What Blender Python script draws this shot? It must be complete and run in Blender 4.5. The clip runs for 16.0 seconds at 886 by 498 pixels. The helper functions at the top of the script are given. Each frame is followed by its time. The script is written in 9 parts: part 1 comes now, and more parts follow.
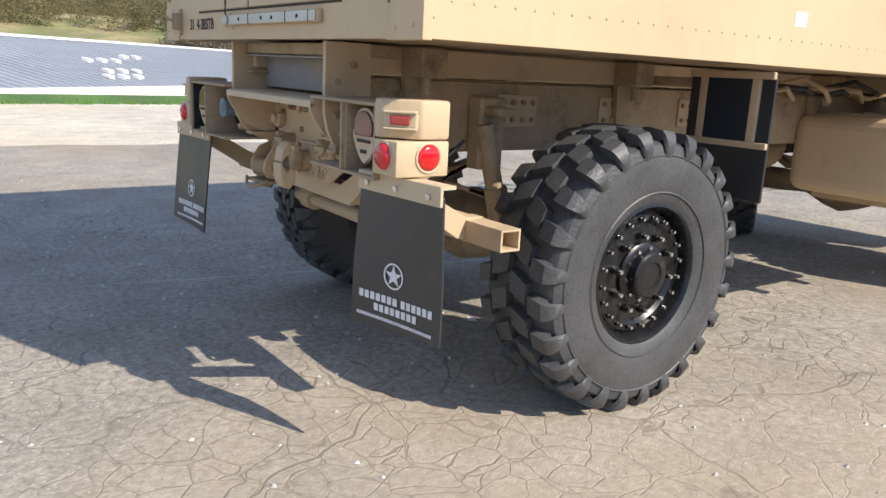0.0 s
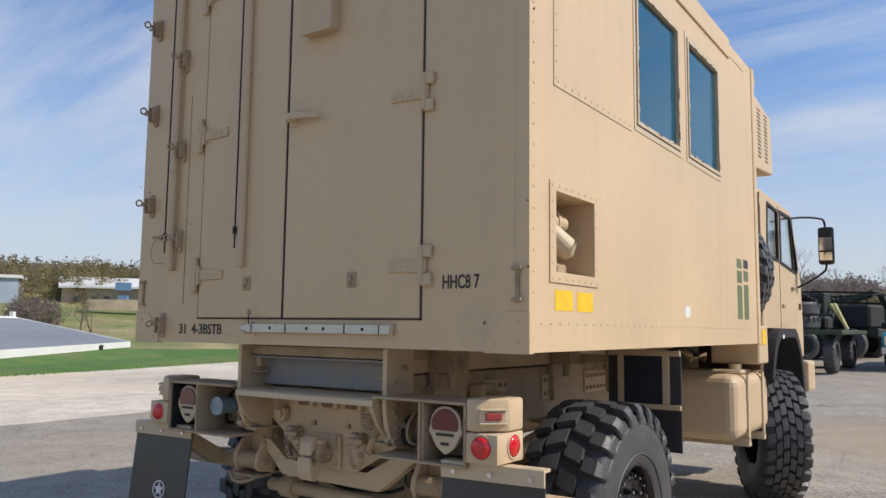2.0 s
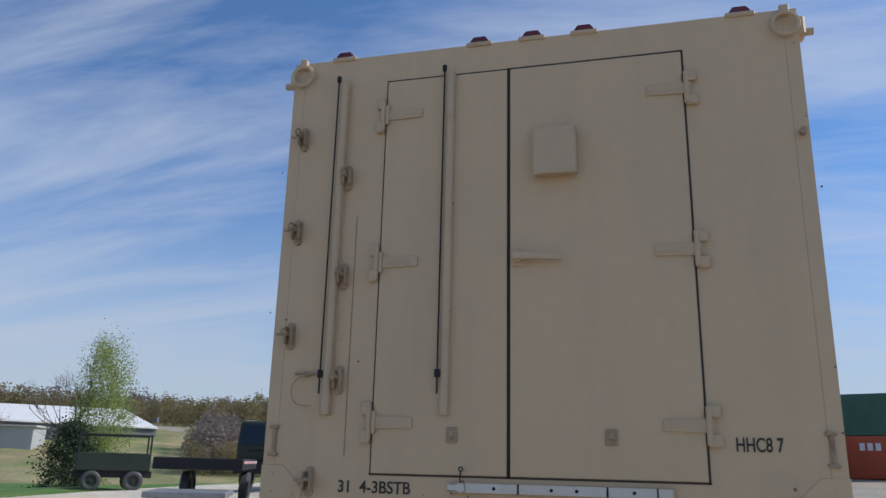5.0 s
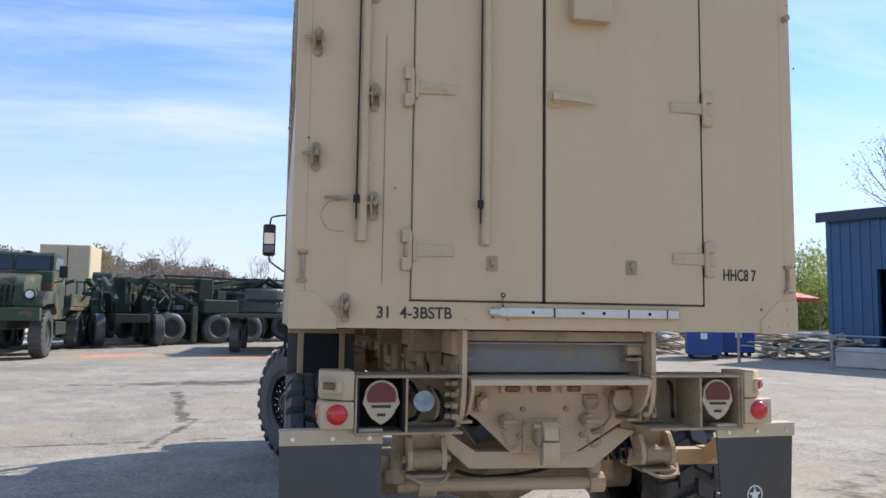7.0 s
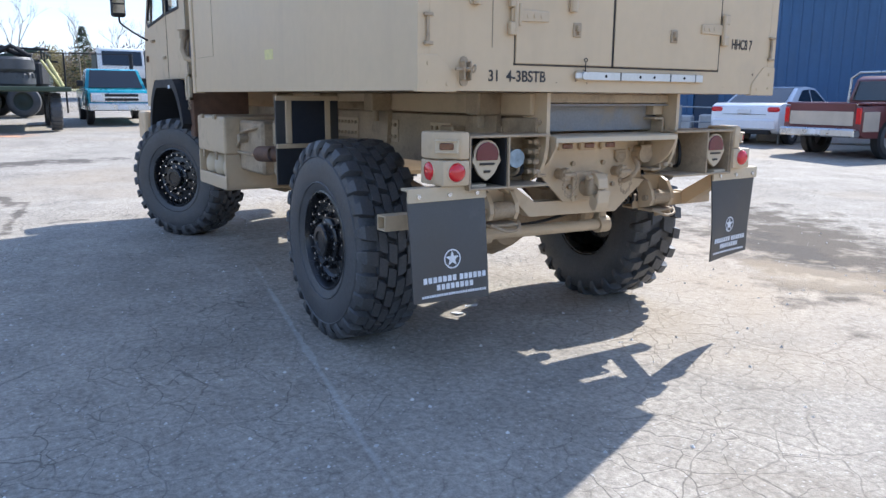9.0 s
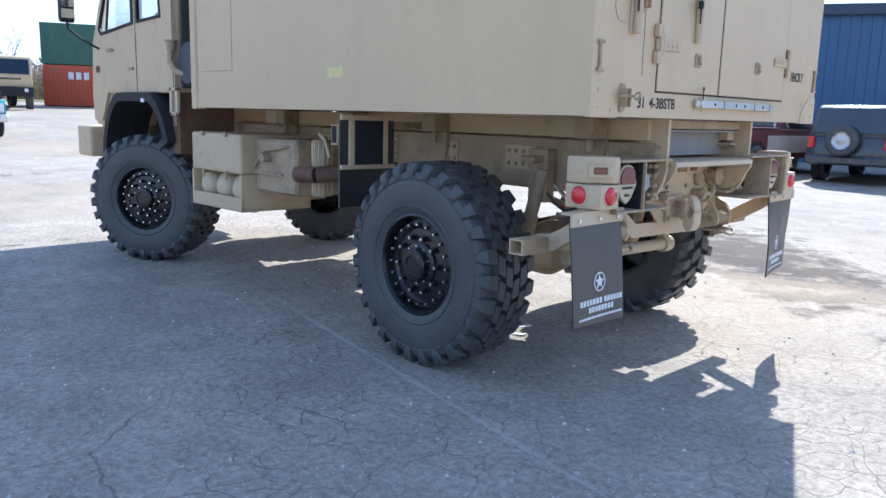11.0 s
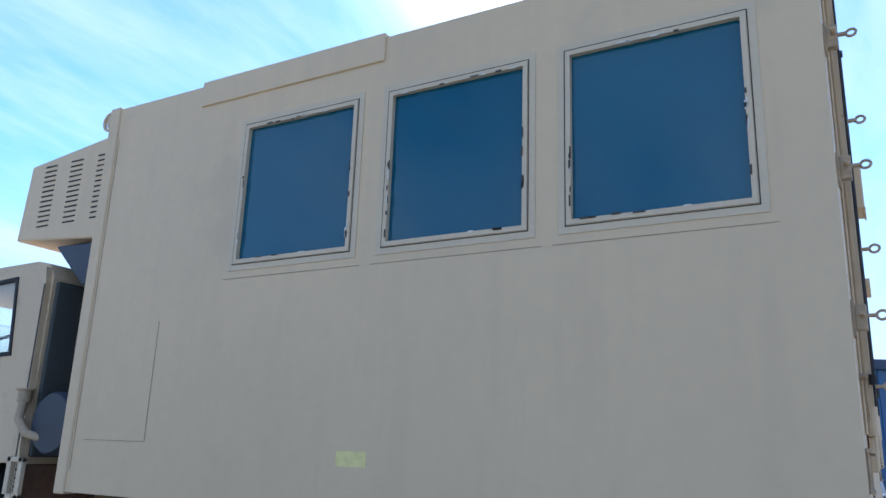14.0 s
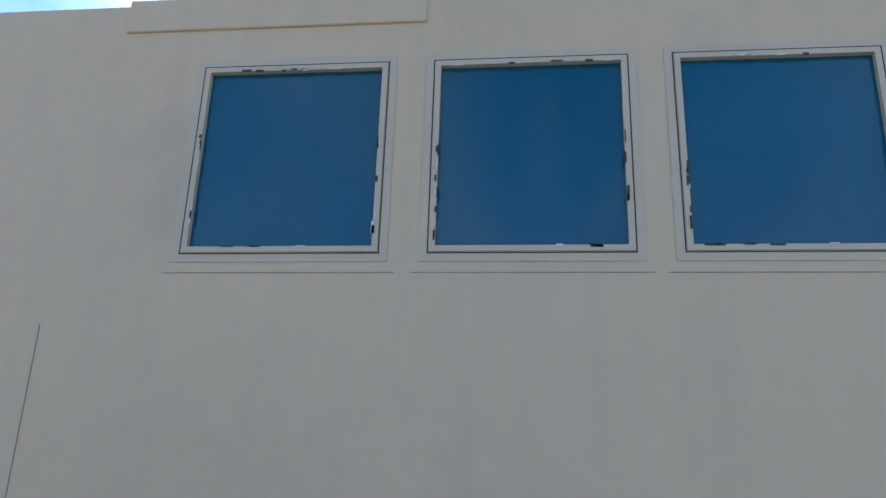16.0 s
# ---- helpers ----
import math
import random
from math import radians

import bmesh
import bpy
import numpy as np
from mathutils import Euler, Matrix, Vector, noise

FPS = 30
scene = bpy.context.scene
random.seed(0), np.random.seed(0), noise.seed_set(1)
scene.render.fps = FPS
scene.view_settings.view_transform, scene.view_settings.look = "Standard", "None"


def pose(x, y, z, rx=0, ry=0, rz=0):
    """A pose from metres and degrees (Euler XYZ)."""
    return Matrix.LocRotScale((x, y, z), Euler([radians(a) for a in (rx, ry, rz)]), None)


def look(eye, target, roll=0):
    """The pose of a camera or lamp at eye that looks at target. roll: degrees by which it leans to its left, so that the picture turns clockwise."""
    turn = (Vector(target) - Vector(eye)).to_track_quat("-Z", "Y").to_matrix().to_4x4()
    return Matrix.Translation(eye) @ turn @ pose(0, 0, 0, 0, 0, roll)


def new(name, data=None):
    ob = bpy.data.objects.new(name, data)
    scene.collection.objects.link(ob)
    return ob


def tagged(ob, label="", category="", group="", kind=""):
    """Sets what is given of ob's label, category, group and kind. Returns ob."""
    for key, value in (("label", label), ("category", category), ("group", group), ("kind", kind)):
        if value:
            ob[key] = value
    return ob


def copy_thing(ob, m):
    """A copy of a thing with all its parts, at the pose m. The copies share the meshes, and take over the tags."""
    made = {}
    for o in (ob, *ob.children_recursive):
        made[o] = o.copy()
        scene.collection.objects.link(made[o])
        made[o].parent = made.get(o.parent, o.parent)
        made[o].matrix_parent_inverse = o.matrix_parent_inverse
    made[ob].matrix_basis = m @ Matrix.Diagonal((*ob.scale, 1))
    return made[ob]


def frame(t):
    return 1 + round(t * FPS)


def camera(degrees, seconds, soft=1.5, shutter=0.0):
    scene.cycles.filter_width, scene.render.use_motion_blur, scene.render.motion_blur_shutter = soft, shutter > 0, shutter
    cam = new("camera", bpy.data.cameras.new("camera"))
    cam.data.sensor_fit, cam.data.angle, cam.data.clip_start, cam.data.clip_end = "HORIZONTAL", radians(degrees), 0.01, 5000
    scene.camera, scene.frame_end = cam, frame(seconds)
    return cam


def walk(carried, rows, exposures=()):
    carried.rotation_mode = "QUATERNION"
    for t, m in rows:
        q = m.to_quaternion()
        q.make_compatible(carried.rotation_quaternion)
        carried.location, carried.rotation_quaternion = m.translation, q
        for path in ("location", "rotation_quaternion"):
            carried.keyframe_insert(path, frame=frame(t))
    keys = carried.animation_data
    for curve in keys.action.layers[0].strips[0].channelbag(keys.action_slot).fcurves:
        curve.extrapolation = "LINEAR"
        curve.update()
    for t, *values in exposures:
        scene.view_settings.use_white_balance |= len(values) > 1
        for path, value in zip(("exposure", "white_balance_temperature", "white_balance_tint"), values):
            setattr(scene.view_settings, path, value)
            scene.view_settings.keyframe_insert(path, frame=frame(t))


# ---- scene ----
cam = camera(59.9, 16.0)
PATH = [
    (0, (-1.299, -3.132, 1.356), (-0.144, -1.564, 0.904), 2.9),
    (0.5, (-1.714, -3.128, 1.441), (-0.365, -1.675, 1.182), 2.7),
    (1, (-2.012, -2.986, 1.466), (-0.525, -1.651, 1.388), 0.9),
    (1.5, (-2.253, -2.783, 1.509), (-0.687, -1.542, 1.598), 0.4),
    (2, (-2.571, -2.585, 1.533), (-0.93, -1.461, 1.738), 0.7),
    (2.5, (-2.778, -2.375, 1.554), (-1.102, -1.343, 1.907), 0.4),
    (3, (-2.909, -2.085, 1.6), (-1.201, -1.168, 2.091), 0.8),
    (3.5, (-3.136, -1.751, 1.64), (-1.391, -0.939, 2.184), 0.8),
    (4, (-3.26, -1.376, 1.633), (-1.486, -0.641, 2.192), 0.6),
    (4.2, (-3.261, -1.217, 1.627), (-1.478, -0.51, 2.195), 0.8),
    (6.3, (-3.442, 0.696, 1.523), (-1.475, 0.602, 1.875), 0.7),
    (6.5, (-3.416, 0.851, 1.487), (-1.45, 0.657, 1.801), 0.4),
    (7, (-3.339, 1.263, 1.481), (-1.391, 0.851, 1.667), 0.8),
    (7.5, (-3.338, 1.704, 1.463), (-1.434, 1.093, 1.463), 1.3),
    (8, (-3.266, 2.077, 1.414), (-1.423, 1.326, 1.22), 0.6),
    (8.5, (-3.108, 2.491, 1.397), (-1.349, 1.603, 1.053), 0.3),
    (9, (-2.967, 2.917, 1.417), (-1.298, 1.886, 1.029), 0.4),
    (9.2, (-2.887, 3.054, 1.38), (-1.244, 1.982, 0.989), 0.4),
    (11.3, (-1.843, 4.13, 1.429), (-0.477, 2.707, 1.099), 1.6),
    (11.5, (-1.696, 4.178, 1.416), (-0.376, 2.71, 1.096), 1.7),
    (12, (-1.402, 4.303, 1.427), (-0.173, 2.745, 1.183), 2.4),
    (12.5, (-1.091, 4.189, 1.576), (0.123, 2.604, 1.471), 1.5),
    (13, (-0.728, 4.146, 1.63), (0.391, 2.49, 1.702), 1.5),
    (13.5, (-0.399, 4.065, 1.677), (0.63, 2.375, 1.971), 1.3),
    (14, (-0.067, 3.941, 1.724), (0.896, 2.263, 2.23), 2.0),
    (14.5, (0.256, 3.887, 1.737), (1.11, 2.185, 2.347), 3.2),
    (15, (0.628, 3.808, 1.757), (1.352, 2.067, 2.424), 2.9),
    (15.5, (1.033, 3.693, 1.755), (1.582, 1.903, 2.459), 3.3),
    (16, (1.456, 3.705, 1.774), (1.684, 1.818, 2.397), 1.9),
]
EXPOSURE = [(0.0, 0.27, 6600, 12), (1.5, -0.06, 6700, 13), (2.5, -0.45, 6250, 13), (4.2, -0.70, 5900, 12), (6.3, 0.08, 6250, 12), (7.0, 0.25, 6250, 12), (9.0, 0.68, 5800, 12), (11.3, 0.90, 5600, 11), (12.5, 0.92, 5450, 10), (13.5, 0.76, 5350, 10), (14.5, 0.32, 5300, 9), (16.0, 0.38, 5250, 9)]
walk(cam, [(t, look(eye, target, roll)) for t, eye, target, roll in PATH], EXPOSURE)

# ---- world and light ----
SUN_AZ, SUN_EL = -66.8, 39.8
world = bpy.data.worlds.new("world")
scene.world = world
world.use_nodes = True
wn = world.node_tree
wn.nodes.clear()
w_out = wn.nodes.new("ShaderNodeOutputWorld")
w_bg = wn.nodes.new("ShaderNodeBackground")
sky = wn.nodes.new("ShaderNodeTexSky")
sky.sky_type = "NISHITA"
sky.sun_disc = False
sky.sun_elevation = radians(SUN_EL)
sky.sun_rotation = radians(90 - SUN_AZ)
sky.air_density, sky.dust_density, sky.ozone_density = 1.0, 0.08, 2.0
w_tc = wn.nodes.new("ShaderNodeTexCoord")
w_sep = wn.nodes.new("ShaderNodeSeparateXYZ")
w_div = wn.nodes.new("ShaderNodeMath")
w_div.operation, w_div.inputs[1].default_value = "ADD", 0.22
w_scl = wn.nodes.new("ShaderNodeVectorMath")
w_scl.operation = "DIVIDE"
w_cmb = wn.nodes.new("ShaderNodeCombineXYZ")
w_map = wn.nodes.new("ShaderNodeMapping")
w_map.inputs["Rotation"].default_value = (0, 0, radians(35))
w_map.inputs["Scale"].default_value = (1.7, 0.42, 0.6)
w_noise = wn.nodes.new("ShaderNodeTexNoise")
w_noise.inputs["Scale"].default_value, w_noise.inputs["Detail"].default_value = 2.1, 10
w_noise.inputs["Roughness"].default_value, w_noise.inputs["Distortion"].default_value = 0.60, 0.35
w_ramp = wn.nodes.new("ShaderNodeValToRGB")
w_ramp.color_ramp.elements[0].position, w_ramp.color_ramp.elements[1].position = 0.40, 0.90
w_cloud = wn.nodes.new("ShaderNodeMixRGB")
w_cloud.inputs[2].default_value = (6.6, 7.0, 7.6, 1)
wl = wn.links.new
wl(w_tc.outputs["Generated"], w_sep.inputs[0])
wl(w_sep.outputs["Z"], w_div.inputs[0])
for k in range(3):
    wl(w_div.outputs[0], w_cmb.inputs[k])
wl(w_tc.outputs["Generated"], w_scl.inputs[0])
wl(w_cmb.outputs[0], w_scl.inputs[1])
wl(w_scl.outputs[0], w_map.inputs[0])
wl(w_map.outputs[0], w_noise.inputs["Vector"])
wl(w_noise.outputs["Fac"], w_ramp.inputs[0])
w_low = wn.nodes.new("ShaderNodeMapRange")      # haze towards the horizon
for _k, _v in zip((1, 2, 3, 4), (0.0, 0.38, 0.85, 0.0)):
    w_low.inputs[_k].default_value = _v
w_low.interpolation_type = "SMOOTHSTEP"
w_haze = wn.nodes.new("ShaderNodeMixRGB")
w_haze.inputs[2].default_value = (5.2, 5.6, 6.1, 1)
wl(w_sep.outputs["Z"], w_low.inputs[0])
wl(w_ramp.outputs[0], w_cloud.inputs[0])
w_azure = wn.nodes.new("ShaderNodeVectorMath")      # clear spring air
w_azure.operation = "MULTIPLY"
w_azure.inputs[1].default_value = (0.93, 1.16, 1.38)
wl(sky.outputs[0], w_azure.inputs[0])
wl(w_azure.outputs[0], w_cloud.inputs[1])
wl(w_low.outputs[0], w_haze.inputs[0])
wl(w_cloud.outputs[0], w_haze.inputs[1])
# bright haze round the sun
w_dot = wn.nodes.new("ShaderNodeVectorMath")
w_dot.operation = "DOT_PRODUCT"
w_dot.inputs[1].default_value = (math.cos(radians(SUN_EL)) * math.cos(radians(SUN_AZ)), math.cos(radians(SUN_EL)) * math.sin(radians(SUN_AZ)), math.sin(radians(SUN_EL)))
w_pos = wn.nodes.new("ShaderNodeMath")
w_pos.operation, w_pos.inputs[1].default_value = "MAXIMUM", 0.0
w_pow = wn.nodes.new("ShaderNodeMath")
w_pow.operation, w_pow.inputs[1].default_value = "POWER", 90.0
w_glow = wn.nodes.new("ShaderNodeVectorMath")
w_glow.operation = "SCALE"
w_glow.inputs[0].default_value = (14.0, 13.8, 13.5)
w_add = wn.nodes.new("ShaderNodeVectorMath")
w_add.operation = "ADD"
wl(w_tc.outputs["Generated"], w_dot.inputs[0])
wl(w_dot.outputs["Value"], w_pos.inputs[0])
wl(w_pos.outputs[0], w_pow.inputs[0])
wl(w_pow.outputs[0], w_glow.inputs["Scale"])
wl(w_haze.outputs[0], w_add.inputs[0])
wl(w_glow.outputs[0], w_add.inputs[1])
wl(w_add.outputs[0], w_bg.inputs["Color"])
w_bg.inputs["Strength"].default_value = 0.13
wl(w_bg.outputs[0], w_out.inputs[0])

sun = new("sun", bpy.data.lights.new("sun", "SUN"))
sun.data.energy, sun.data.angle, sun.data.color = 5.0, radians(0.53), (1.0, 0.93, 0.81)
_d = Vector((math.cos(radians(SUN_EL)) * math.cos(radians(SUN_AZ)), math.cos(radians(SUN_EL)) * math.sin(radians(SUN_AZ)), math.sin(radians(SUN_EL))))
sun.matrix_world = look(_d * 60, (0, 0, 0))


# ---- materials ----
def material(name, base, rough=0.6, metal=0.0, var=0.12, grain=0.05, scale=3.0, bump=0.0, bump_scale=60.0, spec=0.5, island=0.0, rand=0.0, coat=0.0, spots=None, emit=0.0, streak=None):
    """A procedural surface: a base colour varied at two scales, with optional fine relief and stains."""
    m = bpy.data.materials.new(name)
    m.use_nodes = True
    nt = m.node_tree
    b = nt.nodes["Principled BSDF"]
    b.inputs["Roughness"].default_value, b.inputs["Metallic"].default_value = rough, metal
    b.inputs["Specular IOR Level"].default_value = spec
    b.inputs["Coat Weight"].default_value = coat
    link, node = nt.links.new, nt.nodes.new
    tc = node("ShaderNodeTexCoord")
    n1 = node("ShaderNodeTexNoise")
    n1.inputs["Scale"].default_value, n1.inputs["Detail"].default_value = scale, 5
    n2 = node("ShaderNodeTexNoise")
    n2.inputs["Scale"].default_value, n2.inputs["Detail"].default_value = scale * 17, 4
    link(tc.outputs["Object"], n1.inputs["Vector"])
    link(tc.outputs["Object"], n2.inputs["Vector"])
    m1 = node("ShaderNodeMapRange")
    m1.inputs[1].default_value, m1.inputs[2].default_value = 0.3, 0.7
    m1.inputs[3].default_value, m1.inputs[4].default_value = 1 - var, 1 + var
    m2 = node("ShaderNodeMapRange")
    m2.inputs[1].default_value, m2.inputs[2].default_value = 0.3, 0.7
    m2.inputs[3].default_value, m2.inputs[4].default_value = 1 - grain, 1 + grain
    link(n1.outputs["Fac"], m1.inputs[0])
    link(n2.outputs["Fac"], m2.inputs[0])
    mul = node("ShaderNodeMath")
    mul.operation = "MULTIPLY"
    link(m1.outputs[0], mul.inputs[0])
    link(m2.outputs[0], mul.inputs[1])
    last = mul.outputs[0]
    for amount, source in ((island, ("ShaderNodeNewGeometry", "Random Per Island")), (rand, ("ShaderNodeObjectInfo", "Random"))):
        if amount:
            g = node(source[0])
            mr = node("ShaderNodeMapRange")
            mr.inputs[3].default_value, mr.inputs[4].default_value = 1 - amount, 1 + amount
            link(g.outputs[source[1]], mr.inputs[0])
            mm = node("ShaderNodeMath")
            mm.operation = "MULTIPLY"
            link(last, mm.inputs[0])
            link(mr.outputs[0], mm.inputs[1])
            last = mm.outputs[0]
    col = node("ShaderNodeVectorMath")
    col.operation = "SCALE"
    col.inputs[0].default_value = base[:3]
    link(last, col.inputs["Scale"])
    out = col.outputs[0]
    if spots:
        colour, sscale, lo, hi = spots
        n3 = node("ShaderNodeTexNoise")
        n3.inputs["Scale"].default_value, n3.inputs["Detail"].default_value, n3.inputs["Roughness"].default_value = sscale, 7, 0.6
        link(tc.outputs["Object"], n3.inputs["Vector"])
        r3 = node("ShaderNodeMapRange")
        r3.inputs[1].default_value, r3.inputs[2].default_value = lo, hi
        link(n3.outputs["Fac"], r3.inputs[0])
        mx = node("ShaderNodeMixRGB")
        mx.inputs[2].default_value = (*colour, 1)
        link(r3.outputs[0], mx.inputs[0])
        link(out, mx.inputs[1])
        out = mx.outputs[0]
    if streak:
        colour, amount = streak
        mp = node("ShaderNodeMapping")
        mp.inputs["Scale"].default_value = (4, 4, 0.4)
        link(tc.outputs["Object"], mp.inputs[0])
        n5 = node("ShaderNodeTexNoise")
        n5.inputs["Scale"].default_value, n5.inputs["Detail"].default_value, n5.inputs["Roughness"].default_value = 1.6, 6, 0.62
        link(mp.outputs[0], n5.inputs["Vector"])
        r5 = node("ShaderNodeMapRange")
        r5.inputs[1].default_value, r5.inputs[2].default_value, r5.inputs[4].default_value = 0.5, 0.85, amount
        link(n5.outputs["Fac"], r5.inputs[0])
        mx5 = node("ShaderNodeMixRGB")
        mx5.inputs[2].default_value = (*colour, 1)
        link(r5.outputs[0], mx5.inputs[0])
        link(out, mx5.inputs[1])
        out = mx5.outputs[0]
    link(out, b.inputs["Base Color"])
    rr = node("ShaderNodeMapRange")
    rr.inputs[1].default_value, rr.inputs[2].default_value = 0.3, 0.7
    rr.inputs[3].default_value, rr.inputs[4].default_value = max(0.02, rough - 0.08), min(1.0, rough + 0.08)
    link(n1.outputs["Fac"], rr.inputs[0])
    link(rr.outputs[0], b.inputs["Roughness"])
    if bump:
        n4 = node("ShaderNodeTexNoise")
        n4.inputs["Scale"].default_value, n4.inputs["Detail"].default_value = bump_scale, 4
        link(tc.outputs["Object"], n4.inputs["Vector"])
        bp = node("ShaderNodeBump")
        bp.inputs["Strength"].default_value, bp.inputs["Distance"].default_value = bump, 0.01
        link(n4.outputs["Fac"], bp.inputs["Height"])
        link(bp.outputs[0], b.inputs["Normal"])
    if emit:
        link(out, b.inputs["Emission Color"])
        b.inputs["Emission Strength"].default_value = emit
    return m


TAN = material("tan_paint", (0.56, 0.425, 0.268), 0.55, var=0.05, grain=0.025, scale=1.4, bump=0.12, bump_scale=35, spots=((0.24, 0.175, 0.11), 5.5, 0.56, 0.98))
TAN_WALL = material("tan_panel_paint", (0.615, 0.460, 0.280), 0.5, streak=((0.42, 0.31, 0.20), 0.30), var=0.045, grain=0.02, scale=0.9, bump=0.1, bump_scale=5, spots=((0.40, 0.32, 0.22), 1.3, 0.58, 0.95))
TAN_DIRTY = material("dusty_tan_paint", (0.40, 0.30, 0.19), 0.7, var=0.16, grain=0.1, scale=4, bump=0.2, bump_scale=50, spots=((0.10, 0.075, 0.05), 6, 0.55, 0.8))
CAB_BACK = material("dark_grey_padding", (0.060, 0.064, 0.062), 0.8, var=0.15, grain=0.08, scale=3, bump=0.2, bump_scale=25)
TAN_LIGHT = material("faded_tan_paint", (0.56, 0.45, 0.30), 0.5, var=0.05, grain=0.03, scale=3)
STEEL = material("bare_aluminium_strip", (0.55, 0.54, 0.52), 0.35, metal=0.8, var=0.1, scale=6)
GREY_CHANNEL = material("grey_primer_steel", (0.27, 0.26, 0.25), 0.6, var=0.12, grain=0.08, scale=5, spots=((0.36, 0.28, 0.19), 4, 0.55, 0.75))
SEAM = material("seam_shadow_sealant", (0.05, 0.042, 0.034), 0.8, var=0.2)
LINE = material("thin_panel_line", (0.33, 0.26, 0.175), 0.8, var=0.2, scale=8)
RUBBER = material("tyre_rubber", (0.066, 0.067, 0.069), 0.50, var=0.22, grain=0.2, scale=5, bump=0.25, bump_scale=90, spots=((0.085, 0.08, 0.072), 7, 0.56, 0.85))
RUBBER_FLAP = material("mud_flap_rubber", (0.026, 0.028, 0.031), 0.36, spec=0.8, var=0.15, grain=0.1, scale=5, spots=((0.06, 0.06, 0.06), 8, 0.6, 0.9))
BLACK = material("black_enamel", (0.012, 0.012, 0.013), 0.28, var=0.2, grain=0.15, scale=8, spots=((0.04, 0.036, 0.03), 14, 0.58, 0.8))
BLACK_MATT = material("matt_black", (0.015, 0.015, 0.016), 0.75, var=0.2, scale=8)
# splash panel screens, and the painted shade inside the workshop doorway
NAVY_MESH_SHADE = material("dark_navy_screen", (0.012, 0.016, 0.026), 0.7, var=0.15, grain=0.3, scale=20)
CHROME = material("zinc_bolt", (0.7, 0.7, 0.7), 0.25, metal=1.0, var=0.1, scale=20)
RED = material("red_lens", (0.62, 0.012, 0.015), 0.18, var=0.08, grain=0.12, scale=30, coat=0.6)
DARK_RED = material("dark_red_lens", (0.12, 0.008, 0.014), 0.15, var=0.1, scale=30, coat=0.6)
AMBER = material("dull_amber_lens", (0.16, 0.055, 0.022), 0.25, var=0.15, scale=30, coat=0.4)
BLUE_LENS = material("pale_blue_lens", (0.23, 0.31, 0.36), 0.2, var=0.3, grain=0.1, scale=18, coat=0.6)
WHITE = material("white_print", (0.72, 0.72, 0.72), 0.6, var=0.1, grain=0.1, scale=20)
YELLOW = material("yellow_decal", (0.85, 0.52, 0.02), 0.5, var=0.08, scale=20)
YELLOW_PALE = material("faded_yellow_decal", (0.66, 0.58, 0.24), 0.5, var=0.12, scale=25)
GREEN_DECAL = material("green_decal", (0.12, 0.16, 0.075), 0.6, var=0.15, scale=15)
STENCIL = material("black_stencil_paint", (0.045, 0.04, 0.036), 0.7, var=0.3, grain=0.3, scale=40, spots=((0.3, 0.24, 0.16), 40, 0.6, 0.7))
PANE = material("blue_tinted_pane", (0.010, 0.080, 0.128), 0.09, var=0.10, grain=0.02, scale=1.2, spec=0.5, bump=0.02, bump_scale=3)
PANE_CAB = material("cab_glass_tint", (0.80, 0.86, 0.86), 0.03, var=0.04, scale=2, spec=0.5)
PANE_CAB.node_tree.nodes["Principled BSDF"].inputs["Transmission Weight"].default_value = 1.0
BLUE_GREY = material("blue_grey_drum", (0.032, 0.040, 0.055), 0.5, var=0.15, scale=6)
EXHAUST = material("rusty_exhaust", (0.14, 0.075, 0.045), 0.7, var=0.3, grain=0.2, scale=10)
CABLE = material("black_cable", (0.02, 0.02, 0.02), 0.6)
FADED_RED = material("sun_bleached_red", (0.42, 0.06, 0.05), 0.4, var=0.2, scale=20)
FILM = material("torn_film_edge", (0.62, 0.58, 0.5), 0.7, var=0.25, scale=30)


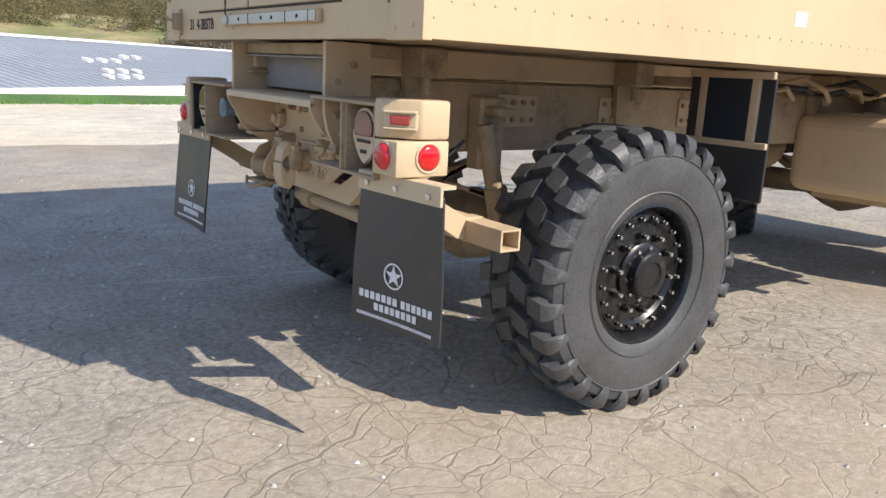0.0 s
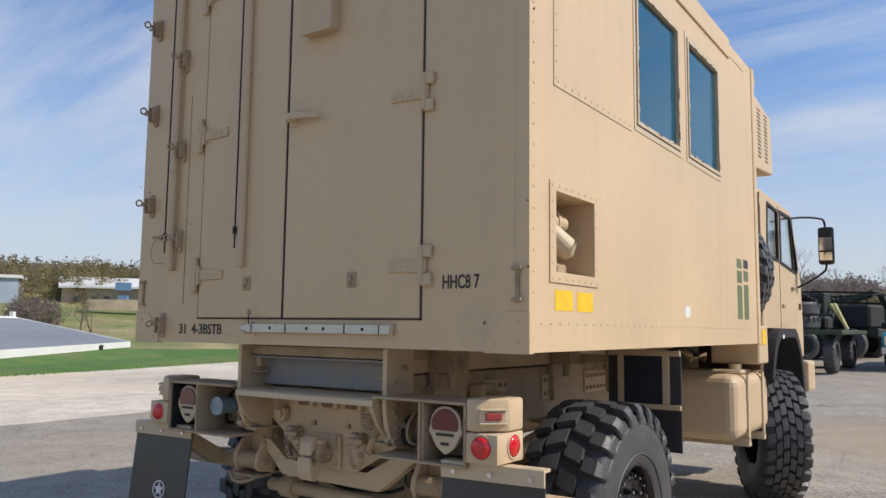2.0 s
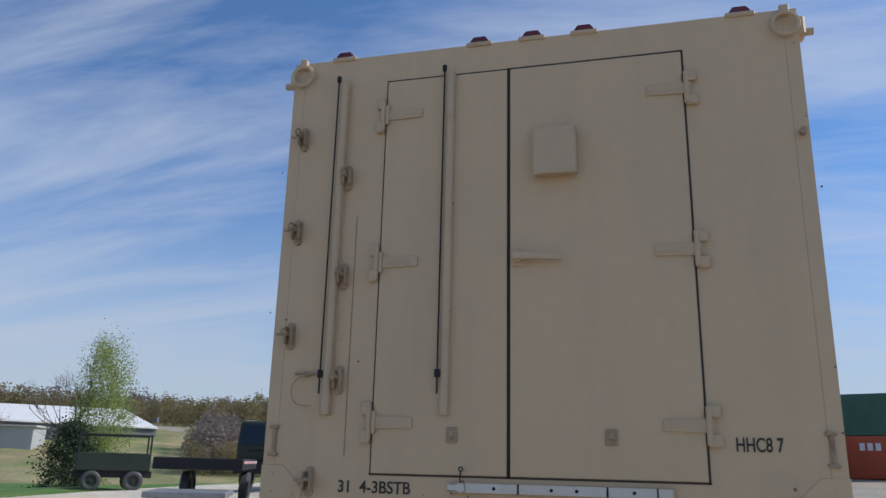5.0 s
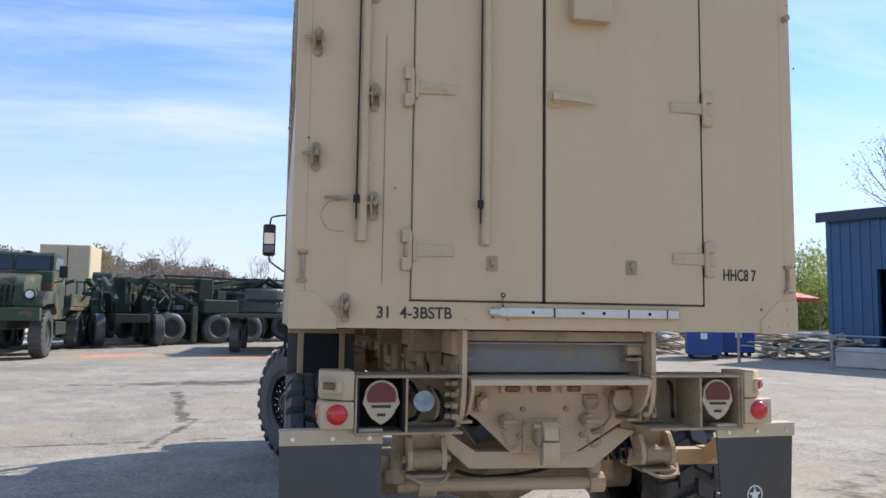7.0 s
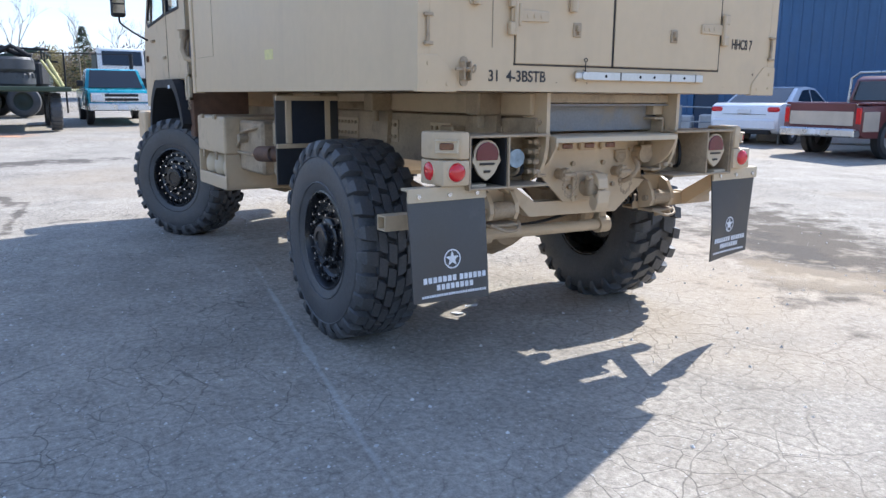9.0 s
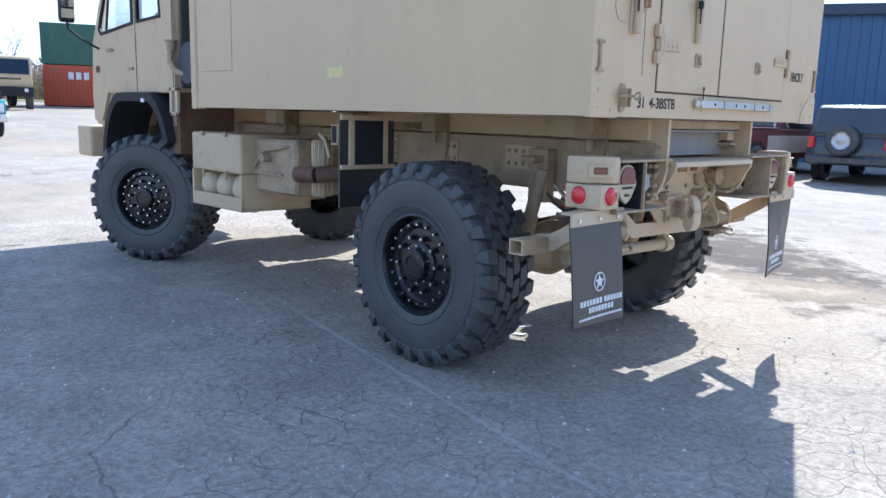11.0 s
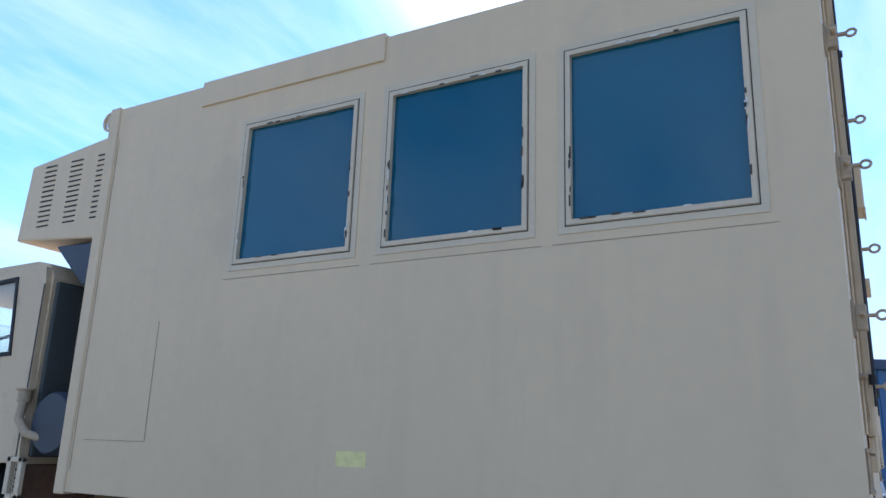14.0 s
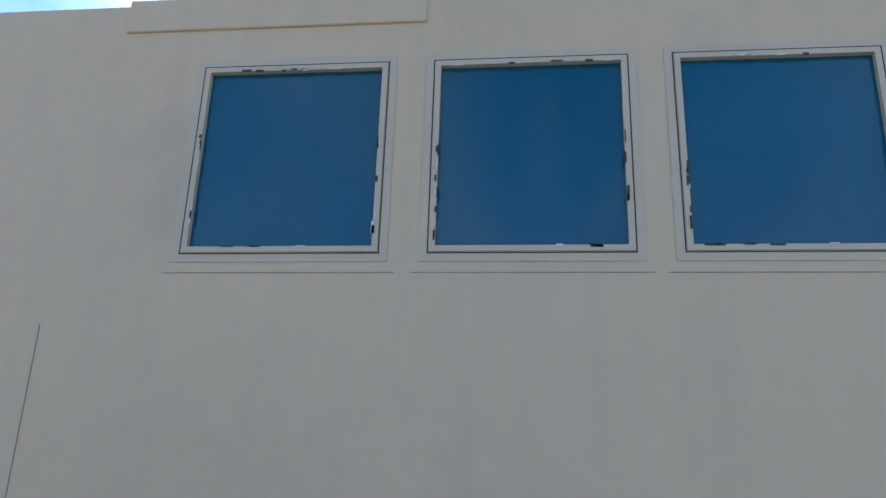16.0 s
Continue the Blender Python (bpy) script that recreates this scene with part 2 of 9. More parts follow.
# ---- geometry helpers ----
class Shape:
    """Collects solids into one bmesh."""

    def __init__(self):
        self.bm = bmesh.new()

    def box(self, x0, x1, y0, y1, z0, z1, bevel=0.0, turn=None, seg=1):
        x0, x1, y0, y1, z0, z1 = min(x0, x1), max(x0, x1), min(y0, y1), max(y0, y1), min(z0, z1), max(z0, z1)
        made = bmesh.ops.create_cube(self.bm, size=1.0)["verts"]
        c = Vector(((x0 + x1) / 2, (y0 + y1) / 2, (z0 + z1) / 2))
        for v in made:
            v.co = Vector((v.co.x * (x1 - x0), v.co.y * (y1 - y0), v.co.z * (z1 - z0))) + c
        if bevel:
            edges = list({e for v in made for e in v.link_edges})
            got = bmesh.ops.bevel(self.bm, geom=edges, offset=bevel, segments=seg, profile=0.5, affect="EDGES", clamp_overlap=True)
            made = list({v for f in got["faces"] for v in f.verts} | {v for v in made if v.is_valid})
        if turn is not None:
            m = Matrix.Translation(c) @ turn.to_4x4() @ Matrix.Translation(-c)
            for v in made:
                v.co = m @ v.co
        return self

    def cyl(self, p0, p1, r0, r1=None, n=16, caps=True):
        p0, p1 = Vector(p0), Vector(p1)
        r1 = r0 if r1 is None else r1
        axis = (p1 - p0).normalized()
        side = axis.orthogonal().normalized()
        up = axis.cross(side)
        rings = []
        for p, r in ((p0, r0), (p1, r1)):
            rings.append([self.bm.verts.new(p + (side * math.cos(2 * math.pi * k / n) + up * math.sin(2 * math.pi * k / n)) * r) for k in range(n)])
        for k in range(n):
            self.bm.faces.new((rings[0][k], rings[0][(k + 1) % n], rings[1][(k + 1) % n], rings[1][k]))
        if caps:
            self.bm.faces.new(rings[0][::-1])
            self.bm.faces.new(rings[1])
        return self

    def pipe(self, points, r, n=10):
        """A round pipe through points."""
        pts = [Vector(p) for p in points]
        rings = []
        up = None
        for k, p in enumerate(pts):
            d = (pts[min(k + 1, len(pts) - 1)] - pts[max(k - 1, 0)]).normalized()
            if up is None:
                up = d.orthogonal().normalized()
            up = (up - d * up.dot(d)).normalized()
            other = d.cross(up)
            rings.append([self.bm.verts.new(p + (up * math.cos(2 * math.pi * j / n) + other * math.sin(2 * math.pi * j / n)) * r) for j in range(n)])
        for a, b in zip(rings, rings[1:]):
            for j in range(n):
                self.bm.faces.new((a[j], a[(j + 1) % n], b[(j + 1) % n], b[j]))
        self.bm.faces.new(rings[0][::-1])
        self.bm.faces.new(rings[-1])
        return self

    def prism(self, outline, axis, a, b, bevel=0.0):
        """An outline of 2D points pushed along an axis from a to b; the 2D points are the other two axes in x, y, z order."""
        def place(p, t):
            return {"x": (t, p[0], p[1]), "y": (p[0], t, p[1]), "z": (p[0], p[1], t)}[axis]
        lo = [self.bm.verts.new(place(p, a)) for p in outline]
        hi = [self.bm.verts.new(place(p, b)) for p in outline]
        n = len(outline)
        faces = [self.bm.faces.new(lo[::-1]), self.bm.faces.new(hi)]
        for k in range(n):
            faces.append(self.bm.faces.new((lo[k], lo[(k + 1) % n], hi[(k + 1) % n], hi[k])))
        if bevel:
            edges = list({e for f in faces for e in f.edges})
            bmesh.ops.bevel(self.bm, geom=edges, offset=bevel, segments=2, profile=0.5, affect="EDGES", clamp_overlap=True)
        return self

    def spin(self, profile, n=48, centre=(0, 0, 0), axis="y"):
        """A profile of (radius, along) turned round an axis."""
        c = Vector(centre)
        rings = []
        for r, t in profile:
            ring = []
            for k in range(n):
                a = 2 * math.pi * k / n
                u, v = r * math.cos(a), r * math.sin(a)
                ring.append(self.bm.verts.new(c + Vector({"y": (u, t, v), "x": (t, u, v), "z": (u, v, t)}[axis])))
            rings.append(ring)
        for a, b in zip(rings, rings[1:]):
            for k in range(n):
                self.bm.faces.new((a[k], a[(k + 1) % n], b[(k + 1) % n], b[k]))
        return self

    def ring(self, centre, normal, r, tube, n=20, m=8):
        c, nz = Vector(centre), Vector(normal).normalized()
        u = nz.orthogonal().normalized()
        v = nz.cross(u)
        grid = []
        for k in range(n):
            a = 2 * math.pi * k / n
            d = u * math.cos(a) + v * math.sin(a)
            grid.append([self.bm.verts.new(c + d * (r + tube * math.cos(2 * math.pi * j / m)) + nz * tube * math.sin(2 * math.pi * j / m)) for j in range(m)])
        for k in range(n):
            for j in range(m):
                self.bm.faces.new((grid[k][j], grid[(k + 1) % n][j], grid[(k + 1) % n][(j + 1) % m], grid[k][(j + 1) % m]))
        return self


def part(name, shape, mat, parent=None, label="", smooth=None):
    """Links a shape as one mesh object under a thing or a part."""
    bm = shape.bm if isinstance(shape, Shape) else shape
    bmesh.ops.recalc_face_normals(bm, faces=bm.faces)
    me = bpy.data.meshes.new(name)
    bm.to_mesh(me)
    bm.free()
    me.materials.append(mat)
    if smooth:
        me.shade_smooth()
        me.set_sharp_from_angle(angle=radians(smooth))
    ob = new(name, me)
    if parent is not None:
        ob.parent = parent
    if label:
        tagged(ob, label)
    return ob


def bend(points, k=5):
    """A smooth line through points, k steps between each two."""
    p = [Vector(q) for q in points]
    p = [p[0] * 2 - p[1], *p, p[-1] * 2 - p[-2]]
    out = []
    for a, b, c, d in zip(p, p[1:], p[2:], p[3:]):
        for j in range(k):
            t = j / k
            out.append(0.5 * (2 * b + (c - a) * t + (2 * a - 5 * b + 4 * c - d) * t * t + (3 * b - a - 3 * c + d) * t ** 3))
    return out + [p[-2]]


def twin(ob, m, parent=None):
    """Another part on the same mesh, at the pose m."""
    o = new(ob.name.split(".")[0], ob.data)
    o.parent = parent if parent is not None else ob.parent
    o.matrix_basis = m
    return o


def thing(name, label, category, m=None, group="", kind=""):
    ob = new(name)
    ob.empty_display_size = 0.3
    if m is not None:
        ob.matrix_basis = m
    return tagged(ob, label, category, group, kind)


def holed_wall(us, vs, holes, place, depth):
    """A wall over the grid us x vs without the cells in holes (u0, u1, v0, v1); place(u, v, w) gives the 3D point, w from 0 to depth."""
    us = sorted({*us, *(h[0] for h in holes), *(h[1] for h in holes)})
    vs = sorted({*vs, *(h[2] for h in holes), *(h[3] for h in holes)})
    s = Shape()
    cache = {}

    def vert(i, j, w):
        if (i, j, w) not in cache:
            cache[i, j, w] = s.bm.verts.new(place(us[i], vs[j], w * depth))
        return cache[i, j, w]

    def solid(i, j):
        if not (0 <= i < len(us) - 1 and 0 <= j < len(vs) - 1):
            return False
        u, v = (us[i] + us[i + 1]) / 2, (vs[j] + vs[j + 1]) / 2
        return not any(h[0] < u < h[1] and h[2] < v < h[3] for h in holes)

    for i in range(len(us) - 1):
        for j in range(len(vs) - 1):
            if not solid(i, j):
                continue
            for w in (0, 1):
                s.bm.faces.new([vert(i, j, w), vert(i + 1, j, w), vert(i + 1, j + 1, w), vert(i, j + 1, w)])
            for di, dj, a, b in ((-1, 0, (i, j), (i, j + 1)), (1, 0, (i + 1, j), (i + 1, j + 1)), (0, -1, (i, j), (i + 1, j)), (0, 1, (i, j + 1), (i + 1, j + 1))):
                if not solid(i + di, j + dj):
                    s.bm.faces.new([vert(*a, 0), vert(*b, 0), vert(*b, 1), vert(*a, 1)])
    return s


def lettering(text, size, mat, parent, m, name="lettering", squeeze=1.0, label="", heavy=0.016):
    """Flat letters as a mesh, readable along local x, up along local y."""
    cu = bpy.data.curves.new(name, "FONT")
    cu.body, cu.size, cu.extrude, cu.offset = text, size, 0.0006, size * heavy
    tmp = bpy.data.objects.new("tmp", cu)
    me = bpy.data.meshes.new_from_object(tmp)
    bpy.data.objects.remove(tmp)
    bpy.data.curves.remove(cu)
    me.transform(Matrix.Diagonal((squeeze, 1, 1, 1)))
    me.materials.clear()
    me.materials.append(mat)
    ob = new(name, me)
    ob.parent = parent
    ob.matrix_basis = m
    return tagged(ob, label) if label else ob


def smooth_step(a, b, t):
    t = min(1.0, max(0.0, (t - a) / (b - a)))
    return t * t * (3 - 2 * t)


def ground_height(x, y):
    """The lot climbs gently ahead of the truck and to its right, and drops away past the grass."""
    s = 0.95 * x - 0.35 * y
    z = 0.035 * 45 * smooth_step(-6, 90, s - 2) * 0.62 + 0.016 * max(0.0, min(s - 5, 60))
    z *= smooth_step(30, 14, y) if y > 14 else 1.0
    crest = smooth_step(4, 24, x)
    z -= 2.6 * smooth_step(21.8 + 5.2 * crest, 31 + 5 * crest, y)
    # grass heaped against the long wall of the low building
    along, out = (x - 39.24) * 0.7547 + (y - 60.41) * 0.6561, (x - 39.24) * 0.6561 - (y - 60.41) * 0.7547
    if -56 < along < 3 and -2.0 < out < 14:
        z = max(z, -0.62 - 0.22 * max(0.0, out) - 0.9 * max(0.0, along - 0.3))
    far = math.hypot(x, y)
    z += 30 * smooth_step(70, 300, min(far, 165)) * (smooth_step(0, 40, y) if y > 0 else 0.0)
    return z
MIRROR = material("mirror_silver", (0.85, 0.87, 0.88), 0.03, metal=1.0, var=0.02)


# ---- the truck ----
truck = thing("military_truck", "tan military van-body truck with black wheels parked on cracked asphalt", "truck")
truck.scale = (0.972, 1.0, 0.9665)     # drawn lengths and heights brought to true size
L, W, Z0, Z1 = 3.922, 1.22, 1.495, 3.755      # shelter: length, half width, floor and roof

# shelter walls
WIN_L = [(0.250, 0.972), (1.142, 1.858), (2.041, 2.773)]
WIN_R = [(1.195, 1.925), (2.10, 2.82)]
WZ0, WZ1 = 2.673, 3.445
left_wall = part("side_wall", holed_wall([0, L], [Z0, Z1], [(a, b, WZ0, WZ1) for a, b in WIN_L], lambda u, v, w: (u, W - w, v), 0.06), TAN_WALL, truck, "plain tan aluminium side panel")
right_wall = part("side_wall", holed_wall([0, L], [Z0, Z1], [(a, b, WZ0, WZ1) for a, b in WIN_R] + [(0.225, 0.62, 1.825, 2.165)], lambda u, v, w: (u, -W + w, v), 0.06), TAN_WALL, truck, "riveted tan aluminium side panel")
s = Shape()
s.box(0.0, 0.06, -W + 0.061, W - 0.061, Z0, Z1)
rear_wall = part("rear_wall", s, TAN_WALL, truck)
s = Shape()
s.box(L - 0.06, L, -W + 0.061, W - 0.061, Z0, Z1)
front_wall = part("front_wall", s, TAN_WALL, truck)
s = Shape()
s.box(0.061, L - 0.061, -W + 0.061, W - 0.061, Z1 - 0.06, Z1 - 0.004)
roof = part("roof", s, TAN_WALL, truck)
s = Shape()
s.box(0.061, L - 0.061, -W + 0.061, W - 0.061, Z0 + 0.004, Z0 + 0.06)
shelter_floor = part("shelter_floor", s, TAN_DIRTY, truck)
for side in (1, -1):
    s = Shape()
    s.box(1.90, 3.14, side * (W - 0.03), side * (W + 0.012), 3.625, Z1 + 0.022, 0.004)
    part("roof_rail", s, TAN_WALL, truck, "raised tan roof edge rail")
    s = Shape()
    s.box(L - 0.075, L + 0.012, side * (W - 0.07), side * (W + 0.01), Z0 - 0.012, Z1 + 0.014, 0.006)
    part("corner_post", s, TAN_WALL, truck)
    # corner castings at the rear foot, with bevelled plates
    s = Shape()
    s.prism([(side * (W + 0.004), Z0 - 0.006), (side * (W - 0.20), Z0 - 0.006), (side * (W - 0.20), Z0 + 0.06), (side * (W - 0.10), Z0 + 0.16), (side * (W + 0.004), Z0 + 0.16)], "x", -0.006, 0.03, 0.003)
    plate = part("corner_plate", s, TAN_WALL, truck)
    for yy, zz in ((0.05, 0.04), (0.15, 0.03), (0.05, 0.12)):
        s = Shape()
        s.cyl((-0.010, side * (W - yy), Z0 + zz), (-0.004, side * (W - yy), Z0 + zz), 0.009, n=8)
        part("rivet", s, TAN_WALL, plate)


def seam(points, parent, width=0.006, mat=SEAM, proud=0.0025, name="seam"):
    """Thin raised sealant line along points on one of the flat faces."""
    s = Shape()
    for a, b in zip(points, points[1:]):
        a, b = Vector(a), Vector(b)
        lo = [min(a[k], b[k]) - width / 2 for k in range(3)]
        hi = [max(a[k], b[k]) + width / 2 for k in range(3)]
        flat = 0 if abs(a.x - b.x) < 1e-6 and a.x < 0.01 else 1
        lo[flat], hi[flat] = a[flat] - proud, a[flat] + proud
        s.box(lo[0], hi[0], lo[1], hi[1], lo[2], hi[2])
    return part(name, s, mat, parent)


# rear doors, each a leaf with a dark gap round it
DZ0, DZ1 = 1.623, 3.595
for y0, y1, label in ((0.088, 0.702, "narrow tan rear door leaf"), (-0.718, 0.082, "wide tan rear door leaf")):
    s = Shape()
    s.box(-0.008, 0.004, y0 + 0.005, y1 - 0.005, DZ0 + 0.005, DZ1 - 0.005, 0.003)
    door = part("rear_door", s, TAN_WALL, truck, label)
    wide = y0 < 0
    if wide:
        seam([(-0.001, y0, DZ1), (-0.001, y0, DZ0), (-0.001, y1, DZ0), (-0.001, y1, DZ1), (-0.001, y0, DZ1)], door, 0.009, name="door_gap")
    else:
        seam([(-0.001, y0, DZ1), (-0.001, y0, DZ0), (-0.001, y1, DZ0)], door, 0.008, name="door_gap")
        seam([(-0.001, y0, DZ1), (-0.001, y1, DZ1)], door, 0.005, name="door_gap")
        seam([(-0.001, y1, DZ1), (-0.001, y1, DZ0)], door, 0.003, name="door_gap")
    hy = y0 if wide else y1
    sgn = 1 if wide else -1
    for hz in (3.395, 2.612, 1.852):
        s = Shape()
        if wide:
            for zz in (hz - 0.060, hz + 0.060):
                s.box(-0.024, -0.002, hy - 0.058 * sgn, hy - 0.006 * sgn, zz - 0.027, zz + 0.027, 0.005)
        else:
            for zz in (hz - 0.064, hz + 0.064):
                s.box(-0.030, -0.002, hy - 0.044 * sgn, hy - 0.004 * sgn, zz - 0.030, zz + 0.030, 0.004)
            s.box(-0.030, -0.002, hy + 0.004 * sgn, hy + 0.020 * sgn, hz - 0.052, hz + 0.052, 0.003)
        s.cyl((-0.022, hy - 0.010 * sgn, hz - 0.080), (-0.022, hy - 0.010 * sgn, hz + 0.080), 0.012, n=10)
        far = 0.165 if wide else 0.19
        s.prism([(hy - 0.03 * sgn, hz - 0.03), (hy + far * sgn, hz - 0.024), (hy + far * sgn, hz + 0.024), (hy - 0.03 * sgn, hz + 0.03)], "x", -0.019, -0.004, 0.003)
        hinge = part("hinge", s, TAN, door)
        for d in (0.065, 0.105, 0.145):
            s = Shape()
            s.cyl((-0.022, hy + d * sgn, hz), (-0.016, hy + d * sgn, hz), 0.0105, n=10)
            part("hinge_bolt", s, TAN, door)
    if wide:
        s = Shape()
        s.cyl((-0.05, 0.035, 2.605), (-0.006, 0.035, 2.605), 0.024, n=14)
        s.box(-0.02, -0.006, 0.005, 0.065, 2.565, 2.645, 0.006)
        s.prism([(0.06, 2.590), (0.06, 2.628), (-0.02, 2.622), (-0.16, 2.594), (-0.16, 2.576), (-0.04, 2.590)], "x", -0.062, -0.040, 0.004)
        part("door_handle", s, TAN, door, "tan lever door handle")
        s = Shape()
        s.box(-0.075, -0.006, -0.233, -0.038, 3.00, 3.235, 0.006)
        s.box(-0.078, -0.07, -0.236, -0.035, 2.992, 3.004)
        part("vent_cover", s, TAN, door, "square tan sheet-metal vent cover")
    ky = -0.344 if wide else 0.332
    s = Shape()
    s.box(-0.016, -0.006, ky - 0.026, ky + 0.026, 1.765, 1.835, 0.004)
    s.box(-0.030, -0.012, ky - 0.012, ky + 0.012, 1.790, 1.822, 0.004)
    s.cyl((-0.034, ky, 1.782), (-0.008, ky, 1.782), 0.006, n=8)
    part("key_latch", s, TAN_DIRTY, door)

# door rods in their channels
for ry in (0.937, 0.382):
    s = Shape()
    s.box(-0.010, -0.001, ry - 0.036, ry + 0.020, 1.885, 3.60, 0.003)
    s.cyl((-0.024, ry - 0.014, 1.885), (-0.024, ry - 0.014, 3.60), 0.021, n=14)
    rod = part("rod_channel", s, TAN, truck, "tan vertical tube beside a locking rod")
    s = Shape()
    s.cyl((-0.042, ry + 0.014, 1.98), (-0.042, ry + 0.014, 3.63), 0.0042, n=8)
    s.cyl((-0.040, ry + 0.014, 2.055), (-0.040, ry + 0.014, 2.09), 0.0135, n=10)
    s.cyl((-0.042, ry + 0.014, 3.60), (-0.042, ry + 0.014, 3.63), 0.011, n=10)
    part("rod", s, BLACK_MATT, rod, "black locking rod")

# over-centre latches on the wing panel
for ly, lz in ((1.135, 3.312), (1.132, 2.80), (1.128, 2.268), (0.882, 3.075), (0.876, 2.56), (0.87, 2.056), (0.985, 1.592)):
    s = Shape()
    s.cyl((-0.010, ly, lz - 0.055), (-0.001, ly, lz - 0.055), 0.021, n=14)
    s.cyl((-0.010, ly, lz + 0.040), (-0.001, ly, lz + 0.040), 0.019, n=14)
    s.box(-0.011, -0.001, ly - 0.0195, ly + 0.0195, lz - 0.055, lz + 0.040)
    latch = part("panel_latch", s, TAN_DIRTY, truck, "worn tan over-centre panel latch")
    s = Shape()
    s.box(-0.046, -0.010, ly - 0.020, ly - 0.012, lz - 0.050, lz + 0.036, 0.003)
    s.box(-0.046, -0.010, ly + 0.012, ly + 0.020, lz - 0.050, lz + 0.036, 0.003)
    part("latch_cheek", s, TAN_DIRTY, latch)
    s = Shape()
    s.cyl((-0.034, ly - 0.024, lz), (-0.034, ly + 0.024, lz), 0.010, n=10)
    s.box(-0.074, -0.020, ly - 0.009, ly + 0.009, lz - 0.006, lz + 0.006, 0.003)
    s.ring((-0.090, ly, lz), (0.15, 1.0, 0.3), 0.0165, 0.005)
    part("latch_eye", s, TAN_DIRTY, latch, "lever with a round eye end")
    s = Shape()
    s.box(-0.040, -0.026, ly + 0.014, ly + 0.062, lz - 0.007, lz + 0.006, 0.003)
    part("latch_tongue", s, TAN_DIRTY, latch)
for py in (1.172, -1.172):
    s = Shape()
    s.box(-0.012, -0.001, py - 0.008, py + 0.008, 1.70, 1.83, 0.003)
    s.box(-0.020, -0.001, py - 0.022, py + 0.022, 1.82, 1.835, 0.003)
    s.box(-0.020, -0.001, py - 0.022, py + 0.022, 1.695, 1.71, 0.003)
    part("strap_loop", s, TAN_DIRTY, truck)
s = Shape()
s.cyl((-0.035, -1.19, 3.13), (-0.001, -1.19, 3.13), 0.016, n=10)
part("stud", s, TAN_DIRTY, truck)
s = Shape()
s.cyl((-0.020, 1.03, 2.075), (-0.001, 1.03, 2.075), 0.013, n=10)
s.cyl((-0.020, 1.085, 2.075), (-0.020, 0.985, 2.078), 0.006, n=8)
part("panel_pin", s, TAN_DIRTY, truck)
s = Shape()
s.pipe(bend([(-0.012, 0.985, 2.072), (-0.02, 1.06, 2.06), (-0.02, 1.10, 2.0), (-0.02, 1.07, 1.935), (-0.012, 1.0, 1.925)]), 0.002, 6)
part("wire_loop", s, TAN_DIRTY, truck)

# panel lines on the rear and the sides
for pts, wd in (([(-0.001, 0.828, 1.70), (-0.001, 0.828, 2.86)], 0.004),):
    seam(pts, truck, wd, LINE, 0.0015, "panel_line")
for pts, wd in (([(3.27, W + 0.001, 2.40), (3.27, W + 0.001, 1.775), (3.75, W + 0.001, 1.775)], 0.003), ([(3.83, W + 0.001, 1.62), (3.83, W + 0.001, 3.55)], 0.003)):
    seam(pts, truck, wd, LINE, 0.0015, "panel_line")
for pts in ([(0.215, -W - 0.001, 3.66), (0.215, -W - 0.001, 2.62), (1.12, -W - 0.001, 2.62)], [(0.215, -W - 0.001, 3.66), (3.6, -W - 0.001, 3.66)]):
    seam(pts, truck, 0.005, LINE, 0.0015, "panel_line")

# rivet rows on the right panel and round the vent recess
rivet_mesh = None
rows = [[(x, 1.61) for x in np.arange(0.10, 3.8, 0.085)], [(0.035, z) for z in np.arange(1.56, 3.7, 0.085)],
        [(0.24 + 0.0, z) for z in np.arange(2.66, 3.62, 0.07)], [(x, 2.645) for x in np.arange(0.26, 1.12, 0.07)],
        [(x, 3.635) for x in np.arange(0.26, 1.9, 0.07)], [(3.83, z) for z in np.arange(1.6, 3.7, 0.10)],
        [(x, 3.70) for x in np.arange(0.1, 3.8, 0.12)], [(x, 2.187) for x in np.arange(0.19, 0.66, 0.065)],
        [(x, 1.797) for x in np.arange(0.19, 0.66, 0.065)], [(0.19, z) for z in np.arange(1.86, 2.16, 0.065)], [(0.645, z) for z in np.arange(1.86, 2.16, 0.065)]]
for row in rows:
    for x, z in row:
        off = -W - 0.001 if not (0.15 < x < 0.69 and 1.76 < z < 2.22) else -W - 0.007
        if rivet_mesh is None:
            s = Shape()
            s.spin([(0.0065, 0.0), (0.0048, -0.0018), (0.0005, -0.0025)], n=6)
            rivet_mesh = part("rivet", s, TAN_WALL, right_wall)
            rivet_mesh.matrix_basis = Matrix.Translation((x, off, z))
        else:
            twin(rivet_mesh, Matrix.Translation((x, off, z)))

